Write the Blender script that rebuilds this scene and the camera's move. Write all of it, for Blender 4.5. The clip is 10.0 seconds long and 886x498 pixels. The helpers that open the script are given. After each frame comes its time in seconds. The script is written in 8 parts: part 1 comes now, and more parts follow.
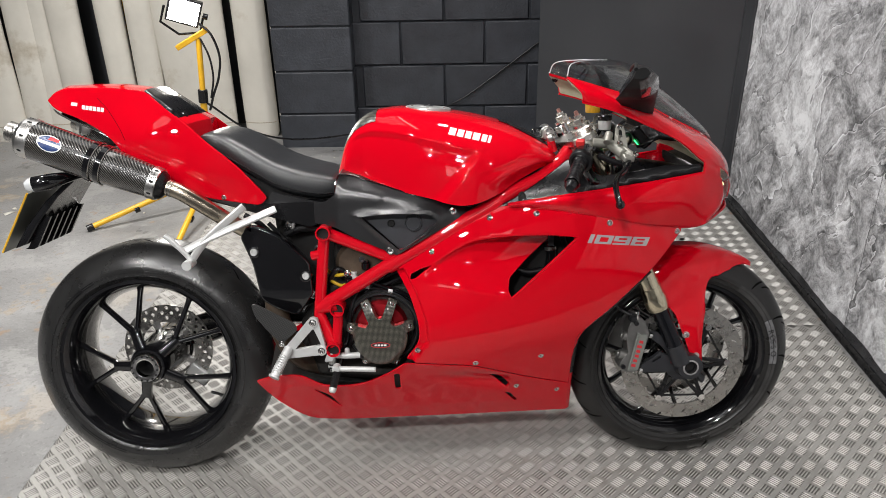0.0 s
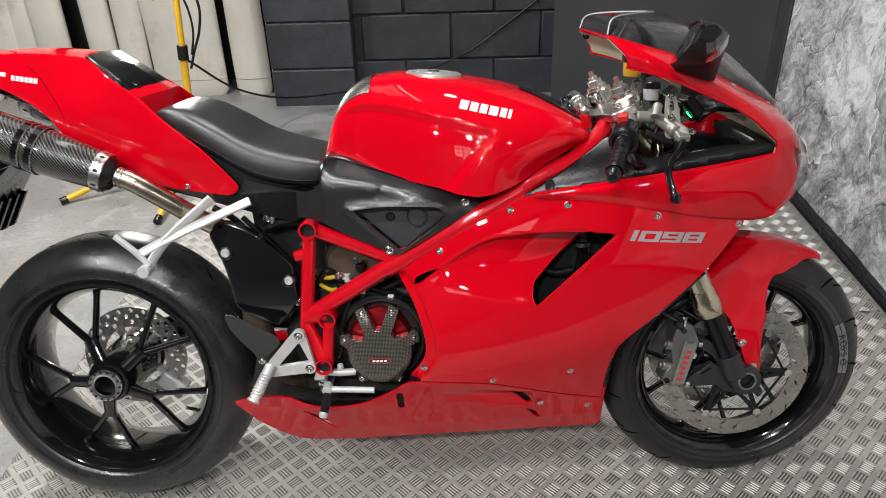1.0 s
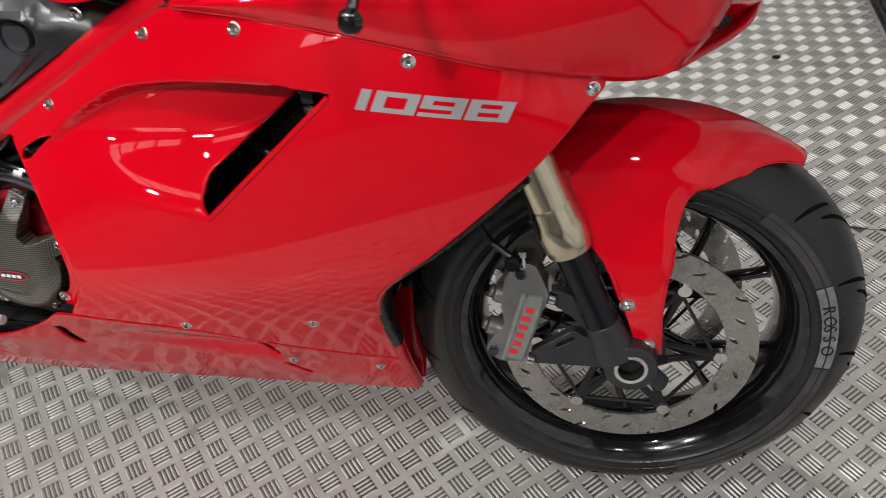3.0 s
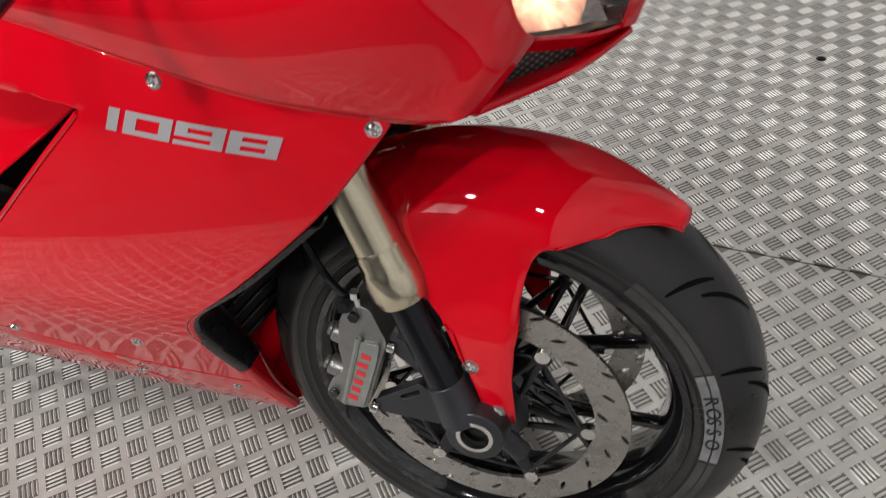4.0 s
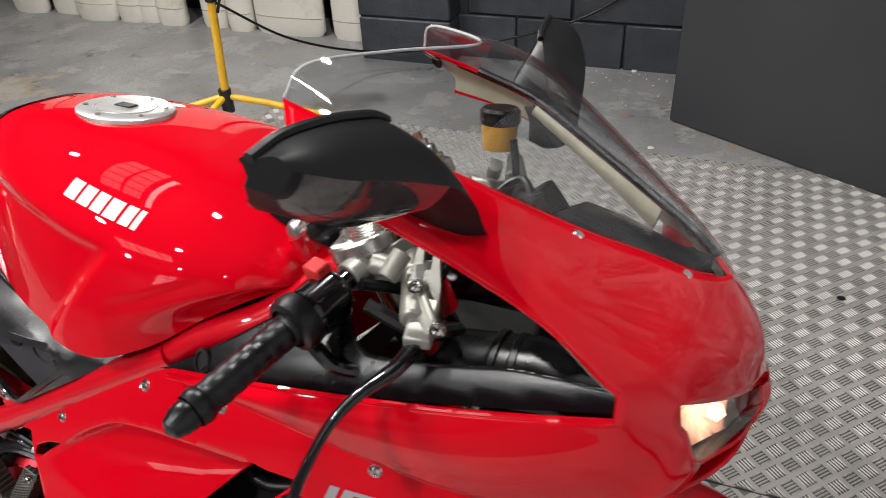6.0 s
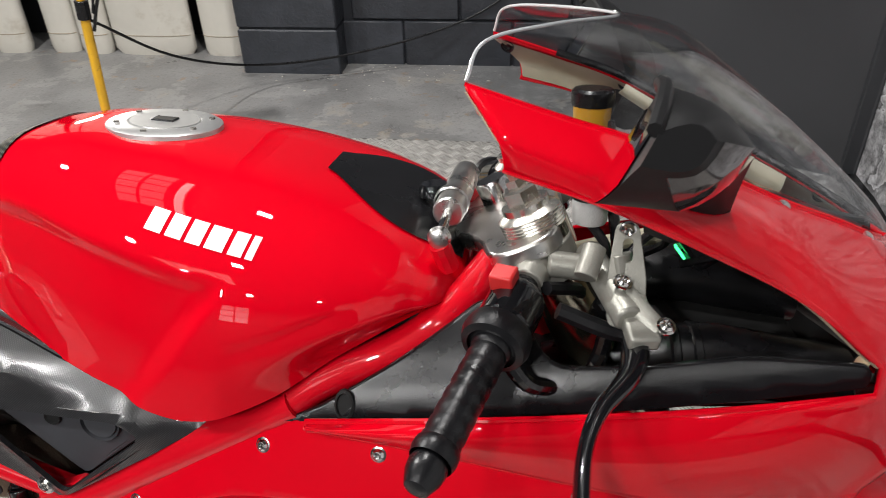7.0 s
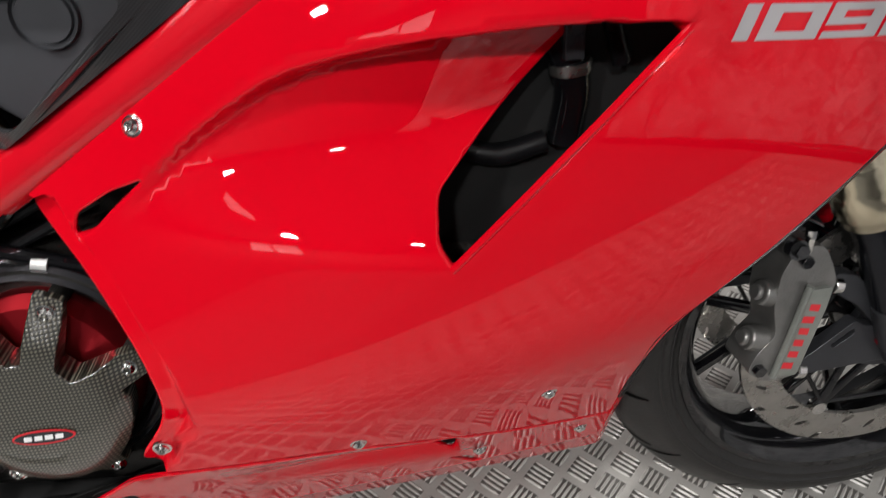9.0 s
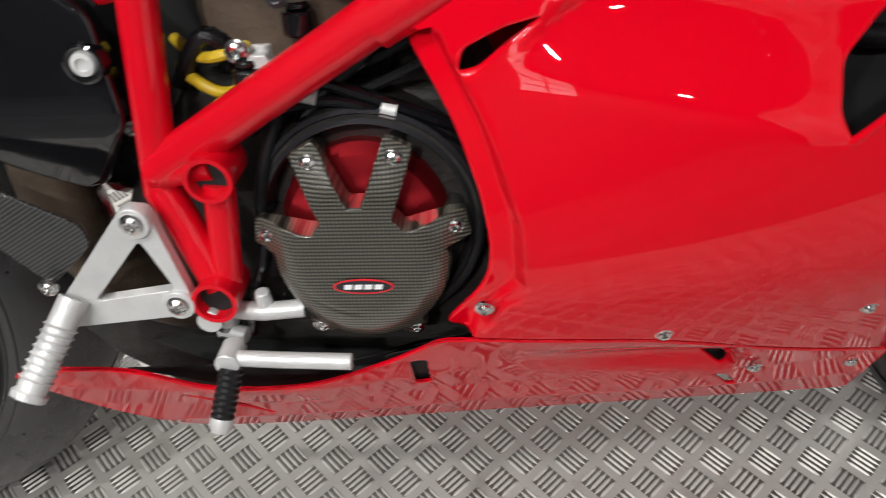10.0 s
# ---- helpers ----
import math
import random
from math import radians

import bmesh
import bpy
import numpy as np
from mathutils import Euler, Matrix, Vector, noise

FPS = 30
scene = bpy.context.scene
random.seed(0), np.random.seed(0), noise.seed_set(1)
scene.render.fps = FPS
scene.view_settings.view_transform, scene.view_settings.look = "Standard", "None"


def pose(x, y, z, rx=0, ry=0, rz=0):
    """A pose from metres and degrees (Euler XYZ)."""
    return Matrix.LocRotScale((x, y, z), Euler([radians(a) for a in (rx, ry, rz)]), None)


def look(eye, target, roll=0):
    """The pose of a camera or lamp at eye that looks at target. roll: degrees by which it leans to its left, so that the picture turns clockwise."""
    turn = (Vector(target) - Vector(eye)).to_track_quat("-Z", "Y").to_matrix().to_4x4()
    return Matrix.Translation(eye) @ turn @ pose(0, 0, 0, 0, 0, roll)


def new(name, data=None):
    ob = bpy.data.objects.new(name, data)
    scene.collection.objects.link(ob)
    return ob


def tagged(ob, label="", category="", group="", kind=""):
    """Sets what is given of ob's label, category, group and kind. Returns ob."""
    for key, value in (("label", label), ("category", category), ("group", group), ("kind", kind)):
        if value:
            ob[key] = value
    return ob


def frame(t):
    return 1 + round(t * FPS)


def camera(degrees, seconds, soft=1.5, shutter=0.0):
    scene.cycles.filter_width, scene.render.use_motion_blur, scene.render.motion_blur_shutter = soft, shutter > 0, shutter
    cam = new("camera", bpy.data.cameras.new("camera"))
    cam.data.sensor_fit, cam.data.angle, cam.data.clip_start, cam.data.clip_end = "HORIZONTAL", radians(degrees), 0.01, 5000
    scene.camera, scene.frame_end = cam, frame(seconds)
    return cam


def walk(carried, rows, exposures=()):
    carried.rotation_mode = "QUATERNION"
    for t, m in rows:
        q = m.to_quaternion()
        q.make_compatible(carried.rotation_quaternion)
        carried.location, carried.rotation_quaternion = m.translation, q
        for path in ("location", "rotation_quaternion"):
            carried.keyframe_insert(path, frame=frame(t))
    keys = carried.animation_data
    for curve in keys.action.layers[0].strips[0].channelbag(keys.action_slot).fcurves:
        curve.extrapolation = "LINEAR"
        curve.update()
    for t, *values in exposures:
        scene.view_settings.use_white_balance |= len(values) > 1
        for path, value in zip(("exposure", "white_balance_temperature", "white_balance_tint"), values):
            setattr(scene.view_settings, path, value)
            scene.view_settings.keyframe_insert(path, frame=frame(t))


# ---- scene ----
cam = camera(61.3, 10.0, soft=0.75, shutter=0.25)
PATH = [
    (0, (0.111, -1.679, 1.499), (0.075, 0.111, 0.609), -1.1),
    (0.5, (0.08, -1.54, 1.483), (0.034, 0.228, 0.551), -1.5),
    (1, (0.098, -1.345, 1.447), (0.044, 0.379, 0.436), -1.9),
    (1.5, (0.251, -1.151, 1.38), (0.153, 0.527, 0.297), -2.4),
    (2, (0.404, -0.987, 1.302), (0.221, 0.627, 0.135), -3.4),
    (2.5, (0.522, -0.808, 1.191), (0.252, 0.71, -0.083), -4.3),
    (2.7, (0.572, -0.75, 1.148), (0.262, 0.735, -0.155), -4.6),
    (3.8, (0.855, -0.488, 1.053), (0.319, 0.806, -0.375), -5.8),
    (4, (0.889, -0.451, 1.068), (0.309, 0.834, -0.352), -5.9),
    (4.5, (0.934, -0.391, 1.17), (0.24, 0.894, -0.196), -5.7),
    (5, (0.926, -0.379, 1.265), (0.159, 0.96, -0.006), -5.1),
    (5.5, (0.869, -0.404, 1.324), (0.121, 1.022, 0.137), -4.2),
    (6, (0.723, -0.464, 1.338), (0.108, 1.059, 0.197), -3.2),
    (6.2, (0.649, -0.495, 1.334), (0.098, 1.057, 0.199), -3.0),
    (7.3, (0.365, -0.459, 1.257), (0.253, 1.183, 0.122), -1.7),
    (7.5, (0.327, -0.454, 1.222), (0.292, 1.186, 0.079), -1.5),
    (8, (0.257, -0.461, 1.126), (0.361, 1.128, -0.085), -1.7),
    (8.5, (0.247, -0.465, 1.027), (0.377, 1.065, -0.254), -2.9),
    (8.8, (0.232, -0.473, 0.969), (0.359, 1.033, -0.341), -3.5),
    (9, (0.209, -0.472, 0.933), (0.326, 1.003, -0.412), -3.5),
    (9.5, (0.128, -0.497, 0.879), (0.152, 0.959, -0.492), -4.3),
    (10, (0.012, -0.501, 0.873), (-0.097, 0.933, -0.517), -3.7),
]
walk(cam, [(t, look(eye, target, roll)) for t, eye, target, roll in PATH], [(0.0, -0.05), (2.0, 0.02), (4.5, 0.16), (5.5, 0.04), (6.5, -0.02), (8.0, 0.0), (9.0, 0.06), (10.0, 0.12)])

# ---- light ----
world = bpy.data.worlds.new("workshop_air")
world.use_nodes = True
scene.world = world
world.node_tree.nodes["Background"].inputs[0].default_value = (0.75, 0.85, 1.0, 1)
world.node_tree.nodes["Background"].inputs[1].default_value = 0.03
scene.view_settings.exposure = 0.0


def area_lamp(name, place, target, sx, sy, watts, colour=(1, 1, 1)):
    data = bpy.data.lights.new(name, "AREA")
    data.shape, data.size, data.size_y, data.energy, data.color = "RECTANGLE", sx, sy, watts, colour
    ob = new(name, data)
    ob.matrix_world = look(place, target)
    return ob

# the row at y -2.7 is added, unseen, to brighten the bike's right side
SPOTS = ((-1.65, -1.15, 44.0), (-0.3, -1.15, 14.0), (-1.85, 1.05, 74.0), (0.1, 1.05, 38.0), (-1.7, -2.7, 60.0), (-0.4, -2.7, 62.0), (0.9, -2.7, 8.0))
for lx, ly, watts in SPOTS:
    area_lamp("ceiling_spot_light", (lx, ly, 2.98), (lx, ly, 0), 0.14, 0.14, watts, (1.0, 0.98, 0.965))
area_lamp("work_lamp_light", (-1.12, 1.84, 0.965), (-0.6, 0.4, 0.6), 0.12, 0.1, 9, (1.0, 0.97, 0.92))


# ---- materials ----
MATS = {}


def material(name, colour, rough=0.5, metal=0.0, coat=0.0, spec=0.5, vary=0.0, scale=20.0, bump=0.0, bump_scale=200.0, spots=None, emit=None, strength=0.0, rough_vary=0.0, random_tone=0.0):
    """A surface with two scales of variation: broad tone and fine relief."""
    m = bpy.data.materials.new(name)
    m.use_nodes = True
    t, b = m.node_tree, m.node_tree.nodes["Principled BSDF"]
    b.inputs["Base Color"].default_value = (*colour, 1)
    b.inputs["Roughness"].default_value, b.inputs["Metallic"].default_value = rough, metal
    b.inputs["Coat Weight"].default_value, b.inputs["Coat Roughness"].default_value = coat, 0.02
    b.inputs["Specular IOR Level"].default_value = spec
    pos = t.nodes.new("ShaderNodeTexCoord")
    if vary or rough_vary or spots:
        n1 = t.nodes.new("ShaderNodeTexNoise")
        n1.inputs["Scale"].default_value, n1.inputs["Detail"].default_value, n1.inputs["Roughness"].default_value = scale, 9, 0.6
        t.links.new(pos.outputs["Object"], n1.inputs["Vector"])
        last = None
        if vary:
            ramp = t.nodes.new("ShaderNodeMapRange")
            ramp.inputs[1].default_value, ramp.inputs[2].default_value = 0.3, 0.7
            ramp.inputs[3].default_value, ramp.inputs[4].default_value = 1 - vary, 1 + vary
            t.links.new(n1.outputs[0], ramp.inputs[0])
            mul = t.nodes.new("ShaderNodeVectorMath")
            mul.operation = "SCALE"
            mul.inputs[0].default_value = colour
            t.links.new(ramp.outputs[0], mul.inputs["Scale"])
            last = mul.outputs[0]
        if spots:
            n2 = t.nodes.new("ShaderNodeTexNoise")
            n2.inputs["Scale"].default_value, n2.inputs["Detail"].default_value, n2.inputs["Roughness"].default_value = spots[1], 10, 0.66
            t.links.new(pos.outputs["Object"], n2.inputs["Vector"])
            r2 = t.nodes.new("ShaderNodeMapRange")
            r2.inputs[1].default_value, r2.inputs[2].default_value = spots[2], spots[3]
            t.links.new(n2.outputs[0], r2.inputs[0])
            mix = t.nodes.new("ShaderNodeMix")
            mix.data_type = "RGBA"
            mix.inputs["A"].default_value, mix.inputs["B"].default_value = (*colour, 1), (*spots[0], 1)
            if last:
                t.links.new(last, mix.inputs["A"])
            t.links.new(r2.outputs[0], mix.inputs["Factor"])
            last = mix.outputs["Result"]
        if last:
            if random_tone:
                info = t.nodes.new("ShaderNodeObjectInfo")
                rr = t.nodes.new("ShaderNodeMapRange")
                rr.inputs[3].default_value, rr.inputs[4].default_value = 1 - random_tone, 1 + random_tone
                t.links.new(info.outputs["Random"], rr.inputs[0])
                mm = t.nodes.new("ShaderNodeVectorMath")
                mm.operation = "SCALE"
                t.links.new(last, mm.inputs[0])
                t.links.new(rr.outputs[0], mm.inputs["Scale"])
                last = mm.outputs[0]
            t.links.new(last, b.inputs["Base Color"])
        if rough_vary:
            r3 = t.nodes.new("ShaderNodeMapRange")
            r3.inputs[1].default_value, r3.inputs[2].default_value = 0.3, 0.7
            r3.inputs[3].default_value, r3.inputs[4].default_value = max(0.02, rough - rough_vary), min(1, rough + rough_vary)
            t.links.new(n1.outputs[0], r3.inputs[0])
            t.links.new(r3.outputs[0], b.inputs["Roughness"])
    if bump:
        n3 = t.nodes.new("ShaderNodeTexNoise")
        n3.inputs["Scale"].default_value, n3.inputs["Detail"].default_value = bump_scale, 4
        t.links.new(pos.outputs["Object"], n3.inputs["Vector"])
        bm_ = t.nodes.new("ShaderNodeBump")
        bm_.inputs["Strength"].default_value, bm_.inputs["Distance"].default_value = bump, 0.004
        t.links.new(n3.outputs[0], bm_.inputs["Height"])
        t.links.new(bm_.outputs[0], b.inputs["Normal"])
    if emit:
        b.inputs["Emission Color"].default_value, b.inputs["Emission Strength"].default_value = (*emit, 1), strength
    MATS[name] = m
    return m


def weave(name, size, dark, light, rough=0.25, coat=1.0, turns=(45, -45), power=1.0):
    """Carbon cloth: two crossing bundles in a twill."""
    m = material(name, dark, rough, 0.0, coat)
    t, b = m.node_tree, m.node_tree.nodes["Principled BSDF"]
    pos = t.nodes.new("ShaderNodeTexCoord")
    w = []
    for turn in turns:
        mp = t.nodes.new("ShaderNodeMapping")
        mp.inputs["Rotation"].default_value = (0, radians(turn), 0)
        t.links.new(pos.outputs["Object"], mp.inputs[0])
        wv = t.nodes.new("ShaderNodeTexWave")
        wv.inputs["Scale"].default_value, wv.inputs["Distortion"].default_value = 0.314 / size, 0.3
        t.links.new(mp.outputs[0], wv.inputs[0])
        w.append(wv)
    mul = t.nodes.new("ShaderNodeMath")
    mul.operation = "MULTIPLY"
    t.links.new(w[0].outputs[1], mul.inputs[0])
    t.links.new(w[1].outputs[1], mul.inputs[1])
    mix = t.nodes.new("ShaderNodeMix")
    mix.data_type = "RGBA"
    mix.inputs["A"].default_value, mix.inputs["B"].default_value = (*dark, 1), (*light, 1)
    t.links.new(mul.outputs[0], mix.inputs["Factor"])
    t.links.new(mix.outputs["Result"], b.inputs["Base Color"])
    bump = t.nodes.new("ShaderNodeBump")
    bump.inputs["Strength"].default_value, bump.inputs["Distance"].default_value = 0.25, 0.001
    t.links.new(mul.outputs[0], bump.inputs["Height"])
    t.links.new(bump.outputs[0], b.inputs["Normal"])
    return m


RED = material("red_gloss_paint", (0.63, 0.0010, 0.0105), 0.45, 0.0, 0.95, spec=0.0, vary=0.03, scale=6)
RED.node_tree.nodes["Principled BSDF"].inputs["Coat Roughness"].default_value = 0.0
RED.node_tree.nodes["Principled BSDF"].inputs["Coat IOR"].default_value = 1.48
RED_FRAME = material("red_frame_enamel", (0.60, 0.002, 0.012), 0.40, 0.0, 1.0, spec=0.05, vary=0.06, scale=12)
RED_DARK = material("red_anodised_metal", (0.5, 0.02, 0.03), 0.35, 0.9)
BLACK_PLASTIC = material("black_satin_plastic", (0.007, 0.007, 0.008), 0.26, spec=0.42, vary=0.2, scale=9, bump=0.05, bump_scale=900, rough_vary=0.06)
GREY_PLASTIC = weave("black_carbon_moulding", 0.0017, (0.010, 0.010, 0.011), (0.026, 0.026, 0.028), 0.28, 0.7, turns=(40, -50))
GREY_PLASTIC.node_tree.nodes["Principled BSDF"].inputs["Coat Roughness"].default_value = 0.22
BLACK_GLOSS = material("black_gloss_enamel", (0.005, 0.005, 0.006), 0.12, 0.0, 0.7, spec=0.35, vary=0.2, scale=15, rough_vary=0.05)
RUBBER = material("black_rubber", (0.006, 0.006, 0.007), 0.34, spec=0.38, vary=0.3, scale=14, bump=0.1, bump_scale=500, rough_vary=0.12)
TYRE = material("tyre_rubber", (0.013, 0.0125, 0.0122), 0.36, spec=0.46, vary=0.3, scale=9, bump=0.12, bump_scale=260, rough_vary=0.14)
TYRE_SHEEN = material("dressed_tyre_rubber", (0.018, 0.0178, 0.0178), 0.28, spec=0.75, vary=0.3, scale=7, bump=0.10, bump_scale=260, rough_vary=0.12)
GROOVE = material("tyre_groove", (0.002, 0.002, 0.002), 0.9, spec=0.1)
VINYL = material("black_seat_vinyl", (0.022, 0.023, 0.025), 0.33, spec=1.0, vary=0.12, scale=10, bump=0.18, bump_scale=1100, rough_vary=0.05)
ALU = material("brushed_aluminium", (0.62, 0.61, 0.59), 0.3, 1.0, vary=0.1, scale=30, bump=0.06, bump_scale=400, rough_vary=0.1)
CAST = material("silver_painted_casting", (0.60, 0.605, 0.595), 0.38, 0.30, vary=0.1, scale=20, bump=0.2, bump_scale=500)
CHROME = material("polished_steel", (0.7, 0.69, 0.67), 0.14, 1.0, rough_vary=0.06, scale=40)
STEEL = material("disc_steel", (0.41, 0.395, 0.37), 0.28, 0.95, vary=0.14, scale=50, rough_vary=0.1)
GOLD = material("gold_titanium_fork_tube", (0.60, 0.54, 0.40), 0.20, 1.0, vary=0.08, scale=40, rough_vary=0.06)
TITAN = material("heat_tinted_steel_pipe", (0.48, 0.42, 0.33), 0.28, 1.0, vary=0.18, scale=14, rough_vary=0.1)
ENGINE = material("dark_engine_casting", (0.045, 0.043, 0.04), 0.5, 0.6, vary=0.35, scale=25, bump=0.3, bump_scale=350)
BRONZE = material("brown_engine_cover", (0.09, 0.065, 0.045), 0.45, 0.4, vary=0.3, scale=30, bump=0.2, bump_scale=300)
# near-black for hollows and backing sheets that stand in for shade, and black parts
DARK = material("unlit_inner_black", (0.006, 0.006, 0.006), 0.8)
GUNMETAL = material("grey_fork_casting", (0.042, 0.043, 0.048), 0.36, 0.5, vary=0.1, scale=25, bump=0.15, bump_scale=500)
DECAL_GREY = material("grey_decal", (0.42, 0.40, 0.41), 0.35, 0.2, 0.5)
WHITE = material("white_decal", (0.82, 0.82, 0.82), 0.3, 0.0, 0.5)
CLEAR_RED = material("red_lettering", (0.6, 0.02, 0.03), 0.4)
YELLOW = material("yellow_powder_coat", (0.72, 0.40, 0.02), 0.38, vary=0.12, scale=20, spots=((0.25, 0.17, 0.05), 60, 0.62, 0.7))
OIL = material("amber_fluid_pot", (0.55, 0.28, 0.02), 0.25, 0.0, 0.5)
BLUE = material("blue_badge", (0.012, 0.04, 0.16), 0.3, 0.0, 0.6)
CARBON = weave("carbon_cloth", 0.0046, (0.005, 0.005, 0.005), (0.095, 0.09, 0.08), turns=(35, 35))
HEEL_CARBON = weave("carbon_cloth_heel", 0.0030, (0.012, 0.012, 0.012), (0.10, 0.10, 0.098), 0.28, 0.9, turns=(30, -60))
CARBON_FINE = weave("carbon_cloth_fine", 0.0031, (0.010, 0.010, 0.008), (0.19, 0.18, 0.14), 0.30, 1.0, turns=(0, 90))
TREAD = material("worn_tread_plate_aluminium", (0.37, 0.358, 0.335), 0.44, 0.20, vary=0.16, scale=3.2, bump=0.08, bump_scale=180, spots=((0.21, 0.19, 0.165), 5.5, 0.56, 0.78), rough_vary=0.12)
TREAD_BAR = material("worn_tread_bar", (0.50, 0.487, 0.460), 0.46, 0.28, spec=0.5, vary=0.18, scale=5, rough_vary=0.12)


def shade_and_dirt_between_bars(m, pitch, shift, dark):
    """Dark squares painted between the raised bars for shade and dirt, thinner in patches."""
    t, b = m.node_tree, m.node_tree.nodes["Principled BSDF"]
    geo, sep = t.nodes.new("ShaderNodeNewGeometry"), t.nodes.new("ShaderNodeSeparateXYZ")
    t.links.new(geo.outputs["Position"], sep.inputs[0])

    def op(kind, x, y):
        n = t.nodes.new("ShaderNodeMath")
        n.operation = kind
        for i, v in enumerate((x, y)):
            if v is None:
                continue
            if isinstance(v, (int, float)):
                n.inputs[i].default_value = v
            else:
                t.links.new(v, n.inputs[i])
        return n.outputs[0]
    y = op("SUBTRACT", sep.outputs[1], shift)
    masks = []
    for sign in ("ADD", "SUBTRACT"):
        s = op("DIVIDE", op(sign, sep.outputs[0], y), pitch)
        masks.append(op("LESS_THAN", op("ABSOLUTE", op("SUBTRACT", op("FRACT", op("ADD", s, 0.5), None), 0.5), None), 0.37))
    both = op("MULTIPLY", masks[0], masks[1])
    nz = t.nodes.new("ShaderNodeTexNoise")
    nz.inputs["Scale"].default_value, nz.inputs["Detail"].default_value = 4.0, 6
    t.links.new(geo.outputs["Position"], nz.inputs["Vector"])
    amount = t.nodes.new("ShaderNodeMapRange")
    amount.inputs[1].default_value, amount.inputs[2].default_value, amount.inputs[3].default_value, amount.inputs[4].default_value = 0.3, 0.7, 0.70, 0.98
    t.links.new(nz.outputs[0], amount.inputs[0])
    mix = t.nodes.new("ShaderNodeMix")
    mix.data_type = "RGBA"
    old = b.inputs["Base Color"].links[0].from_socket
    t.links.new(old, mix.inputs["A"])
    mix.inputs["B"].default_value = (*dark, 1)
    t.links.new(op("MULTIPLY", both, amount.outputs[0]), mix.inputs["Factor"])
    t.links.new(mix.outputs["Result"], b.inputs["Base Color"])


# shade and dirt between the bars go into the plate's colour
shade_and_dirt_between_bars(TREAD, 0.061, 0.006, (0.060, 0.055, 0.050))
CONCRETE = material("grey_painted_concrete", (0.245, 0.242, 0.237), 0.42, vary=0.30, scale=2.6, bump=0.35, bump_scale=55, spots=((0.33, 0.27, 0.20), 1.7, 0.56, 0.60), rough_vary=0.20)


def worn_layers(m):
    """Pale worn-through paint, dark smears and fine speckle over a floor's tone."""
    t, b = m.node_tree, m.node_tree.nodes["Principled BSDF"]
    pos, last = t.nodes.new("ShaderNodeTexCoord"), b.inputs["Base Color"].links[0].from_socket
    for colour, scale, detail, rough, lo, hi, most, where in (((0.34, 0.335, 0.325), 3.4, 12, 0.68, 0.535, 0.565, 0.65, 0), ((0.30, 0.20, 0.12), 9.0, 10, 0.7, 0.60, 0.66, 0.7, 7), ((0.07, 0.067, 0.063), 4.6, 12, 0.72, 0.60, 0.68, 0.75, 13), ((0.10, 0.098, 0.095), 85.0, 5, 0.7, 0.54, 0.68, 0.55, 3), ((0.42, 0.41, 0.39), 140.0, 3, 0.6, 0.60, 0.72, 0.5, 5)):
        shift, n, r, mix = (t.nodes.new("ShaderNode" + k) for k in ("Mapping", "TexNoise", "MapRange", "Mix"))
        shift.inputs["Location"].default_value = (where, where * 1.7, 0)
        n.inputs["Scale"].default_value, n.inputs["Detail"].default_value, n.inputs["Roughness"].default_value = scale, detail, rough
        r.inputs[1].default_value, r.inputs[2].default_value, r.inputs[4].default_value = lo, hi, most
        mix.data_type = "RGBA"
        mix.inputs["B"].default_value = (*colour, 1)
        t.links.new(pos.outputs["Object"], shift.inputs[0])
        t.links.new(shift.outputs[0], n.inputs["Vector"])
        t.links.new(n.outputs[0], r.inputs[0])
        t.links.new(r.outputs[0], mix.inputs["Factor"])
        t.links.new(last, mix.inputs["A"])
        last = mix.outputs["Result"]
    t.links.new(last, b.inputs["Base Color"])


worn_layers(CONCRETE)
BLOCK = material("dark_painted_block", (0.034, 0.038, 0.046), 0.45, vary=0.3, scale=7, bump=0.8, bump_scale=70, random_tone=0.15, rough_vary=0.12)
MORTAR = material("dark_painted_mortar", (0.022, 0.025, 0.031), 0.7, vary=0.2, scale=9, bump=0.4, bump_scale=160)
BOARD = material("black_painted_board", (0.034, 0.036, 0.040), 0.42, vary=0.12, scale=1.6, bump=0.05, bump_scale=90, rough_vary=0.1)
SLAB = material("off_white_plastic_roll", (0.60, 0.575, 0.51), 0.5, vary=0.12, scale=2.2, bump=0.5, bump_scale=9, spots=((0.40, 0.35, 0.27), 4.5, 0.58, 0.78))
# unseen floor tone, darkened so the fairing's reflections stay deep red
FLOOR_DARK = material("darkened_front_floor", (0.080, 0.080, 0.083), 0.5, vary=0.25, scale=3.0, bump=0.2, bump_scale=50, rough_vary=0.15)
WALL = material("grey_workshop_wall", (0.06, 0.06, 0.063), 0.7, vary=0.15, scale=2, bump=0.2, bump_scale=60)
CEIL = material("grey_workshop_ceiling", (0.15, 0.15, 0.155), 0.8, vary=0.15, scale=2)
LED = material("led_tube", (0.9, 0.9, 0.9), 0.4, emit=(1.0, 0.97, 0.93), strength=22.0)
LED_WORK = material("work_lamp_face", (0.9, 0.9, 0.9), 0.4, emit=(1.0, 0.98, 0.94), strength=30.0)


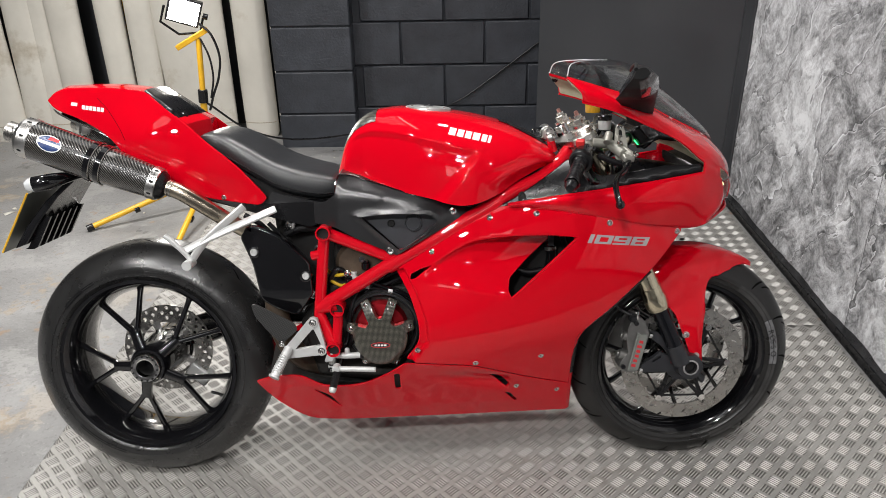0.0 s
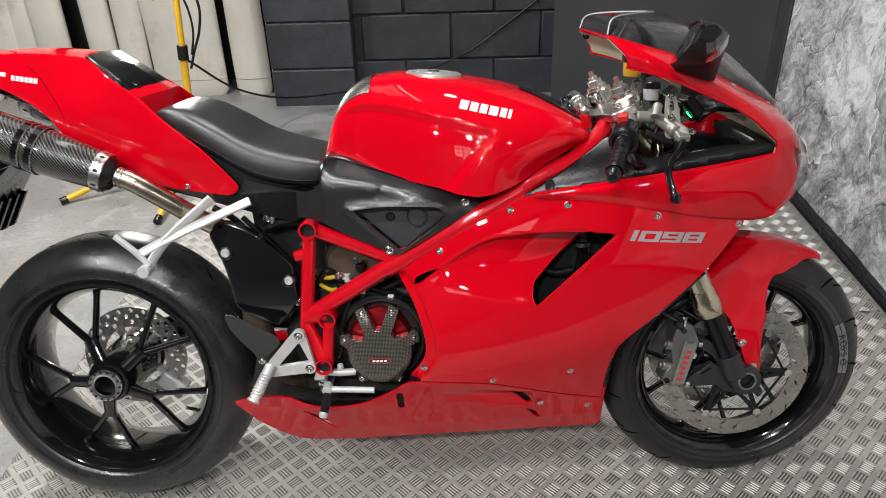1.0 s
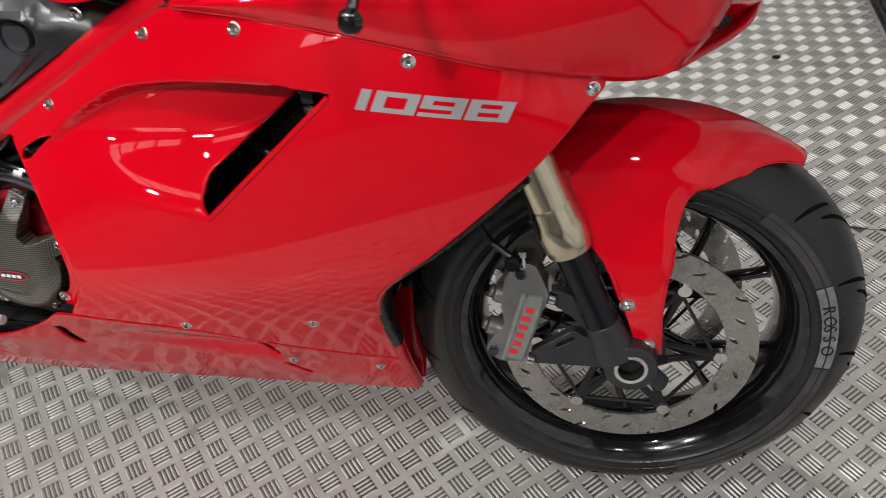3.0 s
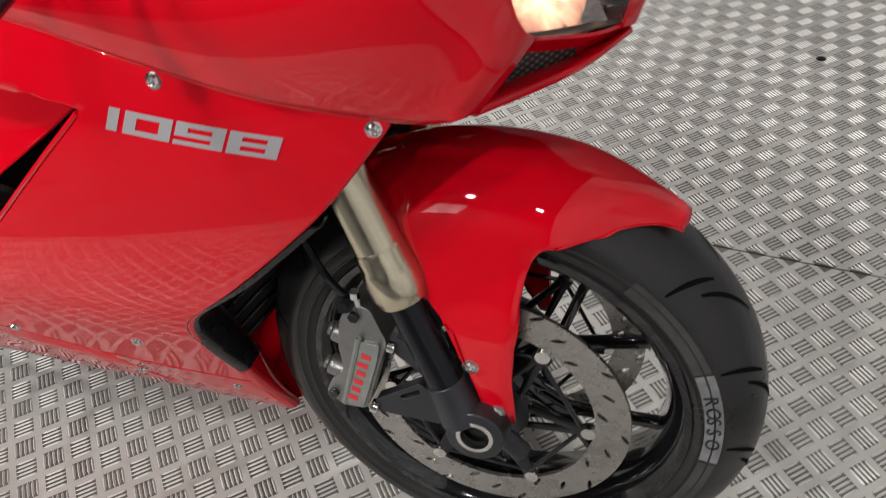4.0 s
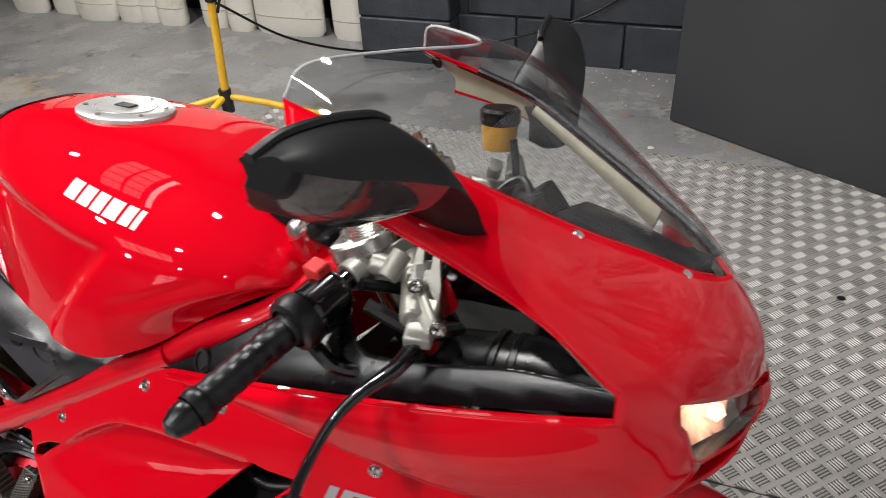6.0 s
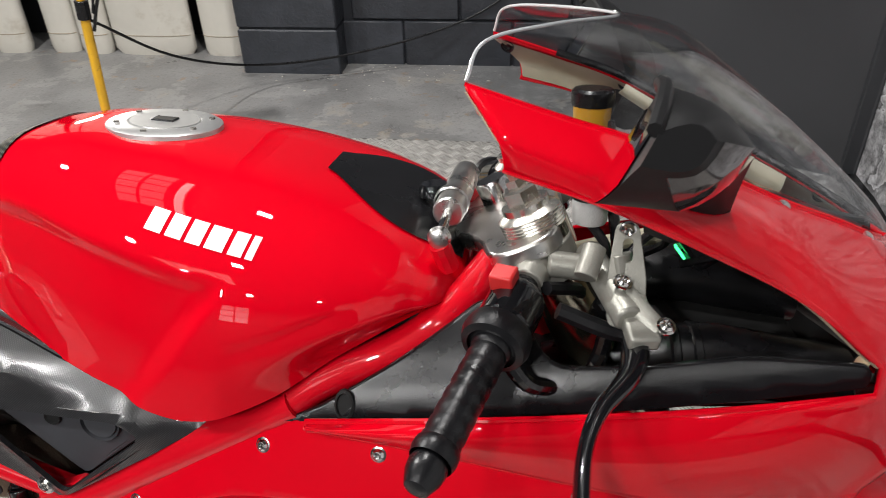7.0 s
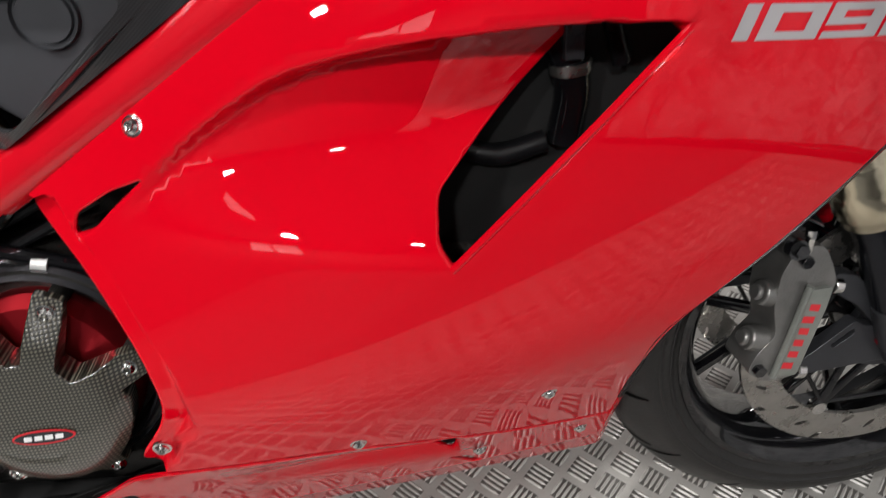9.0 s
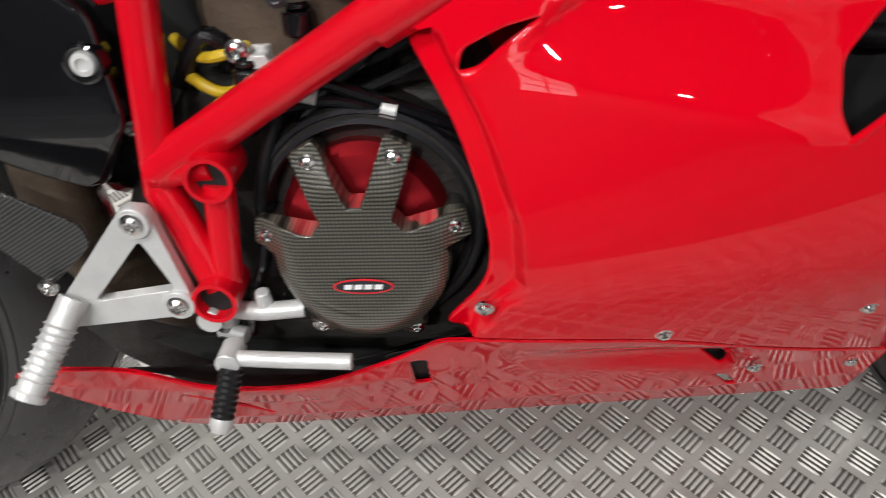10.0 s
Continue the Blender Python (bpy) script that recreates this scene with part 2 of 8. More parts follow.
def glass(name, colour, rough=0.01, gloss_most=0.7):
    m = bpy.data.materials.new(name)
    m.use_nodes = True
    t = m.node_tree
    t.nodes.remove(t.nodes["Principled BSDF"])
    out = t.nodes["Material Output"]
    clear, gloss, lw, mix = t.nodes.new("ShaderNodeBsdfTransparent"), t.nodes.new("ShaderNodeBsdfGlossy"), t.nodes.new("ShaderNodeLayerWeight"), t.nodes.new("ShaderNodeMixShader")
    clear.inputs[0].default_value = (*colour, 1)
    gloss.inputs["Roughness"].default_value = rough
    lw.inputs["Blend"].default_value = 0.5
    power, ramp = t.nodes.new("ShaderNodeMath"), t.nodes.new("ShaderNodeMapRange")
    power.operation, power.inputs[1].default_value = "POWER", 4.0
    ramp.inputs[3].default_value, ramp.inputs[4].default_value = 0.05, gloss_most
    t.links.new(lw.outputs["Facing"], power.inputs[0])
    t.links.new(power.outputs[0], ramp.inputs[0])
    t.links.new(ramp.outputs[0], mix.inputs[0])
    t.links.new(clear.outputs[0], mix.inputs[1])
    t.links.new(gloss.outputs[0], mix.inputs[2])
    t.links.new(mix.outputs[0], out.inputs[0])
    return m


SCREEN = glass("clear_acrylic", (0.90, 0.91, 0.92), 0.02)
LENS = glass("clear_lens", (0.95, 0.94, 0.93), 0.01, 0.25)
MIRROR = material("mirror_glass", (0.8, 0.8, 0.82), 0.02, 1.0)

# ---- mesh tools ----


def solid(verts, faces):
    bm = bmesh.new()
    vs = [bm.verts.new(v) for v in verts]
    for f in faces:
        try:
            bm.faces.new([vs[i] for i in f])
        except ValueError:
            pass
    return bm


def finish(ob, angle=35):
    ob.data.shade_smooth()
    ob.data.set_sharp_from_angle(angle=radians(angle))
    return ob


def part(name, bm, mat, parent=None, label="", angle=35, bevel=0.0, segments=2, shell=0.0):
    """Links a bmesh as one mesh object under a thing or a part."""
    bmesh.ops.recalc_face_normals(bm, faces=bm.faces)
    me = bpy.data.meshes.new(name)
    bm.to_mesh(me)
    bm.free()
    ob = new(name, me)
    me.materials.append(mat)
    if parent:
        ob.parent = parent
    if label:
        ob["label"] = label
    if shell:
        mod = ob.modifiers.new("thickness", "SOLIDIFY")
        mod.thickness, mod.offset = shell, -1.0
    if bevel:
        mod = ob.modifiers.new("edge", "BEVEL")
        mod.width, mod.segments, mod.limit_method, mod.angle_limit, mod.harden_normals = bevel, segments, "ANGLE", radians(40), False
    return finish(ob, angle)


def empty(name, m, label="", category="", group="", kind=""):
    ob = new(name)
    ob.empty_display_size = 0.05
    ob.matrix_world = m
    return tagged(ob, label, category, group, kind)


def box(x0, x1, y0, y1, z0, z1):
    return solid([(x, y, z) for x in (x0, x1) for y in (y0, y1) for z in (z0, z1)], [(0, 1, 3, 2), (4, 6, 7, 5), (0, 4, 5, 1), (2, 3, 7, 6), (0, 2, 6, 4), (1, 5, 7, 3)])


def join(*bms):
    out = bmesh.new()
    for b in bms:
        me = bpy.data.meshes.new("tmp")
        b.to_mesh(me)
        b.free()
        out.from_mesh(me)
        bpy.data.meshes.remove(me)
    return out


def moved(bm, m):
    bmesh.ops.transform(bm, matrix=m, verts=bm.verts)
    return bm


def catmull(pts, n=8, closed=False):
    """A smooth line through the points, n steps between each two."""
    p = [np.array(q, float) for q in pts]
    k = len(p)
    out = []
    for i in range(k if closed else k - 1):
        a, b = p[i], p[(i + 1) % k]
        pre = p[i - 1] if closed or i > 0 else 2 * a - b
        post = p[(i + 2) % k] if closed or i + 2 < k else 2 * b - a
        for s in range(n):
            t = s / n
            out.append(0.5 * (2 * a + (b - pre) * t + (2 * pre - 5 * a + 4 * b - post) * t * t + (3 * a - pre - 3 * b + post) * t ** 3))
    if not closed:
        out.append(p[-1])
    return out


def rounded(pts, radius=0.01, n=4):
    """A closed outline with its corners rounded."""
    out, k = [], len(pts)
    for i in range(k):
        a, b, c = (np.array(pts[j % k][:2], float) for j in (i - 1, i, i + 1))
        rad = pts[i][2] if len(pts[i]) > 2 else radius
        la, lc = np.linalg.norm(a - b), np.linalg.norm(c - b)
        d = min(rad, la * 0.45, lc * 0.45)
        s, e = b + (a - b) / la * d, b + (c - b) / lc * d
        for j in range(n + 1):
            t = j / n
            out.append((1 - t) ** 2 * s + 2 * t * (1 - t) * b + t * t * e)
    return out


def tube(pts, radius, n=12, caps=True, radii=None, squash=1.0):
    """A round bar swept along points."""
    p = [Vector(q) for q in pts]
    k = len(p)
    rings, up = [], None
    for i in range(k):
        d = (p[min(i + 1, k - 1)] - p[max(i - 1, 0)]).normalized()
        if up is None:
            up = d.orthogonal().normalized()
        up = (up - d * up.dot(d)).normalized()
        side = d.cross(up)
        r = radii[i] if radii else radius
        rings.append([p[i] + (up * math.cos(2 * math.pi * j / n) + side * math.sin(2 * math.pi * j / n) * squash) * r for j in range(n)])
    return loft(rings, caps)


def loft(rings, caps=True, closed=True):
    n = len(rings[0])
    verts = [v for r in rings for v in r]
    faces = []
    for i in range(len(rings) - 1):
        for j in range(n if closed else n - 1):
            a, b = i * n + j, i * n + (j + 1) % n
            faces.append((a, b, b + n, a + n))
    if caps and closed:
        faces += [tuple(range(n))[::-1], tuple(range((len(rings) - 1) * n, len(rings) * n))]
    return solid(verts, faces)


def spin(profile, m=None, n=48, closed=False):
    """A body of revolution about the local y axis; profile rows of (radius, along y)."""
    k = len(profile)
    verts = [(r * math.cos(2 * math.pi * i / n), a, r * math.sin(2 * math.pi * i / n)) for i in range(n) for r, a in profile]
    faces = []
    for i in range(n):
        for j in range(k if closed else k - 1):
            a, b = i * k + j, i * k + (j + 1) % k
            c, d = ((i + 1) % n) * k + (j + 1) % k, ((i + 1) % n) * k + j
            faces.append((a, b, c, d))
    bm = solid(verts, faces)
    bmesh.ops.remove_doubles(bm, verts=bm.verts, dist=1e-6)
    return moved(bm, m) if m else bm


def along(a, b):
    """A pose at a whose y axis points to b."""
    a, b = Vector(a), Vector(b)
    return Matrix.Translation(a) @ (b - a).to_track_quat("Y", "Z").to_matrix().to_4x4()


def rod(a, b, radius, n=16, r2=None):
    ln = (Vector(b) - Vector(a)).length
    r2 = radius if r2 is None else r2
    return spin([(0, 0), (radius, 0), (r2, ln), (0, ln)], along(a, b), n)


def pipe(a, b, radius, wall=0.003, n=20):
    ln = (Vector(b) - Vector(a)).length
    return spin([(radius - wall, 0), (radius, 0), (radius, ln), (radius - wall, ln)], along(a, b), n, closed=True)


def inside(pts, poly):
    x, y = pts[:, 0], pts[:, 1]
    res = np.zeros(len(pts), bool)
    q = np.array(poly, float)
    for (x0, y0), (x1, y1) in zip(q, np.roll(q, -1, 0)):
        hit = ((y0 > y) != (y1 > y)) & (x < (x1 - x0) * (y - y0) / (y1 - y0 + 1e-12) + x0)
        res ^= hit
    return res


def edge_distance(pts, poly):
    q = np.array(poly, float)
    best = np.full(len(pts), 9.0)
    for a, b in zip(q, np.roll(q, -1, 0)):
        d = b - a
        t = np.clip(((pts - a) @ d) / (d @ d + 1e-12), 0, 1)
        best = np.minimum(best, np.linalg.norm(pts - a - t[:, None] * d, axis=1))
    return best


def flat_fill(outline, holes=(), step=0.02, creases=(), extra=None):
    """Triangles that fill an outline with holes, with inner points for a smooth surface."""
    loops = [[tuple(map(float, p[:2])) for p in o] for o in (outline, *holes)]
    verts, edges = [], []
    for lp in loops:
        base = len(verts)
        verts += lp
        edges += [(base + i, base + (i + 1) % len(lp)) for i in range(len(lp))]
    for cr in creases:
        base = len(verts)
        verts += [tuple(map(float, p[:2])) for p in cr]
        edges += [(base + i, base + i + 1) for i in range(len(cr) - 1)]
    q = np.array(loops[0])
    lo, hi = q.min(0), q.max(0)
    gx, gy = np.meshgrid(np.arange(lo[0] + step / 2, hi[0], step), np.arange(lo[1] + step / 2, hi[1], step))
    gx = gx + (np.arange(gx.shape[0]) % 2)[:, None] * step / 2
    g = np.stack([gx.ravel(), gy.ravel()], 1)
    keep = inside(g, loops[0]) & (edge_distance(g, loops[0]) > step * 0.45)
    for h in loops[1:]:
        keep &= ~inside(g, h) & (edge_distance(g, h) > step * 0.45)
    for cr in creases:
        q = np.array([tuple(map(float, p[:2])) for p in cr])
        dense = np.concatenate([np.linspace(q[i], q[i + 1], 6) for i in range(len(q) - 1)])
        keep &= np.min(np.linalg.norm(g[:, None] - dense[None], axis=2), axis=1) > step * 0.4
    if extra is not None and len(extra):
        for k in range(0, len(g), 500):
            near = np.min(np.linalg.norm(g[k:k + 500, None] - extra[None], axis=2), axis=1)
            keep[k:k + 500] &= near > step * 0.45
        verts += [tuple(p) for p in extra]
    verts += [tuple(p) for p in g[keep]]
    from mathutils.geometry import delaunay_2d_cdt
    vo, eo, fo, *_ = delaunay_2d_cdt([Vector(v) for v in verts], edges, [], 0, 1e-6)
    vo = np.array([tuple(v) for v in vo])
    cen = np.array([vo[list(f)].mean(0) for f in fo])
    ok = inside(cen, loops[0])
    for h in loops[1:]:
        ok &= ~inside(cen, h)
    return vo, [tuple(f) for f, k in zip(fo, ok) if k]


def panel(outline, depth, thick=0.004, holes=(), step=0.02, side=1, back=None, creases=()):
    """A moulded shell over an outline in (u, w); depth(u, w) is how far it stands out to the right."""
    vo, fo = flat_fill(outline, holes, step, creases)
    n = len(vo)
    d = [depth(u, w) for u, w in vo]
    front = [(u, -side * r, w) for (u, w), r in zip(vo, d)]
    rear = [(u, -side * (r - thick if back is None else back), w) for (u, w), r in zip(vo, d)]
    count = {}
    for f in fo:
        for i in range(3):
            e = (f[i], f[(i + 1) % 3])
            count[tuple(sorted(e))] = None if tuple(sorted(e)) in count else e
    faces = list(fo) + [tuple(i + n for i in f[::-1]) for f in fo]
    faces += [(b, a, a + n, b + n) for a, b in (e for e in count.values() if e)]
    return solid(front + rear, faces)


def resampled(outline, gap):
    """An outline with no stretch longer than gap."""
    q = np.array([tuple(p[:2]) for p in outline], float)
    out = []
    for a, b in zip(q, np.roll(q, -1, 0)):
        k = max(1, int(math.ceil(np.linalg.norm(b - a) / gap)))
        out += [tuple(a + (b - a) * i / k) for i in range(k)]
    return out


def moulded(name, outline, depth, mat, parent, label="", thick=0.005, holes=(), step=0.008, side=1, edge=0.0025, creases=()):
    """A moulded shell like panel(), with rolled edges and normals taken from its own form."""
    loops = [resampled(o, step) for o in (outline, *holes)]
    rows = []
    for lp in loops:
        q = np.array(lp)
        t = np.roll(q, -1, 0) - np.roll(q, 1, 0)
        t /= np.linalg.norm(t, axis=1)[:, None] + 1e-12
        nrm = np.stack([-t[:, 1], t[:, 0]], 1)
        for off in (edge * 0.3, edge, edge * 2.2):
            for sgn in (1, -1):
                p = q + sgn * nrm * off
                ok = inside(p, loops[0])
                for h in loops[1:]:
                    ok &= ~inside(p, h)
                dist = np.min([edge_distance(p, l) for l in loops], axis=0)
                rows.append(p[ok & (dist > off * 0.8)])
    extra = np.concatenate(rows)
    vo, fo = flat_fill(loops[0], loops[1:], step, creases, extra)
    n = len(vo)

    def clear(p):
        return np.min([edge_distance(p, l) for l in loops], axis=0)
    e0, h = clear(vo), 0.0004
    gx, gw = clear(vo + (h, 0)) - clear(vo - (h, 0)), clear(vo + (0, h)) - clear(vo - (0, h))
    ln = np.hypot(gx, gw) + 1e-9
    gx, gw = gx / ln, gw / ln
    front, normals = [], []
    for (u, w), e, ex, ew in zip(vo, e0, gx, gw):
        d = 0.0012
        base = Vector(((depth(u - d, w) - depth(u + d, w)) / (2 * d), -side, (depth(u, w - d) - depth(u, w + d)) / (2 * d)))
        base.normalize()
        k = max(0.0, 1 - e / edge)
        drop = edge * (1 - math.sqrt(max(0.0, 1 - k * k)))
        lean = 0.9 * k
        front.append((u, -side * (depth(u, w) - drop), w))
        normals.append((base * math.sqrt(1 - lean * lean) + Vector((-ex, 0, -ew)) * lean).normalized())
    rear = [(u, -side * (depth(u, w) - thick), w) for u, w in vo]
    count = {}
    for f in fo:
        for i in range(3):
            e = (f[i], f[(i + 1) % 3])
            count[tuple(sorted(e))] = None if tuple(sorted(e)) in count else e
    flip = side > 0
    fo = [f if flip else f[::-1] for f in fo]
    rim = [(b, a, a + n, b + n) if flip else (a, b, b + n, a + n) for a, b in (e for e in count.values() if e)]
    me = bpy.data.meshes.new(name)
    me.from_pydata(front + rear, [], fo + [tuple(i + n for i in f[::-1]) for f in fo] + rim)
    me.shade_smooth()
    me.update()
    loops_n = []
    for poly in me.polygons:
        first = poly.index < len(fo)
        for vi in poly.vertices:
            loops_n.append(tuple(normals[vi]) if first else tuple(poly.normal))
    me.normals_split_custom_set(loops_n)
    me.materials.append(mat)
    ob = new(name, me)
    ob.parent = parent
    if label:
        ob["label"] = label
    return ob


def surface(controls, stiff=1e-3):
    """A smooth surface r(u, w) through a few control points (a thin plate)."""
    c = np.array(controls, float)
    k = len(c)
    d = np.linalg.norm(c[:, None, :2] - c[None, :, :2], axis=2)
    phi = np.where(d > 0, d ** 2 * np.log(d + 1e-12), 0) + np.eye(k) * stiff
    pm = np.c_[np.ones(k), c[:, :2]]
    a = np.block([[phi, pm], [pm.T, np.zeros((3, 3))]])
    sol = np.linalg.solve(a, np.r_[c[:, 2], np.zeros(3)])

    def r(u, w):
        e = np.hypot(c[:, 0] - u, c[:, 1] - w)
        return float(np.where(e > 0, e ** 2 * np.log(e + 1e-12), 0) @ sol[:k] + sol[k] + sol[k + 1] * u + sol[k + 2] * w)
    return r


def L(u, r, w):
    """A place on the motorcycle: forward, to its right, up."""
    return Vector((u, -r, w))


def patch(lines, steps=6, thick=0.004, side=1, flip=1):
    """A shell through several lines of equal point count, smooth both ways."""
    rows = [catmull(l, steps) for l in lines]
    cols = len(rows[0])
    grid = np.array([catmull([rows[i][j] for i in range(len(rows))], steps) for j in range(cols)])
    a, b = grid.shape[:2]
    du, dv = np.gradient(grid, axis=0), np.gradient(grid, axis=1)
    nrm = np.cross(du, dv)
    nrm /= np.linalg.norm(nrm, axis=2, keepdims=True) + 1e-9
    inner = grid - flip * nrm * thick
    k = a * b
    verts = [(u, -side * r, w) for u, r, w in grid.reshape(-1, 3)] + [(u, -side * r, w) for u, r, w in inner.reshape(-1, 3)]
    idx = np.arange(k).reshape(a, b)
    faces = []
    for i in range(a - 1):
        for j in range(b - 1):
            f = (idx[i, j], idx[i + 1, j], idx[i + 1, j + 1], idx[i, j + 1])
            faces += [f, tuple(x + k for x in f[::-1])]
    rim = [*idx[0, :], *idx[1:, -1], *idx[-1, -2::-1], *idx[-2:0:-1, 0]]
    for p, q in zip(rim, rim[1:] + rim[:1]):
        faces.append((p, q, q + k, p + k))
    return solid(verts, [tuple(int(i) for i in f) for f in faces])


def faired(bm, rounds=6, pull=0.5):
    """Evens out a skin between its fixed edges."""
    inner = [v for v in bm.verts if not v.is_boundary]
    for _ in range(rounds):
        bmesh.ops.smooth_vert(bm, verts=inner, factor=pull, use_axis_x=True, use_axis_y=True, use_axis_z=True)
    return bm


def mirrored(bm):
    """A copy of the mesh on the left side of the motorcycle."""
    b2 = bm.copy()
    bmesh.ops.scale(b2, vec=(1, -1, 1), verts=b2.verts)
    bmesh.ops.reverse_faces(b2, faces=b2.faces)
    return b2

# ---- the workshop ----


def structure(ob, label=""):
    return tagged(ob, label, kind="structure")


def build_room():
    structure(part("floor", box(-5.0, 4.0, -0.91, 3.4, -0.15, -0.006), CONCRETE), "grey painted concrete floor, scuffed and stained")
    # out-of-view strip, made dark only for what the red paint reflects
    structure(part("floor_front", box(-5.0, 4.0, -4.0, -0.91, -0.15, -0.006), FLOOR_DARK), "unseen floor in front of the tread plates, darkened to keep paint reflections dark")
    structure(part("wall_west", box(-5.2, -5.0, -4.2, 3.5, -0.15, 3.2), WALL))
    structure(part("wall_east", box(4.0, 4.2, -4.2, 3.5, -0.15, 3.2), WALL))
    structure(part("wall_south", box(-5.0, 4.0, -4.2, -4.0, -0.15, 3.2), WALL))
    structure(part("ceiling", box(-5.2, 4.2, -4.2, 3.5, 3.2, 3.35), CEIL))


def build_tread_plates():
    pitch = 0.061
    for name, x0, x1, y0, y1 in (("pavement", -1.10, 1.452, -0.88, 0.669), ("pavement", -1.10, 1.452, 0.672, 2.132)):
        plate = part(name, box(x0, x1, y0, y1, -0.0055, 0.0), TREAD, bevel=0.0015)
        structure(plate, "worn aluminium five-bar tread plate on the floor")
        ix = np.arange(math.floor(x0 / pitch) - 1, math.ceil(x1 / pitch) + 2)
        iy = np.arange(math.floor(y0 / pitch) - 1, math.ceil(y1 / pitch) + 2)
        one = np.array([(-0.0175, 0, 0), (-0.010, -0.0021, 0), (0.010, -0.0021, 0), (0.0175, 0, 0), (0.010, 0.0021, 0), (-0.010, 0.0021, 0), (-0.0095, 0, 0.0019), (0.0095, 0, 0.0019)])
        shape = np.array([(1, 2, 7, 6), (4, 5, 6, 7), (0, 1, 6, 6), (5, 0, 6, 6), (2, 3, 7, 7), (3, 4, 7, 7)])
        verts, faces = [], []
        for kind, turn, sh in ((0, -45, 0.0), (1, 45, 0.5)):
            a = radians(turn)
            ca, sa = math.cos(a), math.sin(a)
            for i in ix:
                for j in iy:
                    cx, cy = (i + sh) * pitch, (j + sh) * pitch + 0.006
                    if not (x0 - 0.004 < cx < x1 + 0.004 and y0 - 0.004 < cy < y1 + 0.004):
                        continue
                    for k in range(-2, 3):
                        o = k * 0.0074
                        p = one.copy()
                        p[:, 0] *= 1 - 0.08 * (abs(k) == 2)
                        x, y = p[:, 0] * ca - (p[:, 1] + o) * sa + cx, p[:, 0] * sa + (p[:, 1] + o) * ca + cy
                        x, y = np.clip(x, x0 + 0.0015, x1 - 0.0015), np.clip(y, y0 + 0.0015, y1 - 0.0015)
                        base = len(verts)
                        verts += list(zip(x, y, p[:, 2]))
                        faces += [tuple(dict.fromkeys(int(q) + base for q in f)) for f in shape]
        me = bpy.data.meshes.new("tread_bars")
        me.from_pydata(verts, [], faces)
        me.materials.append(TREAD_BAR)
        ob = new("tread_bars", me)
        ob.parent = plate
        tagged(ob, "raised bars of the tread plate", kind="stuff")


def build_back_wall():
    """Dark painted blockwork with a pier, built block by block."""
    wall = structure(part("wall_north", box(-0.99, 4.0, 2.962, 3.4, -0.15, 3.2), MORTAR), "dark painted concrete block wall")
    one = part("block", box(-0.251, 0.251, -0.012, 0.01, -0.126, 0.126), BLOCK, wall, bevel=0.0)
    me = one.data
    bm = bmesh.new()
    bm.from_mesh(me)
    bmesh.ops.bevel(bm, geom=bm.edges[:], offset=0.006, segments=1, affect="EDGES")
    bm.to_mesh(me)
    bm.free()
    first = True
    for row in range(5):
        z = 0.206 - 0.13 + row * 0.2605
        for c in range(-4, 6):
            x = 0.05 + 0.255 + c * 0.51 + (0.245 if row % 2 == 0 else 0.0)
            if -0.65 < x < 1.9:
                ob = one if first else one.copy()
                if not first:
                    scene.collection.objects.link(ob)
                ob.location = (x, 2.955 + random.uniform(-0.001, 0.001), z)
                first = False
    structure(part("wall_recess", box(-5.0, -0.99, 3.34, 3.5, -0.15, 3.2), BOARD), "dark wall behind the plastic rolls")
    pier = structure(part("pier", box(-0.965, -0.505, 2.815, 2.965, -0.15, 3.2), MORTAR), "dark painted block pier standing out from the wall")
    sample = None
    for row in range(5):
        z = 0.206 - 0.13 + row * 0.2605
        if sample is None:
            bm = box(-0.236, 0.236, -0.012, 0.15, -0.126, 0.126)
            bmesh.ops.bevel(bm, geom=bm.edges[:], offset=0.006, segments=1, affect="EDGES")
            sample = part("block", bm, BLOCK, pier)
            ob = sample
        else:
            ob = sample.copy()
            scene.collection.objects.link(ob)
        ob.location = (-0.735, 2.815 + random.uniform(-0.002, 0.002), z)


def build_board():
    a, b = Vector((0.567, 2.44, 0)), Vector((1.50, 1.90, 0))
    d = (b - a).normalized()
    n = Vector((-d.y, d.x, 0))
    bm = solid([a, b, b + n * 0.03, a + n * 0.03] + [p + Vector((0, 0, 2.4)) for p in (a, b, b + n * 0.03, a + n * 0.03)], [(0, 1, 2, 3), (4, 5, 6, 7), (0, 1, 5, 4), (1, 2, 6, 5), (2, 3, 7, 6), (3, 0, 4, 7)])
    tagged(part("display_board", bm, BOARD, bevel=0.003), "large matt black painted board standing on the floor", "board")


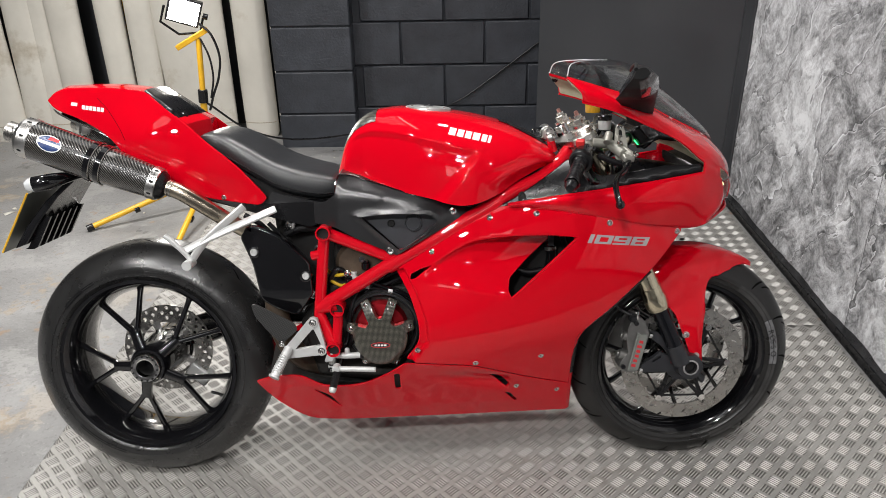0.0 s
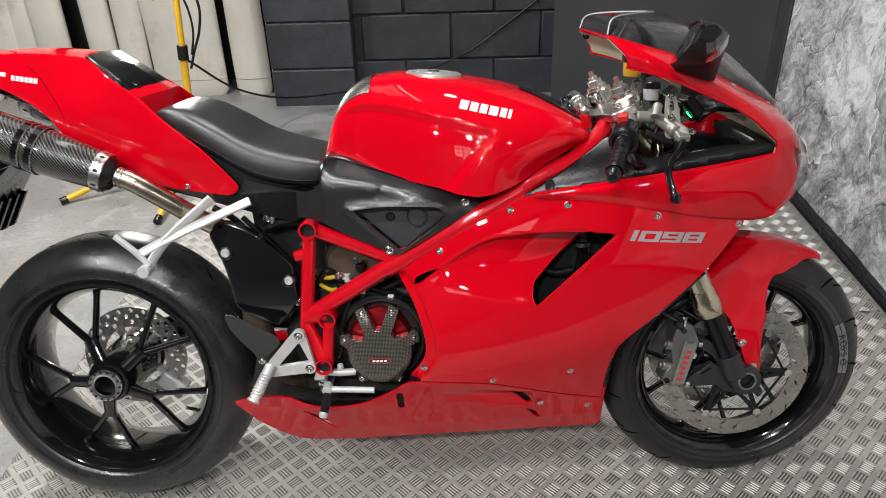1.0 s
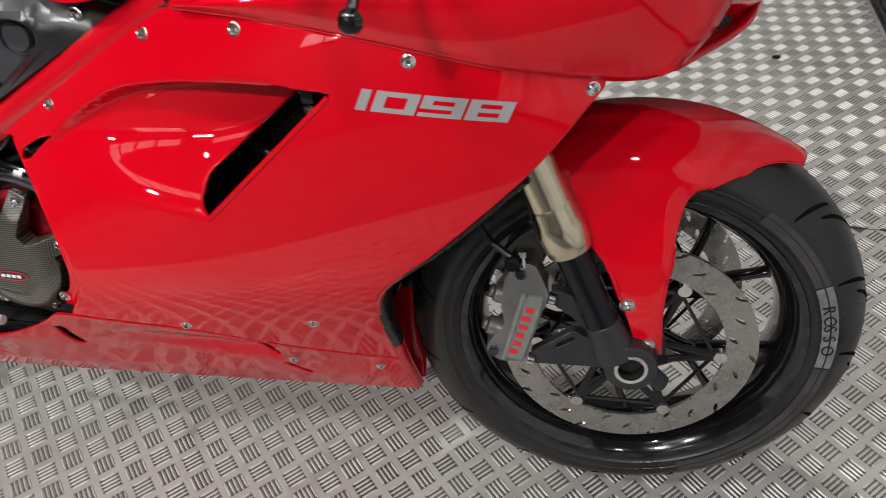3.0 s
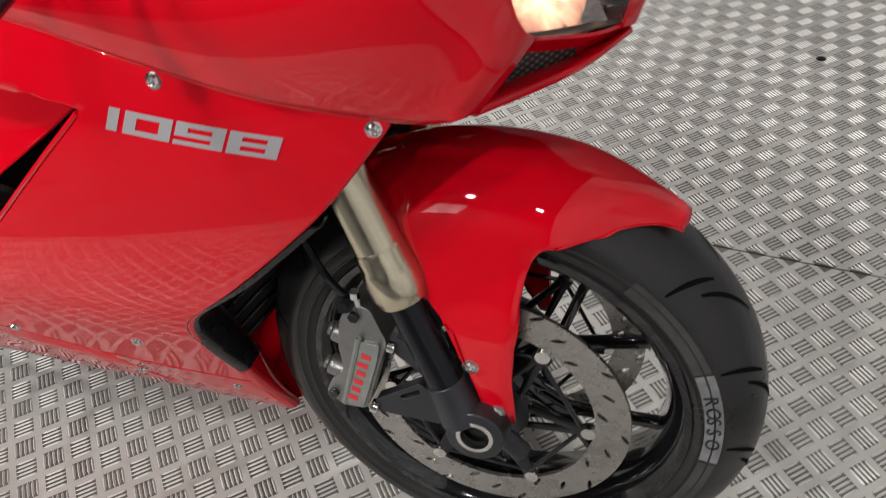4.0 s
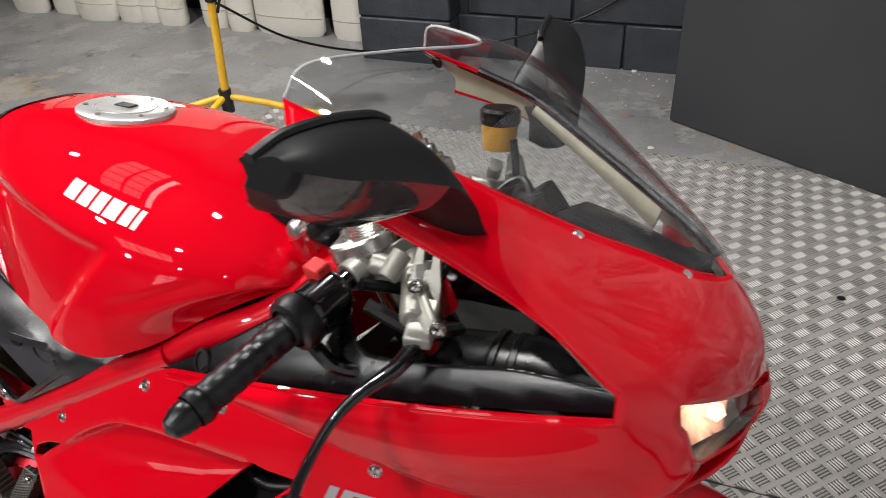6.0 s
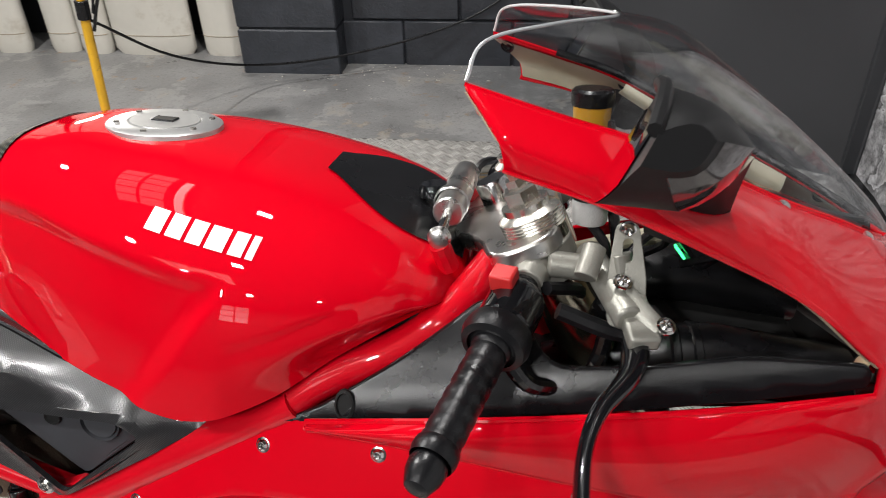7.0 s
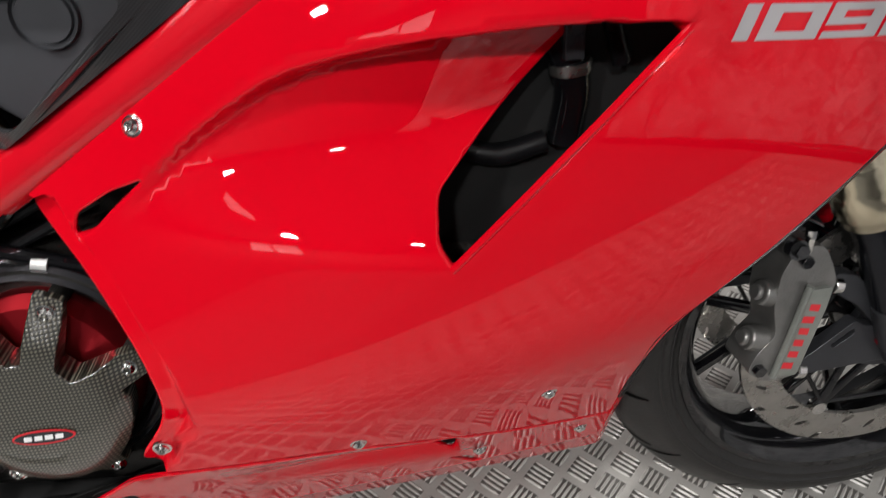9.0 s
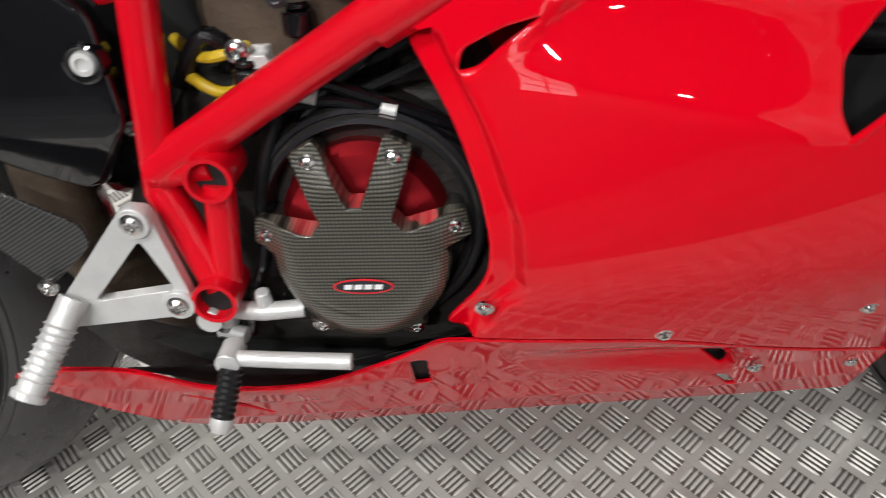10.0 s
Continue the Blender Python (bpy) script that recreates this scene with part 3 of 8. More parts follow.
def stone_material():
    """Layered slate: scalloped ledges with pale lips, brushed streaks, frosted patches."""
    m = material("grey_slate_relief", (0.3, 0.3, 0.3), 0.6)
    t, b = m.node_tree, m.node_tree.nodes["Principled BSDF"]
    pos = t.nodes.new("ShaderNodeTexCoord")
    turn, thin = t.nodes.new("ShaderNodeMapping"), t.nodes.new("ShaderNodeMapping")
    turn.inputs["Rotation"].default_value = (radians(48), 0, 0)
    thin.inputs["Scale"].default_value = (1, 0.28, 1)
    t.links.new(pos.outputs["Object"], turn.inputs[0])

    def op(kind, x, y=None, z=None):
        n = t.nodes.new("ShaderNodeMath")
        n.operation = kind
        for i, v in enumerate((x, y, z)):
            if isinstance(v, (int, float)):
                n.inputs[i].default_value = v
            elif v is not None:
                t.links.new(v, n.inputs[i])
        return n.outputs[0]

    def fog(vec, scale, detail, rough, warp=0.0):
        n = t.nodes.new("ShaderNodeTexNoise")
        n.inputs["Scale"].default_value, n.inputs["Detail"].default_value = scale, detail
        n.inputs["Roughness"].default_value, n.inputs["Distortion"].default_value = rough, warp
        t.links.new(vec, n.inputs["Vector"])
        return n

    def span(v, a, c, lo=0.0, hi=1.0):
        n = t.nodes.new("ShaderNodeMapRange")
        n.inputs[1].default_value, n.inputs[2].default_value, n.inputs[3].default_value, n.inputs[4].default_value = a, c, lo, hi
        t.links.new(v, n.inputs[0])
        return n.outputs[0]
    sway = fog(turn.outputs[0], 2.4, 4, 0.55)
    push = t.nodes.new("ShaderNodeVectorMath")
    push.operation = "MULTIPLY_ADD"
    push.inputs[1].default_value = (0.30, 0.30, 0.30)
    t.links.new(sway.outputs["Color"], push.inputs[0])
    t.links.new(turn.outputs[0], push.inputs[2])
    t.links.new(push.outputs[0], thin.inputs[0])
    mass = fog(push.outputs[0], 1.5, 3, 0.5, 0.6).outputs[0]
    layer = op("FRACT", op("MULTIPLY_ADD", fog(thin.outputs[0], 2.3, 5, 0.5, 0.5).outputs[0], 7.0, 0.3))
    streak = fog(thin.outputs[0], 46.0, 8, 0.65, 0.4).outputs[0]
    grain = fog(pos.outputs["Object"], 120.0, 6, 0.75).outputs[0]
    chip = fog(push.outputs[0], 11.0, 10, 0.74, 0.8).outputs[0]
    frost = span(fog(push.outputs[0], 3.0, 9, 0.66).outputs[0], 0.47, 0.60)
    lip = span(layer, 0.0, 0.07, 1.0, 0.0)
    gap = span(layer, 0.90, 1.0, 0.0, 1.0)
    tone = op("MULTIPLY_ADD", op("SUBTRACT", streak, 0.5), 0.80, 0.60)
    tone = op("MULTIPLY_ADD", op("SUBTRACT", chip, 0.5), 1.45, tone)
    tone = op("MULTIPLY_ADD", op("SUBTRACT", grain, 0.5), 0.75, tone)
    tone = op("MULTIPLY_ADD", op("SUBTRACT", mass, 0.5), 1.1, tone)
    tone = op("MULTIPLY_ADD", frost, 0.20, tone)
    tone = op("MULTIPLY_ADD", lip, 0.28, tone)
    tone = op("MULTIPLY_ADD", gap, -0.26, tone)
    ramp = t.nodes.new("ShaderNodeValToRGB")
    e = ramp.color_ramp.elements
    e[0].position, e[0].color = 0.02, (0.012, 0.012, 0.014, 1)
    e[1].position, e[1].color = 0.95, (0.90, 0.91, 0.93, 1)
    for at, v in ((0.24, 0.09), (0.45, 0.26), (0.68, 0.56)):
        mid = e.new(at)
        mid.color = (v, v, v * 1.03, 1)
    t.links.new(tone, ramp.inputs[0])
    t.links.new(ramp.outputs[0], b.inputs["Base Color"])
    high = op("MULTIPLY_ADD", chip, 0.8, op("MULTIPLY_ADD", streak, 0.5, op("MULTIPLY_ADD", grain, 0.25, op("MULTIPLY", layer, -0.35))))
    bump = t.nodes.new("ShaderNodeBump")
    bump.inputs["Strength"].default_value, bump.inputs["Distance"].default_value = 0.9, 0.02
    t.links.new(high, bump.inputs["Height"])
    t.links.new(bump.outputs[0], b.inputs["Normal"])
    return m


def build_stone_wall():
    """Relief-moulded slate sheets on a partition, with a black skirting."""
    structure(part("wall_slate_backing", box(1.53, 1.60, -3.0, 1.93, -0.006, 2.6), BOARD, bevel=0.002), "black partition that carries the slate sheets")
    stone = stone_material()
    for y0, y1 in ((-3.0, -0.02), (-0.017, 0.62), (0.623, 1.905)):
        ny, nz = max(4, int((y1 - y0) / 0.03)), 70
        verts, faces = [], []
        for i in range(ny + 1):
            for j in range(nz + 1):
                y, z = y0 + (y1 - y0) * i / ny, 0.025 + 2.42 * j / nz
                p = Vector((0, y * 0.8 + z * 1.5, z * 1.0 - y * 1.2))
                h = noise.fractal(p * 2.5, 0.9, 2.1, 6)
                edge = min(1, (y - y0) / 0.02, (y1 - y) / 0.02)
                verts.append((1.503 - 0.017 * max(-1, min(1, h)) * max(0.2, edge), y, z))
        for i in range(ny):
            for j in range(nz):
                a = i * (nz + 1) + j
                faces.append((a, a + 1, a + nz + 2, a + nz + 1))
        structure(part("wall_slate_sheet", solid(verts, faces), stone, angle=60), "grey and white slate relief wall sheet with streaked ledges")
    bm = solid([(1.466, -3, -0.006), (1.466, 1.915, -0.006), (1.53, 1.915, -0.006), (1.53, -3, -0.006), (1.470, -3, 0.030), (1.470, 1.915, 0.030), (1.53, 1.915, 0.030), (1.53, -3, 0.030)], [(0, 1, 2, 3), (4, 5, 6, 7), (0, 1, 5, 4), (1, 2, 6, 5), (2, 3, 7, 6), (3, 0, 4, 7)])
    structure(part("baseboard", bm, BLACK_PLASTIC, bevel=0.004), "black skirting along the slate wall")
    structure(part("trim", box(1.452, 1.53, 1.905, 1.945, -0.006, 2.6), BOARD, bevel=0.003), "black end post of the slate wall")


SEAM_TAN = material("tan_thread", (0.36, 0.31, 0.23), 0.7, vary=0.2, scale=60)


def build_rolls():
    """Tall off-white plastic rolls that stand on end against the wall."""
    rows = ((-3.4, 0.28, 3.02, 0), (-3.12, 0.25, 3.05, 0.01), (-2.84, 0.30, 2.98, 0), (-2.60, 0.19, 3.0, 0.012), (-2.48, 0.17, 3.02, 0), (-2.31, 0.205, 3.0, 0.002), (-2.022, 0.172, 3.02, -0.004), (-1.838, 0.168, 3.0, 0.004), (-1.525, 0.44, 3.0, -0.004), (-1.15, 0.212, 3.0, -0.004), (-1.005, 0.06, 3.02, 0))
    for x, w, y, lean in rows:
        rings = []
        for k in range(14):
            z = -0.006 + (0.0, 0.03, 0.10)[k] if k < 3 else -0.006 + 1.9 * (k - 2) / 11
            ring = []
            for j in range(28):
                a = 2 * math.pi * j / 28
                sq = (abs(math.cos(a)) ** 0.75) * (1 if math.cos(a) >= 0 else -1)
                wob = 1 + 0.05 * noise.noise(Vector((x * 7, z * 2.2, a * 1.3))) - (0.10 if k == 0 else 0.0)
                ring.append((x + lean * z * 2 + w / 2 * sq * wob, y + 0.06 - 0.05 * math.sin(a) * wob + 0.02 * z, z))
            rings.append(ring)
        th = tagged(part("plastic_roll", loft(rings), SLAB, angle=50), "tall off-white plastic roll standing on end against the wall", "roll", "rolls against the wall")
        part("hem_seam", tube([Vector(p) + Vector((0, -0.001, 0)) for p in rings[2][2:13]], 0.0022, 6), SEAM_TAN, th, "stitched seam near the hem")
        part("end_core", spin([(0.018, 0), (0.022, 0), (0.022, 0.03), (0.018, 0.03)], Matrix.Translation((x + lean * 3.8, y + 0.09, 1.88)) @ pose(0, 0, 0, 90, 0, 0), 16, closed=True), SEAM_TAN, th, "card core")



def build_lamp():
    top, hub = Vector((-1.092, 1.895, 0.84)), Vector((-1.150, 1.90, 0.13))
    root = empty("work_lamp", Matrix.Translation((-1.26, 2.0, 0)), "bright work lamp on a yellow tripod, switched on", "lamp")
    off = Vector((1.26, -2.0, 0))

    def add(name, bm, mat, label="", parent=None, **kw):
        return part(name, moved(bm, Matrix.Translation(off)), mat, parent or root, label, **kw)
    add("pole", rod(hub, hub.lerp(top, 0.62), 0.0165), YELLOW, "yellow lower pole")
    add("pole", rod(hub.lerp(top, 0.60), top, 0.0135), YELLOW, "yellow sliding pole")
    add("clamp", rod(hub.lerp(top, 0.57), hub.lerp(top, 0.66), 0.023), BLACK_PLASTIC, "black clamp collar", bevel=0.003)
    add("foot_collar", rod(hub + Vector((0, 0, -0.05)), hub + Vector((0, 0, 0.05)), 0.026), BLACK_PLASTIC, bevel=0.003)
    for f in ((-0.625, 2.07), (-1.17, 1.38), (-1.66, 1.58)):
        foot = Vector((*f, 0.012))
        add("leg", tube([hub + Vector((0, 0, 0.02)), hub.lerp(foot, 0.3) + Vector((0, 0, 0.02)), foot], 0.0135), YELLOW)
        d = (foot - hub).normalized()
        add("foot_sleeve", rod(hub.lerp(foot, 0.60), hub.lerp(foot, 0.64), 0.018), BLACK_PLASTIC)
        add("foot_tip", rod(foot - d * 0.02, foot + d * 0.012, 0.0165), BLACK_PLASTIC)
    add("crossbar", moved(box(-0.085, 0.085, -0.02, 0.02, -0.012, 0.012), Matrix.Translation(top + Vector((-0.03, 0, 0.0))) @ pose(0, 0, 0, 0, -28, 10)), YELLOW, "yellow crossbar", bevel=0.003)
    face = Vector((0.25, -0.95, -0.1)).normalized()
    m = Matrix.Translation(top + Vector((-0.045, -0.01, 0.125))) @ face.to_track_quat("Y", "Z").to_matrix().to_4x4() @ pose(0, 0, 0, 0, -20, 0)
    add("lamp_body", moved(join(box(-0.075, 0.075, -0.035, 0.0, -0.06, 0.06), *[box(-0.07 + 0.02 * k, -0.064 + 0.02 * k, -0.055, -0.034, -0.055, 0.055) for k in range(8)]), m), BLACK_PLASTIC, "finned black lamp housing", bevel=0.003)
    add("lamp_glass", moved(box(-0.065, 0.065, 0.0005, 0.006, -0.05, 0.05), m), LED_WORK, "glowing lamp face")
    add("yoke", tube([m @ Vector((-0.088, -0.015, 0.0)), m @ Vector((-0.09, -0.02, -0.08)), m @ Vector((0, -0.02, -0.115)), m @ Vector((0.09, -0.02, -0.08)), m @ Vector((0.088, -0.015, 0.0))], 0.006), BLACK_PLASTIC)
    add("knob", rod(m @ Vector((-0.085, -0.015, 0)), m @ Vector((-0.108, -0.015, 0)), 0.014), BLACK_PLASTIC, bevel=0.002)
    cab = catmull([(-1.075, 1.885, 0.91), (-1.025, 1.88, 0.86), (-1.0, 1.88, 0.76), (-1.02, 1.885, 0.66), (-1.055, 1.885, 0.58), (-1.085, 1.88, 0.50)], 6)
    add("lamp_cable", tube(cab, 0.006, 8), RUBBER, "black lamp flex")
    cab = catmull([(-1.08, 1.885, 0.84), (-1.05, 1.88, 0.76), (-1.045, 1.88, 0.66), (-1.07, 1.88, 0.56)], 6)
    add("lamp_cable", tube(cab, 0.005, 8), RUBBER, "black lamp flex")
    run = catmull([(-1.10, 1.90, 0.53), (-1.0, 2.2, 0.30), (-0.85, 2.55, 0.13), (-0.55, 2.72, 0.10), (-0.2, 2.85, 0.14), (0.12, 2.92, 0.24), (0.36, 2.93, 0.40), (0.60, 2.93, 0.58), (0.9, 2.93, 0.8)], 6)
    tagged(part("power_cable", tube(run, 0.0055, 8), RUBBER), "thin black power cable hanging slack to the wall", "cable")
    tagged(part("spirit_level", box(-1.962, -1.942, 3.16, 3.18, -0.006, 1.6), YELLOW, bevel=0.003), "yellow bar standing between the plastic rolls", "bar")


RED_SCRAP = material("pink_paper", (0.55, 0.25, 0.22), 0.7, vary=0.2, scale=40)
SCRAPS = ((-1.909, 1.972, 0.026, 20, 1), (-2.183, 1.808, 0.026, 60, 0), (-2.184, 1.866, 0.018, 130, 0), (-1.853, 1.575, 0.008, 10, 0), (-1.475, 1.789, 0.008, 80, 0))


def build_litter():
    """Crumbs of plaster and grit on the floor."""
    rnd = random.Random(5)
    bits = []
    for x, y, s in ((0.525, 2.182, 0.012), (0.2, 2.75, 0.008), (-0.62, 2.6, 0.006), (0.95, 2.25, 0.008), (-0.9, 2.2, 0.005), (0.36, 2.93, 0.014)):
        bm = bmesh.new()
        bmesh.ops.create_icosphere(bm, subdivisions=1, radius=s)
        for v in bm.verts:
            v.co = Vector((v.co.x * rnd.uniform(0.7, 1.6), v.co.y * rnd.uniform(0.6, 1.1), v.co.z * 0.45))
        tagged(part("plaster_crumb", moved(bm, Matrix.Translation((x, y, s * 0.3 - 0.006))), SLAB), "small white plaster crumb on the concrete floor", "debris", "debris on the floor")
    for x, y, w, turn, m in SCRAPS:
        bm = solid([(-w, -w * 0.5, 0.001), (w, -w * 0.6, 0.004), (w * 0.8, w * 0.5, 0.001), (-w * 0.7, w * 0.6, 0.005), (0, 0, 0.007)], [(0, 1, 4), (1, 2, 4), (2, 3, 4), (3, 0, 4)])
        tagged(part("scrap", moved(bm, Matrix.Translation((x, y, -0.006)) @ pose(0, 0, 0, 0, 0, turn)), RED_SCRAP if m else SLAB, shell=0.001), "crumpled pink paper scrap on the concrete" if m else "crumpled white scrap on the concrete", "debris", "debris on the floor")
    bm = bmesh.new()
    bmesh.ops.create_icosphere(bm, subdivisions=1, radius=0.011)
    tagged(part("dirt_lump", moved(bm, Matrix.Translation((1.14, 1.406, 0.003)) @ Matrix.Diagonal((1.2, 0.9, 0.5, 1))), RUBBER), "small black lump of dirt on the tread plate", "debris", "debris on the floor")
    verts, faces = [], []
    for _ in range(150):
        x, y = rnd.uniform(-0.9, 1.2), 2.945 - abs(rnd.gauss(0, 0.16))
        s = rnd.uniform(0.0015, 0.0048)
        b0 = len(verts)
        verts += [(x - s, y, -0.006), (x, y - s, -0.006), (x + s, y, -0.006), (x, y + s, -0.006), (x, y, -0.006 + s)]
        faces += [(b0, b0 + 1, b0 + 4), (b0 + 1, b0 + 2, b0 + 4), (b0 + 2, b0 + 3, b0 + 4), (b0 + 3, b0, b0 + 4)]
    tagged(part("floor_grit", solid(verts, faces), SLAB), "grit and plaster crumbs along the foot of the wall", "debris", kind="stuff")


def build_ceiling_lights():
    for x, y, _ in SPOTS:
        root = empty("ceiling_light", Matrix.Translation((x, y, 3.02)), "small bright round ceiling spot lamp, out of view, placed to match the lighting", "lamp", "ceiling spots")
        part("housing", spin([(0, 0.18), (0.06, 0.18), (0.075, 0.0), (0.068, 0.0), (0.055, 0.03), (0, 0.03)], pose(0, 0, 0, 90, 0, 0), 24), BLACK_PLASTIC, root)
        part("diffuser", spin([(0, 0.012), (0.06, 0.012), (0.06, 0.02), (0, 0.02)], pose(0, 0, 0, 90, 0, 0), 24), LED, root, "glowing lamp face")
    # translucent roof light with glazing bars, and a glazed shutter behind the camera
    root = empty("window_1", Matrix.Translation((-1.2, -2.1, 3.18)), "translucent roof light with glazing bars", kind="structure")
    for i in range(4):
        for j in range(2):
            x, y = -0.58 + i * 0.3, -0.26 + j * 0.27
            part("pane", box(x, x + 0.27, y, y + 0.24, -0.004, 0.0), SKYPANE, root)
    for i in range(5):
        part("glazing_bar", box(-0.61 + i * 0.3, -0.58 + i * 0.3, -0.3, 0.3, -0.03, 0.0), WALL, root)
    root = empty("window_3", Matrix.Translation((-1.08, 1.05, 3.18)), "translucent roof light with glazing bars", kind="structure")
    for i in range(2):
        for j in range(5):
            x, y = -0.29 + i * 0.3, -0.79 + j * 0.32
            part("pane", box(x, x + 0.27, y, y + 0.29, -0.004, 0.0), SKYPANE_DIM, root)
    for j in range(6):
        part("glazing_bar", box(-0.32, 0.31, -0.82 + j * 0.32, -0.79 + j * 0.32, -0.03, 0.0), WALL, root)
    for i in range(3):
        part("glazing_bar", box(-0.32 + i * 0.3, -0.29 + i * 0.3, -0.82, 0.81, -0.026, 0.0), WALL, root)
    root = empty("batten_lamp", Matrix.Translation((-0.64, 0.85, 3.10)), "long white ceiling batten lamp, switched on", "lamp")
    part("tray", box(-0.05, 0.05, -0.80, 0.80, 0.025, 0.10), SLAB, root, bevel=0.004)
    part("diffuser", box(-0.035, 0.035, -0.78, 0.78, -0.02, 0.027), BATTEN, root, "glowing diffuser", bevel=0.012)
    root = empty("window_2", Matrix.Translation((-1.05, -3.99, 2.05)), "small glazed panel in the shutter", kind="structure")
    for i in range(2):
        for j in range(3):
            x, z = -0.40 + i * 0.41, 0.02 + j * 0.31
            part("pane", box(x, x + 0.37, 0.0, 0.004, z, z + 0.28), SHUTTERPANE, root)
    for i in range(3):
        part("glazing_bar", box(-0.43 + i * 0.41, -0.40 + i * 0.41, 0.0, 0.03, -0.02, 0.95), WALL, root)
    for j in range(4):
        part("glazing_bar", box(-0.43, 0.42, 0.0, 0.032, -0.015 + j * 0.31, 0.015 + j * 0.31), WALL, root)


SKYPANE = material("roof_light_pane", (0.8, 0.8, 0.8), 0.5, emit=(0.95, 0.98, 1.0), strength=2.0)
SKYPANE_DIM = material("dim_roof_light_pane", (0.8, 0.8, 0.8), 0.5, emit=(0.95, 0.98, 1.0), strength=1.0)
BATTEN = material("batten_diffuser", (0.9, 0.9, 0.9), 0.5, emit=(1.0, 0.98, 0.95), strength=6.0)
SHUTTERPANE = material("shutter_pane", (0.8, 0.8, 0.8), 0.5, emit=(0.93, 0.97, 1.0), strength=2.0)
build_room()
build_back_wall()
build_board()
build_stone_wall()
build_rolls()
build_lamp()
build_litter()
build_ceiling_lights()

# ---- the motorcycle ----
bike = empty("motorcycle", pose(0, -0.004, 0, -12, 0, 0), "glossy red sports motorcycle leaning on its side stand, headlight on", "motorcycle")
RAKE = radians(24.5)
HEAD = Vector((0.402, 0, 0.9))
STEER = Matrix.Translation(HEAD) @ Matrix.Rotation(radians(5.0), 4, Vector((-math.sin(RAKE), 0, math.cos(RAKE)))) @ Matrix.Translation(-HEAD)


FRONT = Matrix.Translation(HEAD) @ Matrix.Rotation(radians(2.2), 4, Vector((-math.sin(RAKE), 0, math.cos(RAKE)))) @ Matrix.Translation(-HEAD) @ Matrix.Translation((0.718, 0.010, 0.310)) @ pose(0, 0, 0, 4.0, 0, 0)


def turned(ob):
    """Turns a part with the handlebars."""
    ob.matrix_basis = STEER
    return ob


def bolt(place, normal, radius=0.0057, mat=None, parent=None, name="bolt"):
    """A domed socket-head fairing bolt with a recessed drive."""
    p, n = Vector(place), Vector(normal).normalized()
    prof = [(0, 0.0005), (radius * 0.36, 0.0005), (radius * 0.40, 0.003), (radius * 0.62, 0.0036), (radius * 0.95, 0.002), (radius, 0.0005), (radius * 1.28, 0.0), (radius * 1.3, -0.002)]
    return part(name, spin(prof, along(p, p + n), 16), mat or CHROME, parent or bike)


def wheel_tyre(profile, parent, mat):
    return part("tyre", spin(profile, n=96, closed=True), mat, parent, "black road tyre with worn tread", angle=60)


def tyre_profile(crown, half, bead_r, power=2.7):
    """Cross-section from bead to bead over a round crown."""
    outer = []
    for k in range(-12, 13):
        a = k / 12 * half
        outer.append((crown - (crown - bead_r - 0.030) * (abs(k) / 12) ** power * 0.92, a))
    side = [(bead_r + 0.026, half * 0.998), (bead_r + 0.0255, half * 1.012), (bead_r + 0.0235, half * 1.012), (bead_r + 0.023, half * 0.995), (bead_r + 0.014, half * 0.982), (bead_r + 0.0135, half * 0.995), (bead_r + 0.0115, half * 0.993), (bead_r + 0.011, half * 0.975), (bead_r + 0.004, half * 0.93), (bead_r - 0.004, half * 0.86), (bead_r - 0.006, half * 0.80)]
    inner = [(bead_r + 0.01, half * 0.78), (bead_r + 0.01, -half * 0.78)]
    return [(r, -a) for r, a in reversed(side)] + outer + side + inner


def tread_cuts(crown, half, bead_r, count, parent, lead):
    """Slanted rain grooves that curve over the tread."""
    verts, faces = [], []

    def on(a, ang, lift):
        r = crown - (crown - bead_r - 0.030) * (abs(a) / half) ** 2.7 * 0.92 + lift
        return (r * math.cos(ang), a, r * math.sin(ang))
    for k in range(count):
        for s in (1, -1):
            base = 2 * math.pi * (k + (0.5 if s < 0 else 0)) / count
            for a0, a1, sweep, wid in ((0.06, 0.72, 0.50, 0.0046), (0.42, 0.96, 0.22, 0.0036)):
                off = 0.0 if a0 < 0.2 else math.pi / count
                b0 = len(verts)
                steps = 9
                for i in range(steps + 1):
                    t = i / steps
                    a = s * half * (a0 + (a1 - a0) * t)
                    ang = base + off + lead * sweep * 0.55 * (t - 0.25 * t * t)
                    w = wid * (0.35 + 0.65 * math.sin(math.pi * min(0.95, 0.1 + t * 0.85)))
                    verts += [on(a, ang - w / crown, 0.0007), on(a, ang + w / crown, 0.0007)]
                for i in range(steps):
                    q = b0 + 2 * i
                    faces.append((q, q + 1, q + 3, q + 2))
    return tagged(part("tread_groove", solid(verts, faces), GROOVE, parent), kind="stuff")


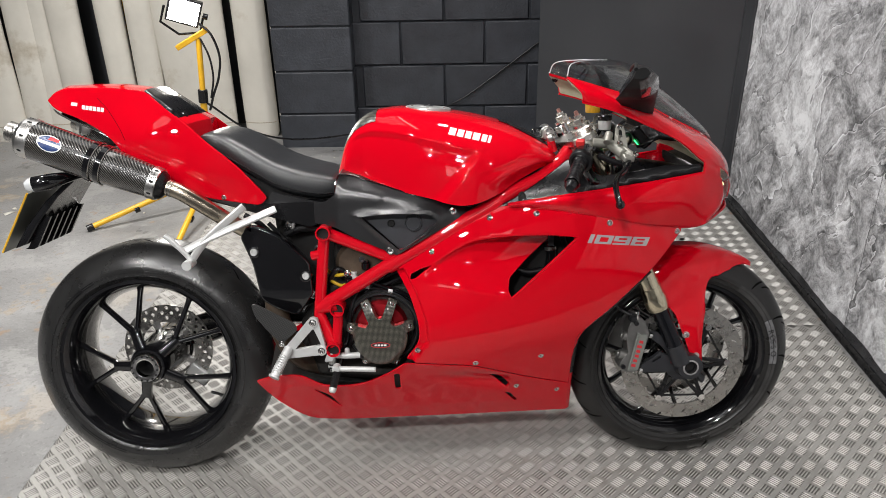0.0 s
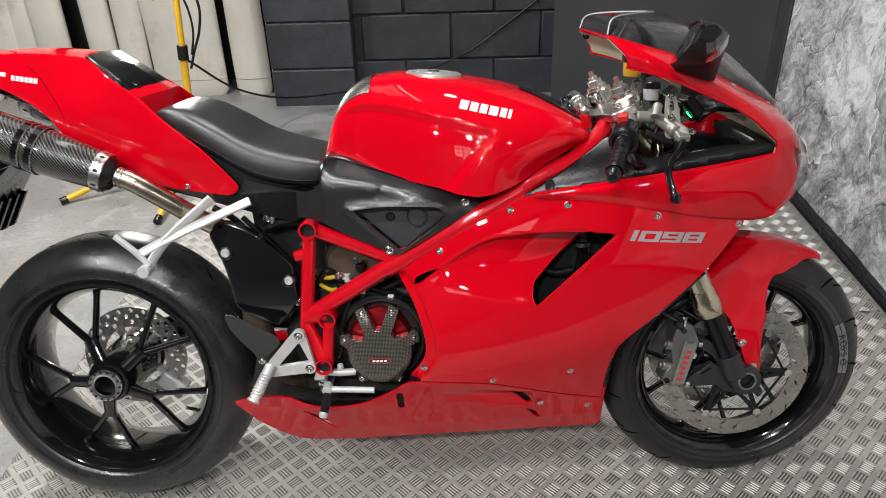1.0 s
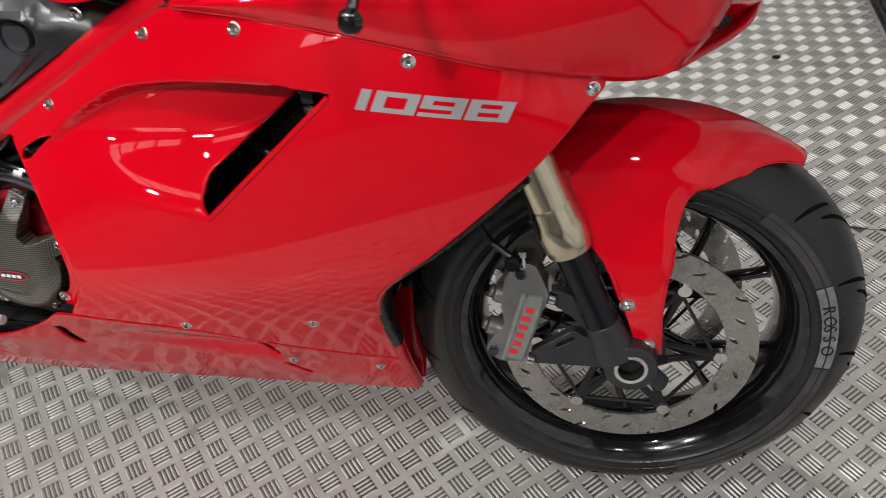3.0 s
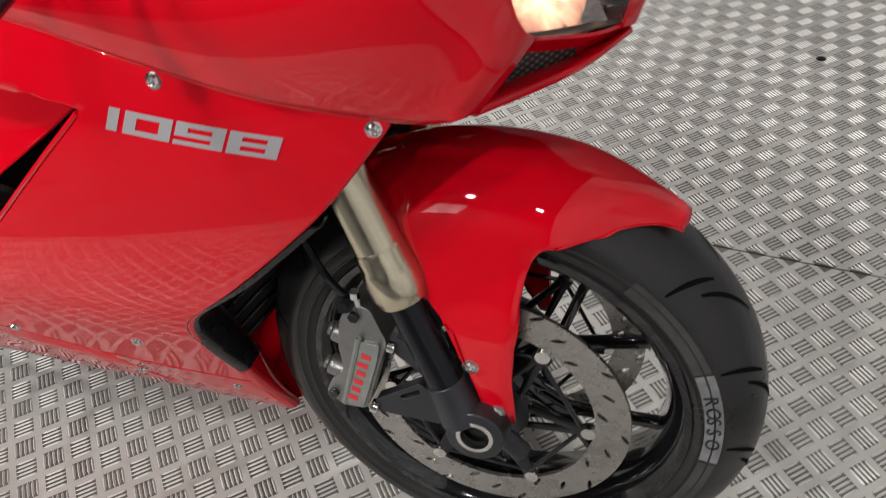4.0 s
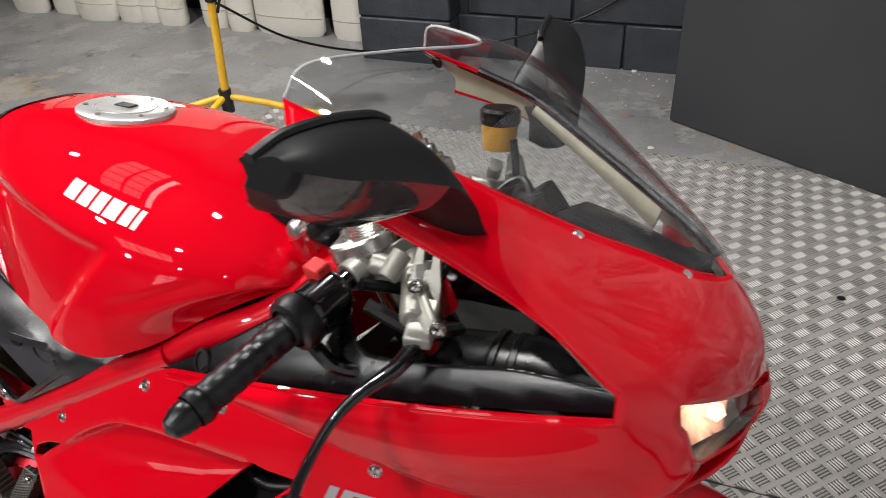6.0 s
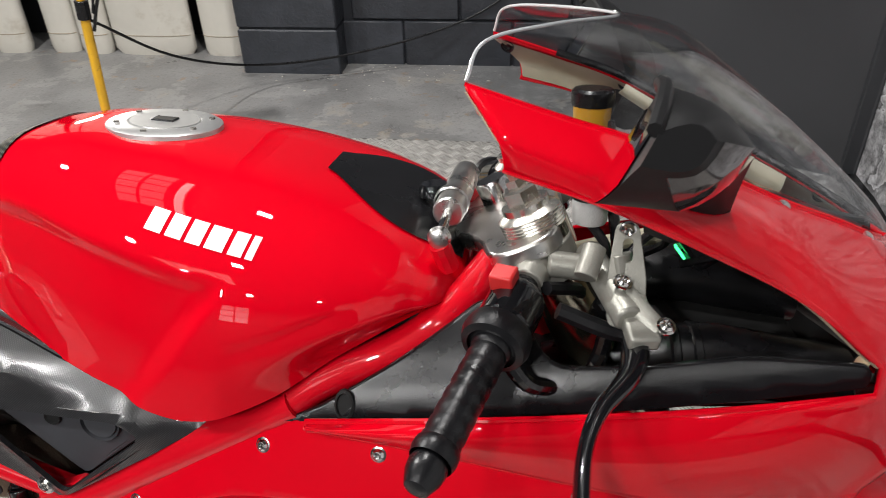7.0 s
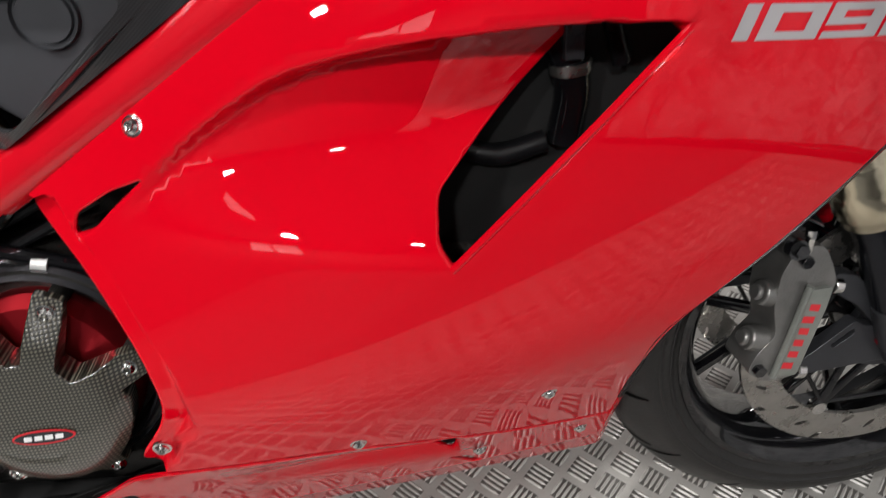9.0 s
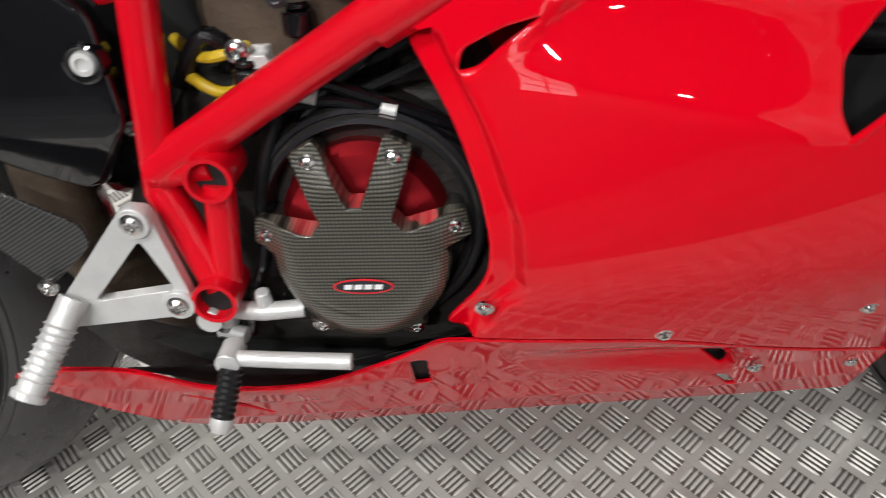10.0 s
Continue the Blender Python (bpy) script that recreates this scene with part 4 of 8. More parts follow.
def spoke_arm(r0, r1, a0, a1, y0, y1, w0, w1, t0, t1):
    """A tapered wheel spoke from radius r0 to r1, turning from angle a0 to a1."""
    rings = []
    for k in range(9):
        t = k / 8
        r, ang = r0 + (r1 - r0) * t, a0 + (a1 - a0) * (3 * t * t - 2 * t ** 3)
        y, w, th = y0 + (y1 - y0) * t, w0 + (w1 - w0) * t, t0 + (t1 - t0) * t
        if t > 0.85:
            w *= 1 + (t - 0.85) * 4
        c = Vector((r0 * math.cos(a0), 0, r0 * math.sin(a0))).lerp(Vector((r1 * math.cos(a1), 0, r1 * math.sin(a1))), t) + Vector((0, y, 0))
        tang = Vector((-math.sin(ang), 0, math.cos(ang)))
        ring = []
        for j in range(12):
            f = 2 * math.pi * j / 12
            cx, cy = math.cos(f), math.sin(f)
            ring.append(c + tang * (w * math.copysign(abs(cx) ** 0.7, cx)) + Vector((0, th * math.copysign(abs(cy) ** 0.7, cy), 0)))
        rings.append(ring)
    return loft(rings)


def ring_plate(outer, inner, y, thick, holes, n=72):
    """A flat brake disc with slots or holes right through it."""
    vo, fo = flat_fill([(outer * math.cos(2 * math.pi * i / n), outer * math.sin(2 * math.pi * i / n)) for i in range(n)], [[(inner * math.cos(2 * math.pi * i / 48), inner * math.sin(2 * math.pi * i / 48)) for i in range(48)], *holes], 0.03)
    k = len(vo)
    count = {}
    for f in fo:
        for i in range(3):
            e = (f[i], f[(i + 1) % 3])
            s = tuple(sorted(e))
            count[s] = None if s in count else e
    verts = [(x, y, z) for x, z in vo] + [(x, y + thick, z) for x, z in vo]
    faces = fo + [tuple(i + k for i in f[::-1]) for f in fo] + [(b, a, a + k, b + k) for a, b in (e for e in count.values() if e)]
    return solid(verts, faces)


def slot(r, ang, length, width, tilt):
    """An oval hole outline in a disc."""
    c = np.array((r * math.cos(ang), r * math.sin(ang)))
    d = np.array((math.cos(ang + tilt), math.sin(ang + tilt)))
    e = np.array((-d[1], d[0]))
    out = []
    for k in range(10):
        f = 2 * math.pi * k / 10
        out.append(c + d * length / 2 * math.cos(f) + e * width / 2 * math.sin(f))
    return out


def build_rear_wheel():
    m = Matrix.Translation((-0.721, 0, 0.320)) @ Matrix.Diagonal((1.036, 1.0, 1.036, 1))
    rim_prof = [(0.229, 0.088), (0.2285, 0.0835), (0.219, 0.080), (0.211, 0.074), (0.205, 0.055), (0.199, 0.02), (0.199, -0.02), (0.205, -0.055), (0.211, -0.074), (0.219, -0.080), (0.2285, -0.0835), (0.229, -0.088), (0.2300, -0.0930), (0.2285, -0.0945), (0.221, -0.0935), (0.213, -0.085), (0.203, -0.062), (0.197, -0.045), (0.192, -0.02), (0.192, 0.02), (0.198, 0.055), (0.205, 0.078), (0.223, 0.087)]
    wheel = part("rear_wheel", spin(rim_prof, n=80, closed=True), BLACK_GLOSS, bike, "gloss black cast rear wheel")
    wheel.matrix_basis = m @ pose(0, 0, 0, -2.6, 0, 0) @ pose(0, 0, 0, 0, 31, 0)
    wheel_tyre(tyre_profile(0.318, 0.096, 0.2275, 3.1), wheel, TYRE_SHEEN)
    tread_cuts(0.318, 0.096, 0.2275, 16, wheel, -1)
    for k in range(5):
        a = 2 * math.pi * k / 5
        part("spoke", join(spoke_arm(0.042, 0.098, a, a, -0.084, -0.066, 0.015, 0.012, 0.011, 0.011), spoke_arm(0.082, 0.204, a, a + 0.30, -0.067, -0.040, 0.0075, 0.0062, 0.010, 0.009), spoke_arm(0.082, 0.204, a, a - 0.30, -0.067, -0.040, 0.0075, 0.0062, 0.010, 0.009)), BLACK_GLOSS, wheel)
    part("hub", spin([(0.026, -0.104), (0.045, -0.100), (0.052, -0.085), (0.052, -0.03), (0.06, 0.03), (0.06, 0.06), (0.024, 0.06), (0.024, -0.09)], n=40, closed=True), BLACK_GLOSS, wheel)
    nut = part("wheel_nut", spin([(0.023, -0.116), (0.027, -0.1175), (0.036, -0.1165), (0.0395, -0.112), (0.0405, -0.101), (0.023, -0.101)], n=40, closed=True), CHROME, wheel, "polished wheel nut")
    for k in range(14):
        a = 2 * math.pi * k / 14
        part("castellation", spin([(0, -0.119), (0.0026, -0.119), (0.003, -0.115), (0, -0.115)], Matrix.Translation((0.0325 * math.cos(a), 0, 0.0325 * math.sin(a))), 8), DARK, nut)
    part("axle_bore", spin([(0.0235, -0.112), (0.022, -0.06), (0, -0.06)], n=32), DARK, wheel)
    holes = [slot(r, 2 * math.pi * k / 24 + off, 0.011, 0.011, 0) for r, off in ((0.086, 0), (0.100, 0.13), (0.114, 0.0)) for k in range(0, 24, 1 if r > 0.09 else 2)]
    part("brake_disc", ring_plate(0.1225, 0.074, 0.055, 0.006, holes), STEEL, wheel, "drilled rear brake disc")
    for k in range(5):
        part("disc_carrier_arm", spoke_arm(0.03, 0.08, 2 * math.pi * k / 5, 2 * math.pi * k / 5, 0.055, 0.055, 0.012, 0.010, 0.004, 0.004), ALU, wheel)
    part("valve", rod((0.2, 0.0, -0.02), (0.168, -0.018, -0.02), 0.0042, 10), CHROME, wheel)
    # writing moulded on the sidewall, as bars
    for a0, a1 in ((-1.9, -1.35), (-0.6, -0.2), (1.2, 1.6), (2.6, 3.0)):
        n = 10
        verts = [(r * math.cos(a0 + (a1 - a0) * i / n), -0.0967, r * math.sin(a0 + (a1 - a0) * i / n)) for i in range(n + 1) for r in (0.248, 0.256)]
        part("sidewall_marking", solid(verts, [(2 * i, 2 * i + 1, 2 * i + 3, 2 * i + 2) for i in range(n)]), RUBBER, wheel)


def build_front_wheel():
    rim_prof = [(0.2275, 0.051), (0.227, 0.047), (0.219, 0.045), (0.211, 0.040), (0.205, 0.022), (0.203, 0), (0.205, -0.022), (0.211, -0.040), (0.219, -0.045), (0.227, -0.047), (0.2275, -0.051), (0.2290, -0.0555), (0.2275, -0.0570), (0.220, -0.0565), (0.212, -0.050), (0.202, -0.034), (0.198, -0.018), (0.196, 0), (0.198, 0.022), (0.205, 0.043), (0.222, 0.051)]
    wheel = part("front_wheel", spin(rim_prof, n=80, closed=True), BLACK_GLOSS, bike, "gloss black cast front wheel")
    wheel.matrix_basis = FRONT @ pose(0, 0, 0, 0, -45, 0)
    wheel_tyre(tyre_profile(0.3035, 0.060, 0.2265), wheel, TYRE)
    tread_cuts(0.3035, 0.060, 0.2265, 15, wheel, 1)
    for k in range(5):
        a = 2 * math.pi * k / 5
        part("spoke", join(spoke_arm(0.030, 0.105, a, a, -0.006, -0.004, 0.013, 0.010, 0.013, 0.012), spoke_arm(0.09, 0.204, a, a + 0.30, -0.004, 0, 0.0065, 0.0055, 0.010, 0.009), spoke_arm(0.09, 0.204, a, a - 0.30, -0.004, 0, 0.0065, 0.0055, 0.010, 0.009)), BLACK_GLOSS, wheel)
    part("hub", spin([(0.018, -0.058), (0.034, -0.058), (0.04, -0.03), (0.036, 0), (0.04, 0.03), (0.034, 0.058), (0.018, 0.058)], n=36, closed=True), BLACK_GLOSS, wheel)
    for s in (-1, 1):
        holes = [slot(0.134 + 0.013 * (k % 3), 2 * math.pi * k / 30 + 0.05, 0.017, 0.0052, 0.9 * s) for k in range(30)]
        disc = part("brake_disc", ring_plate(0.1655, 0.1255, s * 0.069, 0.005, holes), STEEL, wheel, "slotted front brake disc")
        part("disc_carrier", spin([(0.034, s * 0.06), (0.05, s * 0.06), (0.05, s * 0.070), (0.034, s * 0.070)], n=36, closed=True), GUNMETAL, disc, "black disc carrier")
        for k in range(6):
            a = 2 * math.pi * k / 6
            tip, far = a + 0.26, a + 0.26 + math.pi / 3
            part("carrier_arm", join(spoke_arm(0.038, 0.116, a - 0.30, tip, s * 0.066, s * 0.069, 0.005, 0.0065, 0.0035, 0.003), spoke_arm(0.038, 0.116, a + 0.62, tip, s * 0.066, s * 0.069, 0.005, 0.0065, 0.0035, 0.003), tube([Vector((0.112 * math.cos(tip), s * 0.069, 0.112 * math.sin(tip))), Vector((0.112 * math.cos(far), s * 0.069, 0.112 * math.sin(far)))], 0.0028, 6)), BLACK_PLASTIC, disc)
        for k in range(6):
            a = 2 * math.pi * k / 6 + 0.26
            c = Vector((0.119 * math.cos(a), s * 0.071, 0.119 * math.sin(a)))
            part("disc_bobbin", join(spin([(0, -0.003), (0.0085, -0.003), (0.0085, 0.008), (0, 0.008)], Matrix.Translation(c), 16)), CHROME, disc)
    # pale sidewall label with the tyre's word, and the duller moulded band that follows it
    def band(start, end, inner, outer, mat, label):
        verts, faces, n = [], [], 24
        for i in range(n + 1):
            f = radians(start + (end - start) * i / n)
            for r in (inner, outer):
                verts.append((r * math.cos(f), -0.0607, r * math.sin(f)))
        for i in range(n):
            faces.append((2 * i, 2 * i + 1, 2 * i + 3, 2 * i + 2))
        part("sidewall_band", solid(verts, faces), mat, wheel, label)
    band(-48, -18, 0.2405, 0.2600, BANDGREY, "pale grey label on the sidewall")
    band(-112, -48.5, 0.2405, 0.2590, BANDDULL, "dull moulded band on the sidewall")
    band(12, -17.5, 0.2405, 0.2590, BANDDULL, "")
    word = "ROSSO"
    for i, ch in enumerate(word):
        f = radians(-24.5) - 0.064 * i
        g = letters(ch, 0.0215, 0.0003, wide=1.0)
        mm = Matrix.Translation((0.2425 * math.cos(f), -0.0612, 0.2425 * math.sin(f))) @ Matrix(((math.cos(f), -math.sin(f), 0, 0), (0, 0, 1, 0), (math.sin(f), math.cos(f), 0, 0), (0, 0, 0, 1))) @ pose(0, 0, 0, 0, 0, -90)
        part("sidewall_letter", moved(g, mm), RUBBER, wheel)


BANDGREY = material("worn_grey_rubber", (0.17, 0.17, 0.175), 0.55, vary=0.35, scale=60)
BANDDULL = material("dull_moulded_rubber", (0.040, 0.039, 0.038), 0.6, vary=0.4, scale=40, bump=0.2, bump_scale=160)


def letters(text, size, depth=0.0006, shear=0.0, wide=1.0):
    """Built-in font as a thin mesh in the x-y plane."""
    cu = bpy.data.curves.new("text", "FONT")
    cu.body, cu.size, cu.extrude, cu.shear, cu.resolution_u = text, size, depth, shear, 3
    ob = bpy.data.objects.new("text", cu)
    scene.collection.objects.link(ob)
    bpy.context.view_layer.update()
    me = bpy.data.meshes.new_from_object(ob.evaluated_get(bpy.context.evaluated_depsgraph_get()))
    bm = bmesh.new()
    bm.from_mesh(me)
    bmesh.ops.scale(bm, vec=(wide, 1, 1), verts=bm.verts)
    bpy.data.objects.remove(ob)
    bpy.data.meshes.remove(me)
    return bm


# -- body skin --
def SKIN(u, w):
    """How far the body side stands out: a smooth bulge that turns under below a soft edge."""
    x, y = u - 0.2, w - 0.55
    under = 0.022 * math.log1p(math.exp((0.44 - w) / 0.022))
    return 0.2258 + 0.0181 * x - 0.0009 * y - 0.4497 * x * x + 1.0214 * x * y - 0.6926 * y * y + 0.049 * x ** 3 - 1.0592 * x * x * y - 1.092 * y ** 3 + 0.5764 * x * y * y + under * (0.1872 * x - 0.3782)


def smooth01(x):
    x = max(0.0, min(1.0, x))
    return x * x * (3 - 2 * x)


SCOOP_TOP = catmull([(0.020, 0.600), (0.059, 0.634), (0.091, 0.657), (0.143, 0.685), (0.197, 0.697), (0.251, 0.702), (0.30, 0.704), (0.345, 0.703), (0.396, 0.698)], 4)
SCOOP_LOW = [(0.02, 0.580), (0.12, 0.566), (0.238, 0.545)]


FLANGE = [(0.374, -0.022), (0.43, 0.018), (0.486, 0.014), (0.552, -0.008), (0.61, -0.040)]


def below_u(line, w):
    p = np.array(line)
    return float(np.interp(w, p[:, 0], p[:, 1]))


def below(line, u):
    p = np.array(line)
    return float(np.interp(u, p[:, 0], p[:, 1]))


def skin(u, w):
    """The right fairing, with its dished air outlet."""
    r = SKIN(u, w)
    if 0.0 < u < 0.42 and w < 0.73:
        # the dish lies behind the slot line only
        edge = 0.243 + (w - 0.549) * 0.150 / 0.145
        top = below(SCOOP_TOP, u) - w
        low = w - below(SCOOP_LOW, min(u, 0.238))
        if u < edge + 0.002 and top > 0 and low > 0:
            grow = 0.044 * smooth01((u + 0.01) / 0.36) + 0.105 * max(0.0, u - 0.03)
            wedge = 0.050 + 0.20 * max(0.0, u - 0.02)
            f = smooth01(low / wedge)
            r -= grow * smooth01(top / 0.017) * f
    if 0.37 < w < 0.61 and u < 0.08:
        d = u - below_u(FLANGE, w)
        r -= 0.018 * (1 - smooth01((d - 0.016) / 0.010))
    return r


def build_fairing():
    outline = rounded([(-0.040, 0.604, 0.008), (-0.028, 0.628, 0.01), (0.066, 0.690, 0.02), (0.150, 0.742, 0.02), (0.205, 0.770, 0.01), (0.236, 0.773, 0.01), (0.35, 0.762, 0.05), (0.465, 0.744, 0.05), (0.56, 0.724, 0.05), (0.664, 0.706, 0.012), (0.600, 0.614, 0.06), (0.50, 0.512, 0.06), (0.420, 0.440, 0.03), (0.408, 0.36, 0.03), (0.410, 0.2605, 0.003), (0.30, 0.300, 0.1), (0.155, 0.357, 0.05), (-0.022, 0.374, 0.012), (0.018, 0.43, 0.03), (0.014, 0.486, 0.04), (-0.008, 0.552, 0.03)], 0.02, 5)
    slot_hole = rounded([(0.240, 0.592), (0.236, 0.565), (0.244, 0.550), (0.250, 0.552), (0.394, 0.690), (0.390, 0.698), (0.364, 0.6995)], 0.006, 3)
    notch = rounded([(-0.004, 0.588), (0.000, 0.602), (0.026, 0.616), (0.050, 0.6235), (0.030, 0.609), (0.010, 0.592)], 0.004, 3)
    ridge = [tuple(p) for p in SCOOP_TOP if 0.05 < p[0] < 0.335]
    creases = [[(u, w - 0.0002) for u, w in ridge], [(u + 0.003, w - 0.0142) for u, w in ridge[3:]], [(-0.002 + 0.0, 0.398), (0.034, 0.43), (0.030, 0.486), (0.008, 0.552), (-0.014, 0.59)], [(0.012, 0.398), (0.044, 0.43), (0.040, 0.486), (0.018, 0.552), (0.002, 0.585)]]
    fair = moulded("side_fairing", outline, skin, RED, bike, "glossy red side fairing with a dished air outlet", 0.005, [slot_hole, notch], 0.007, edge=0.003, creases=creases)
    # the far side, plain
    moulded("side_fairing", outline, SKIN, RED, bike, "", 0.005, [slot_hole], 0.02, side=-1)
    # added black sheet stands in for the dark depth of the outlet
    part("inner_duct", panel([(0.10, 0.50), (0.46, 0.50), (0.50, 0.60), (0.47, 0.72), (0.16, 0.72)], lambda u, w: 0.105, 0.003, [], 0.05), DARK, bike, "black sheet added behind the air outlet to darken it")
    # hoses and a bracket that show through the air outlet
    for pts, rad, mat in ((((0.30, 0.125, 0.70), (0.335, 0.130, 0.675), (0.350, 0.125, 0.635), (0.345, 0.12, 0.59)), 0.014, BLACK_GLOSS), (((0.375, 0.135, 0.72), (0.372, 0.14, 0.69), (0.385, 0.13, 0.65)), 0.007, RUBBER), (((0.25, 0.118, 0.60), (0.29, 0.124, 0.585), (0.33, 0.12, 0.59)), 0.009, RUBBER)):
        part("coolant_hose", tube(catmull([L(*p) for p in pts], 6), rad, 12), mat, bike, "black coolant hose behind the air outlet")
    part("duct_bracket", join(box(0.338, 0.352, -0.150, -0.140, 0.660, 0.690), rod(L(0.345, 0.14, 0.684), L(0.345, 0.158, 0.684), 0.0055, 8)), GUNMETAL, bike, bevel=0.001)
    part("hose_clamp", spin([(0.0142, -0.004), (0.0158, -0.004), (0.0158, 0.004), (0.0142, 0.004)], along(L(0.348, 0.128, 0.650), L(0.351, 0.127, 0.62)), 18, closed=True), STEEL, bike)
    # rolled edge of the slot
    lip = [L(u, SKIN(u, w) - 0.001, w) for u, w in ((0.243, 0.547), (0.30, 0.602), (0.35, 0.650), (0.396, 0.694))]
    part("slot_lip", tube(lip, 0.0028, 8), RED, fair)
    belly = rounded([(-0.408, 0.318, 0.008), (-0.36, 0.338, 0.02), (-0.285, 0.344, 0.03), (-0.238, 0.308, 0.02), (-0.19, 0.304, 0.02), (-0.125, 0.312, 0.03), (-0.060, 0.342, 0.03), (-0.023, 0.372, 0.008), (0.155, 0.354, 0.05), (0.30, 0.297, 0.1), (0.410, 0.2585, 0.003), (0.417, 0.150, 0.006), (0.30, 0.150, 0.02), (0.09, 0.150, 0.05), (-0.2, 0.152, 0.05), (-0.29, 0.165, 0.03), (-0.37, 0.25, 0.05)], 0.02, 5)
    cuts = [rounded([(-0.262, 0.292), (-0.225, 0.268), (-0.198, 0.215), (-0.232, 0.258)], 0.006, 2), rounded([(0.190, 0.318), (0.215, 0.312), (0.246, 0.272), (0.24, 0.262), (0.222, 0.28)], 0.008, 2), rounded([(0.236, 0.243), (0.252, 0.238), (0.272, 0.207), (0.264, 0.206)], 0.004, 2), rounded([(-0.052, 0.334), (-0.038, 0.334), (-0.038, 0.279), (-0.052, 0.279)], 0.005, 3)]

    us = np.linspace(-0.40, 0.42, 12)
    ref = np.polyfit(us, [SKIN(u, 0.30) for u in us], 3)
    seam_line = [(-0.45, 0.390), (-0.02, 0.372), (0.155, 0.354), (0.30, 0.297), (0.402, 0.258), (0.45, 0.24)]

    def ruled(u, w):
        bottom = 0.080 - 0.090 * (u + 0.3)
        top = float(np.polyval(ref, u))
        x = w - 0.30
        open_end = top + (top - bottom) / 0.15 * min(x, 0.0) + 0.5 * max(x, 0.0)
        seam_w = below(seam_line, u)
        closed = bottom + (SKIN(u, seam_w) - bottom) * (w - 0.15) / (seam_w - 0.15)
        b = smooth01((u + 0.16) / 0.20)
        return open_end * (1 - b) + closed * b + 0.003 * max(0.0, 1 - abs(w - 0.205) / 0.055)

    def pan(u, w):
        r = ruled(u, w)
        if 0.0 < u < 0.246:
            c = 0.33 - (u / 0.246) * 0.045
            r -= 0.016 * smooth01(u / 0.2) * math.exp(-((w - c) / 0.022) ** 2)
        return r
    moulded("belly_pan", belly, pan, RED, bike, "glossy red belly pan", 0.005, cuts, 0.009, edge=0.0025)
    moulded("belly_pan", belly, ruled, RED, bike, "", 0.005, [], 0.022, side=-1)
    # added black sheet hides the lit floor beneath the engine
    part("engine_tray", loft([[L(u, r, 0.262 + 0.02 * (abs(r) > 0.05)) for r in (-0.125, -0.08, 0.0, 0.08, h)] for u, h in ((-0.325, 0.085), (-0.25, 0.12), (-0.1, 0.135), (0.05, 0.13), (0.2, 0.10), (0.30, 0.085))], False, False), DARK, bike, "black sheet added under the engine to darken the gap", shell=0.003)
    # added sheet gives the belly cut-outs their shade
    part("belly_liner", panel([(-0.33, 0.285), (-0.22, 0.205), (0.28, 0.195), (0.37, 0.25), (0.20, 0.34), (0.0, 0.33), (-0.12, 0.295), (-0.24, 0.30)], lambda u, w: max(0.004, ruled(u, w) - 0.036), 0.002, [], 0.03), DARK, bike, "black sheet added inside the belly pan to darken its cut-outs")
    # added sheet makes the drain slot look dark and deep
    part("slot_backing", panel(rounded([(-0.075, 0.338), (-0.015, 0.352), (-0.015, 0.262), (-0.075, 0.262)], 0.01, 3), lambda u, w: ruled(u, w) - 0.010, 0.002, [], 0.02), DARK, bike, "black sheet added behind the drain slot to darken it")
    # inner faces that close the gap behind the front edge
    nose = [(0.585, 0.597), (0.50, 0.512), (0.421, 0.442), (0.410, 0.37), (0.411, 0.300), (0.411, 0.250), (0.416, 0.158)]
    far = lambda u, w: SKIN(u, w) if w > 0.27 else ruled(u, w)
    widths = (0.035, 0.045, 0.056, 0.056, 0.048, 0.036, 0.016)
    for s in (1, -1):
        lines = [[(u - 0.003, far(u, w) - 0.002, w) for u, w in nose], [(u + 0.004, far(u, w) - 0.007, w) for u, w in nose], [(u + 0.004, far(u, w) - 0.016, w + 0.001) for u, w in nose], [(u - 0.006, far(u, w) - g, w - 0.004) for (u, w), g in zip(nose, widths)], [(u - 0.030, far(u, w) - g - 0.006, w - 0.002) for (u, w), g in zip(nose, widths)]]
        part("fairing_return", patch([l[:5] for l in lines], 5, 0.003, s), BLACK_PLASTIC, bike, "black inner return of the fairing edge" if s > 0 else "", angle=60)
        part("fairing_return", patch([l[4:] for l in lines], 5, 0.003, s), RED, bike, "red inner return of the belly edge" if s > 0 else "", angle=60)
        bolt(L(0.408, s * 0.118, 0.43), (1, 0.3 * s, 0), 0.006, ALU)
    # added black plate keeps the opening behind the front wheel dark
    part("radiator_shroud", box(0.352, 0.358, -0.075, 0.075, 0.265, 0.62), DARK, bike, "black plate added at the radiator to darken the front opening")
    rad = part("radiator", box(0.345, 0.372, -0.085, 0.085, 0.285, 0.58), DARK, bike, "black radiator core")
    for k in range(13):
        part("fin", box(0.371, 0.375, -0.083, 0.083, 0.290 + 0.022 * k, 0.295 + 0.022 * k), BLACK_PLASTIC, rad)
    for u, w in ((0.05, 0.657), (0.191, 0.742), (0.302, 0.754), (0.476, 0.730), (0.648, 0.699), (0.012, 0.410), (0.157, 0.364), (0.324, 0.374), (0.266, 0.270), (0.379, 0.240)):
        r, e = SKIN(u, w), 0.01
        nrm = Vector(((SKIN(u + e, w) - r) / -e, -1, (SKIN(u, w + e) - r) / -e))
        nrm = Vector((nrm.x, nrm.y, nrm.z))
        bolt(L(u, r + 0.0003, w), nrm)


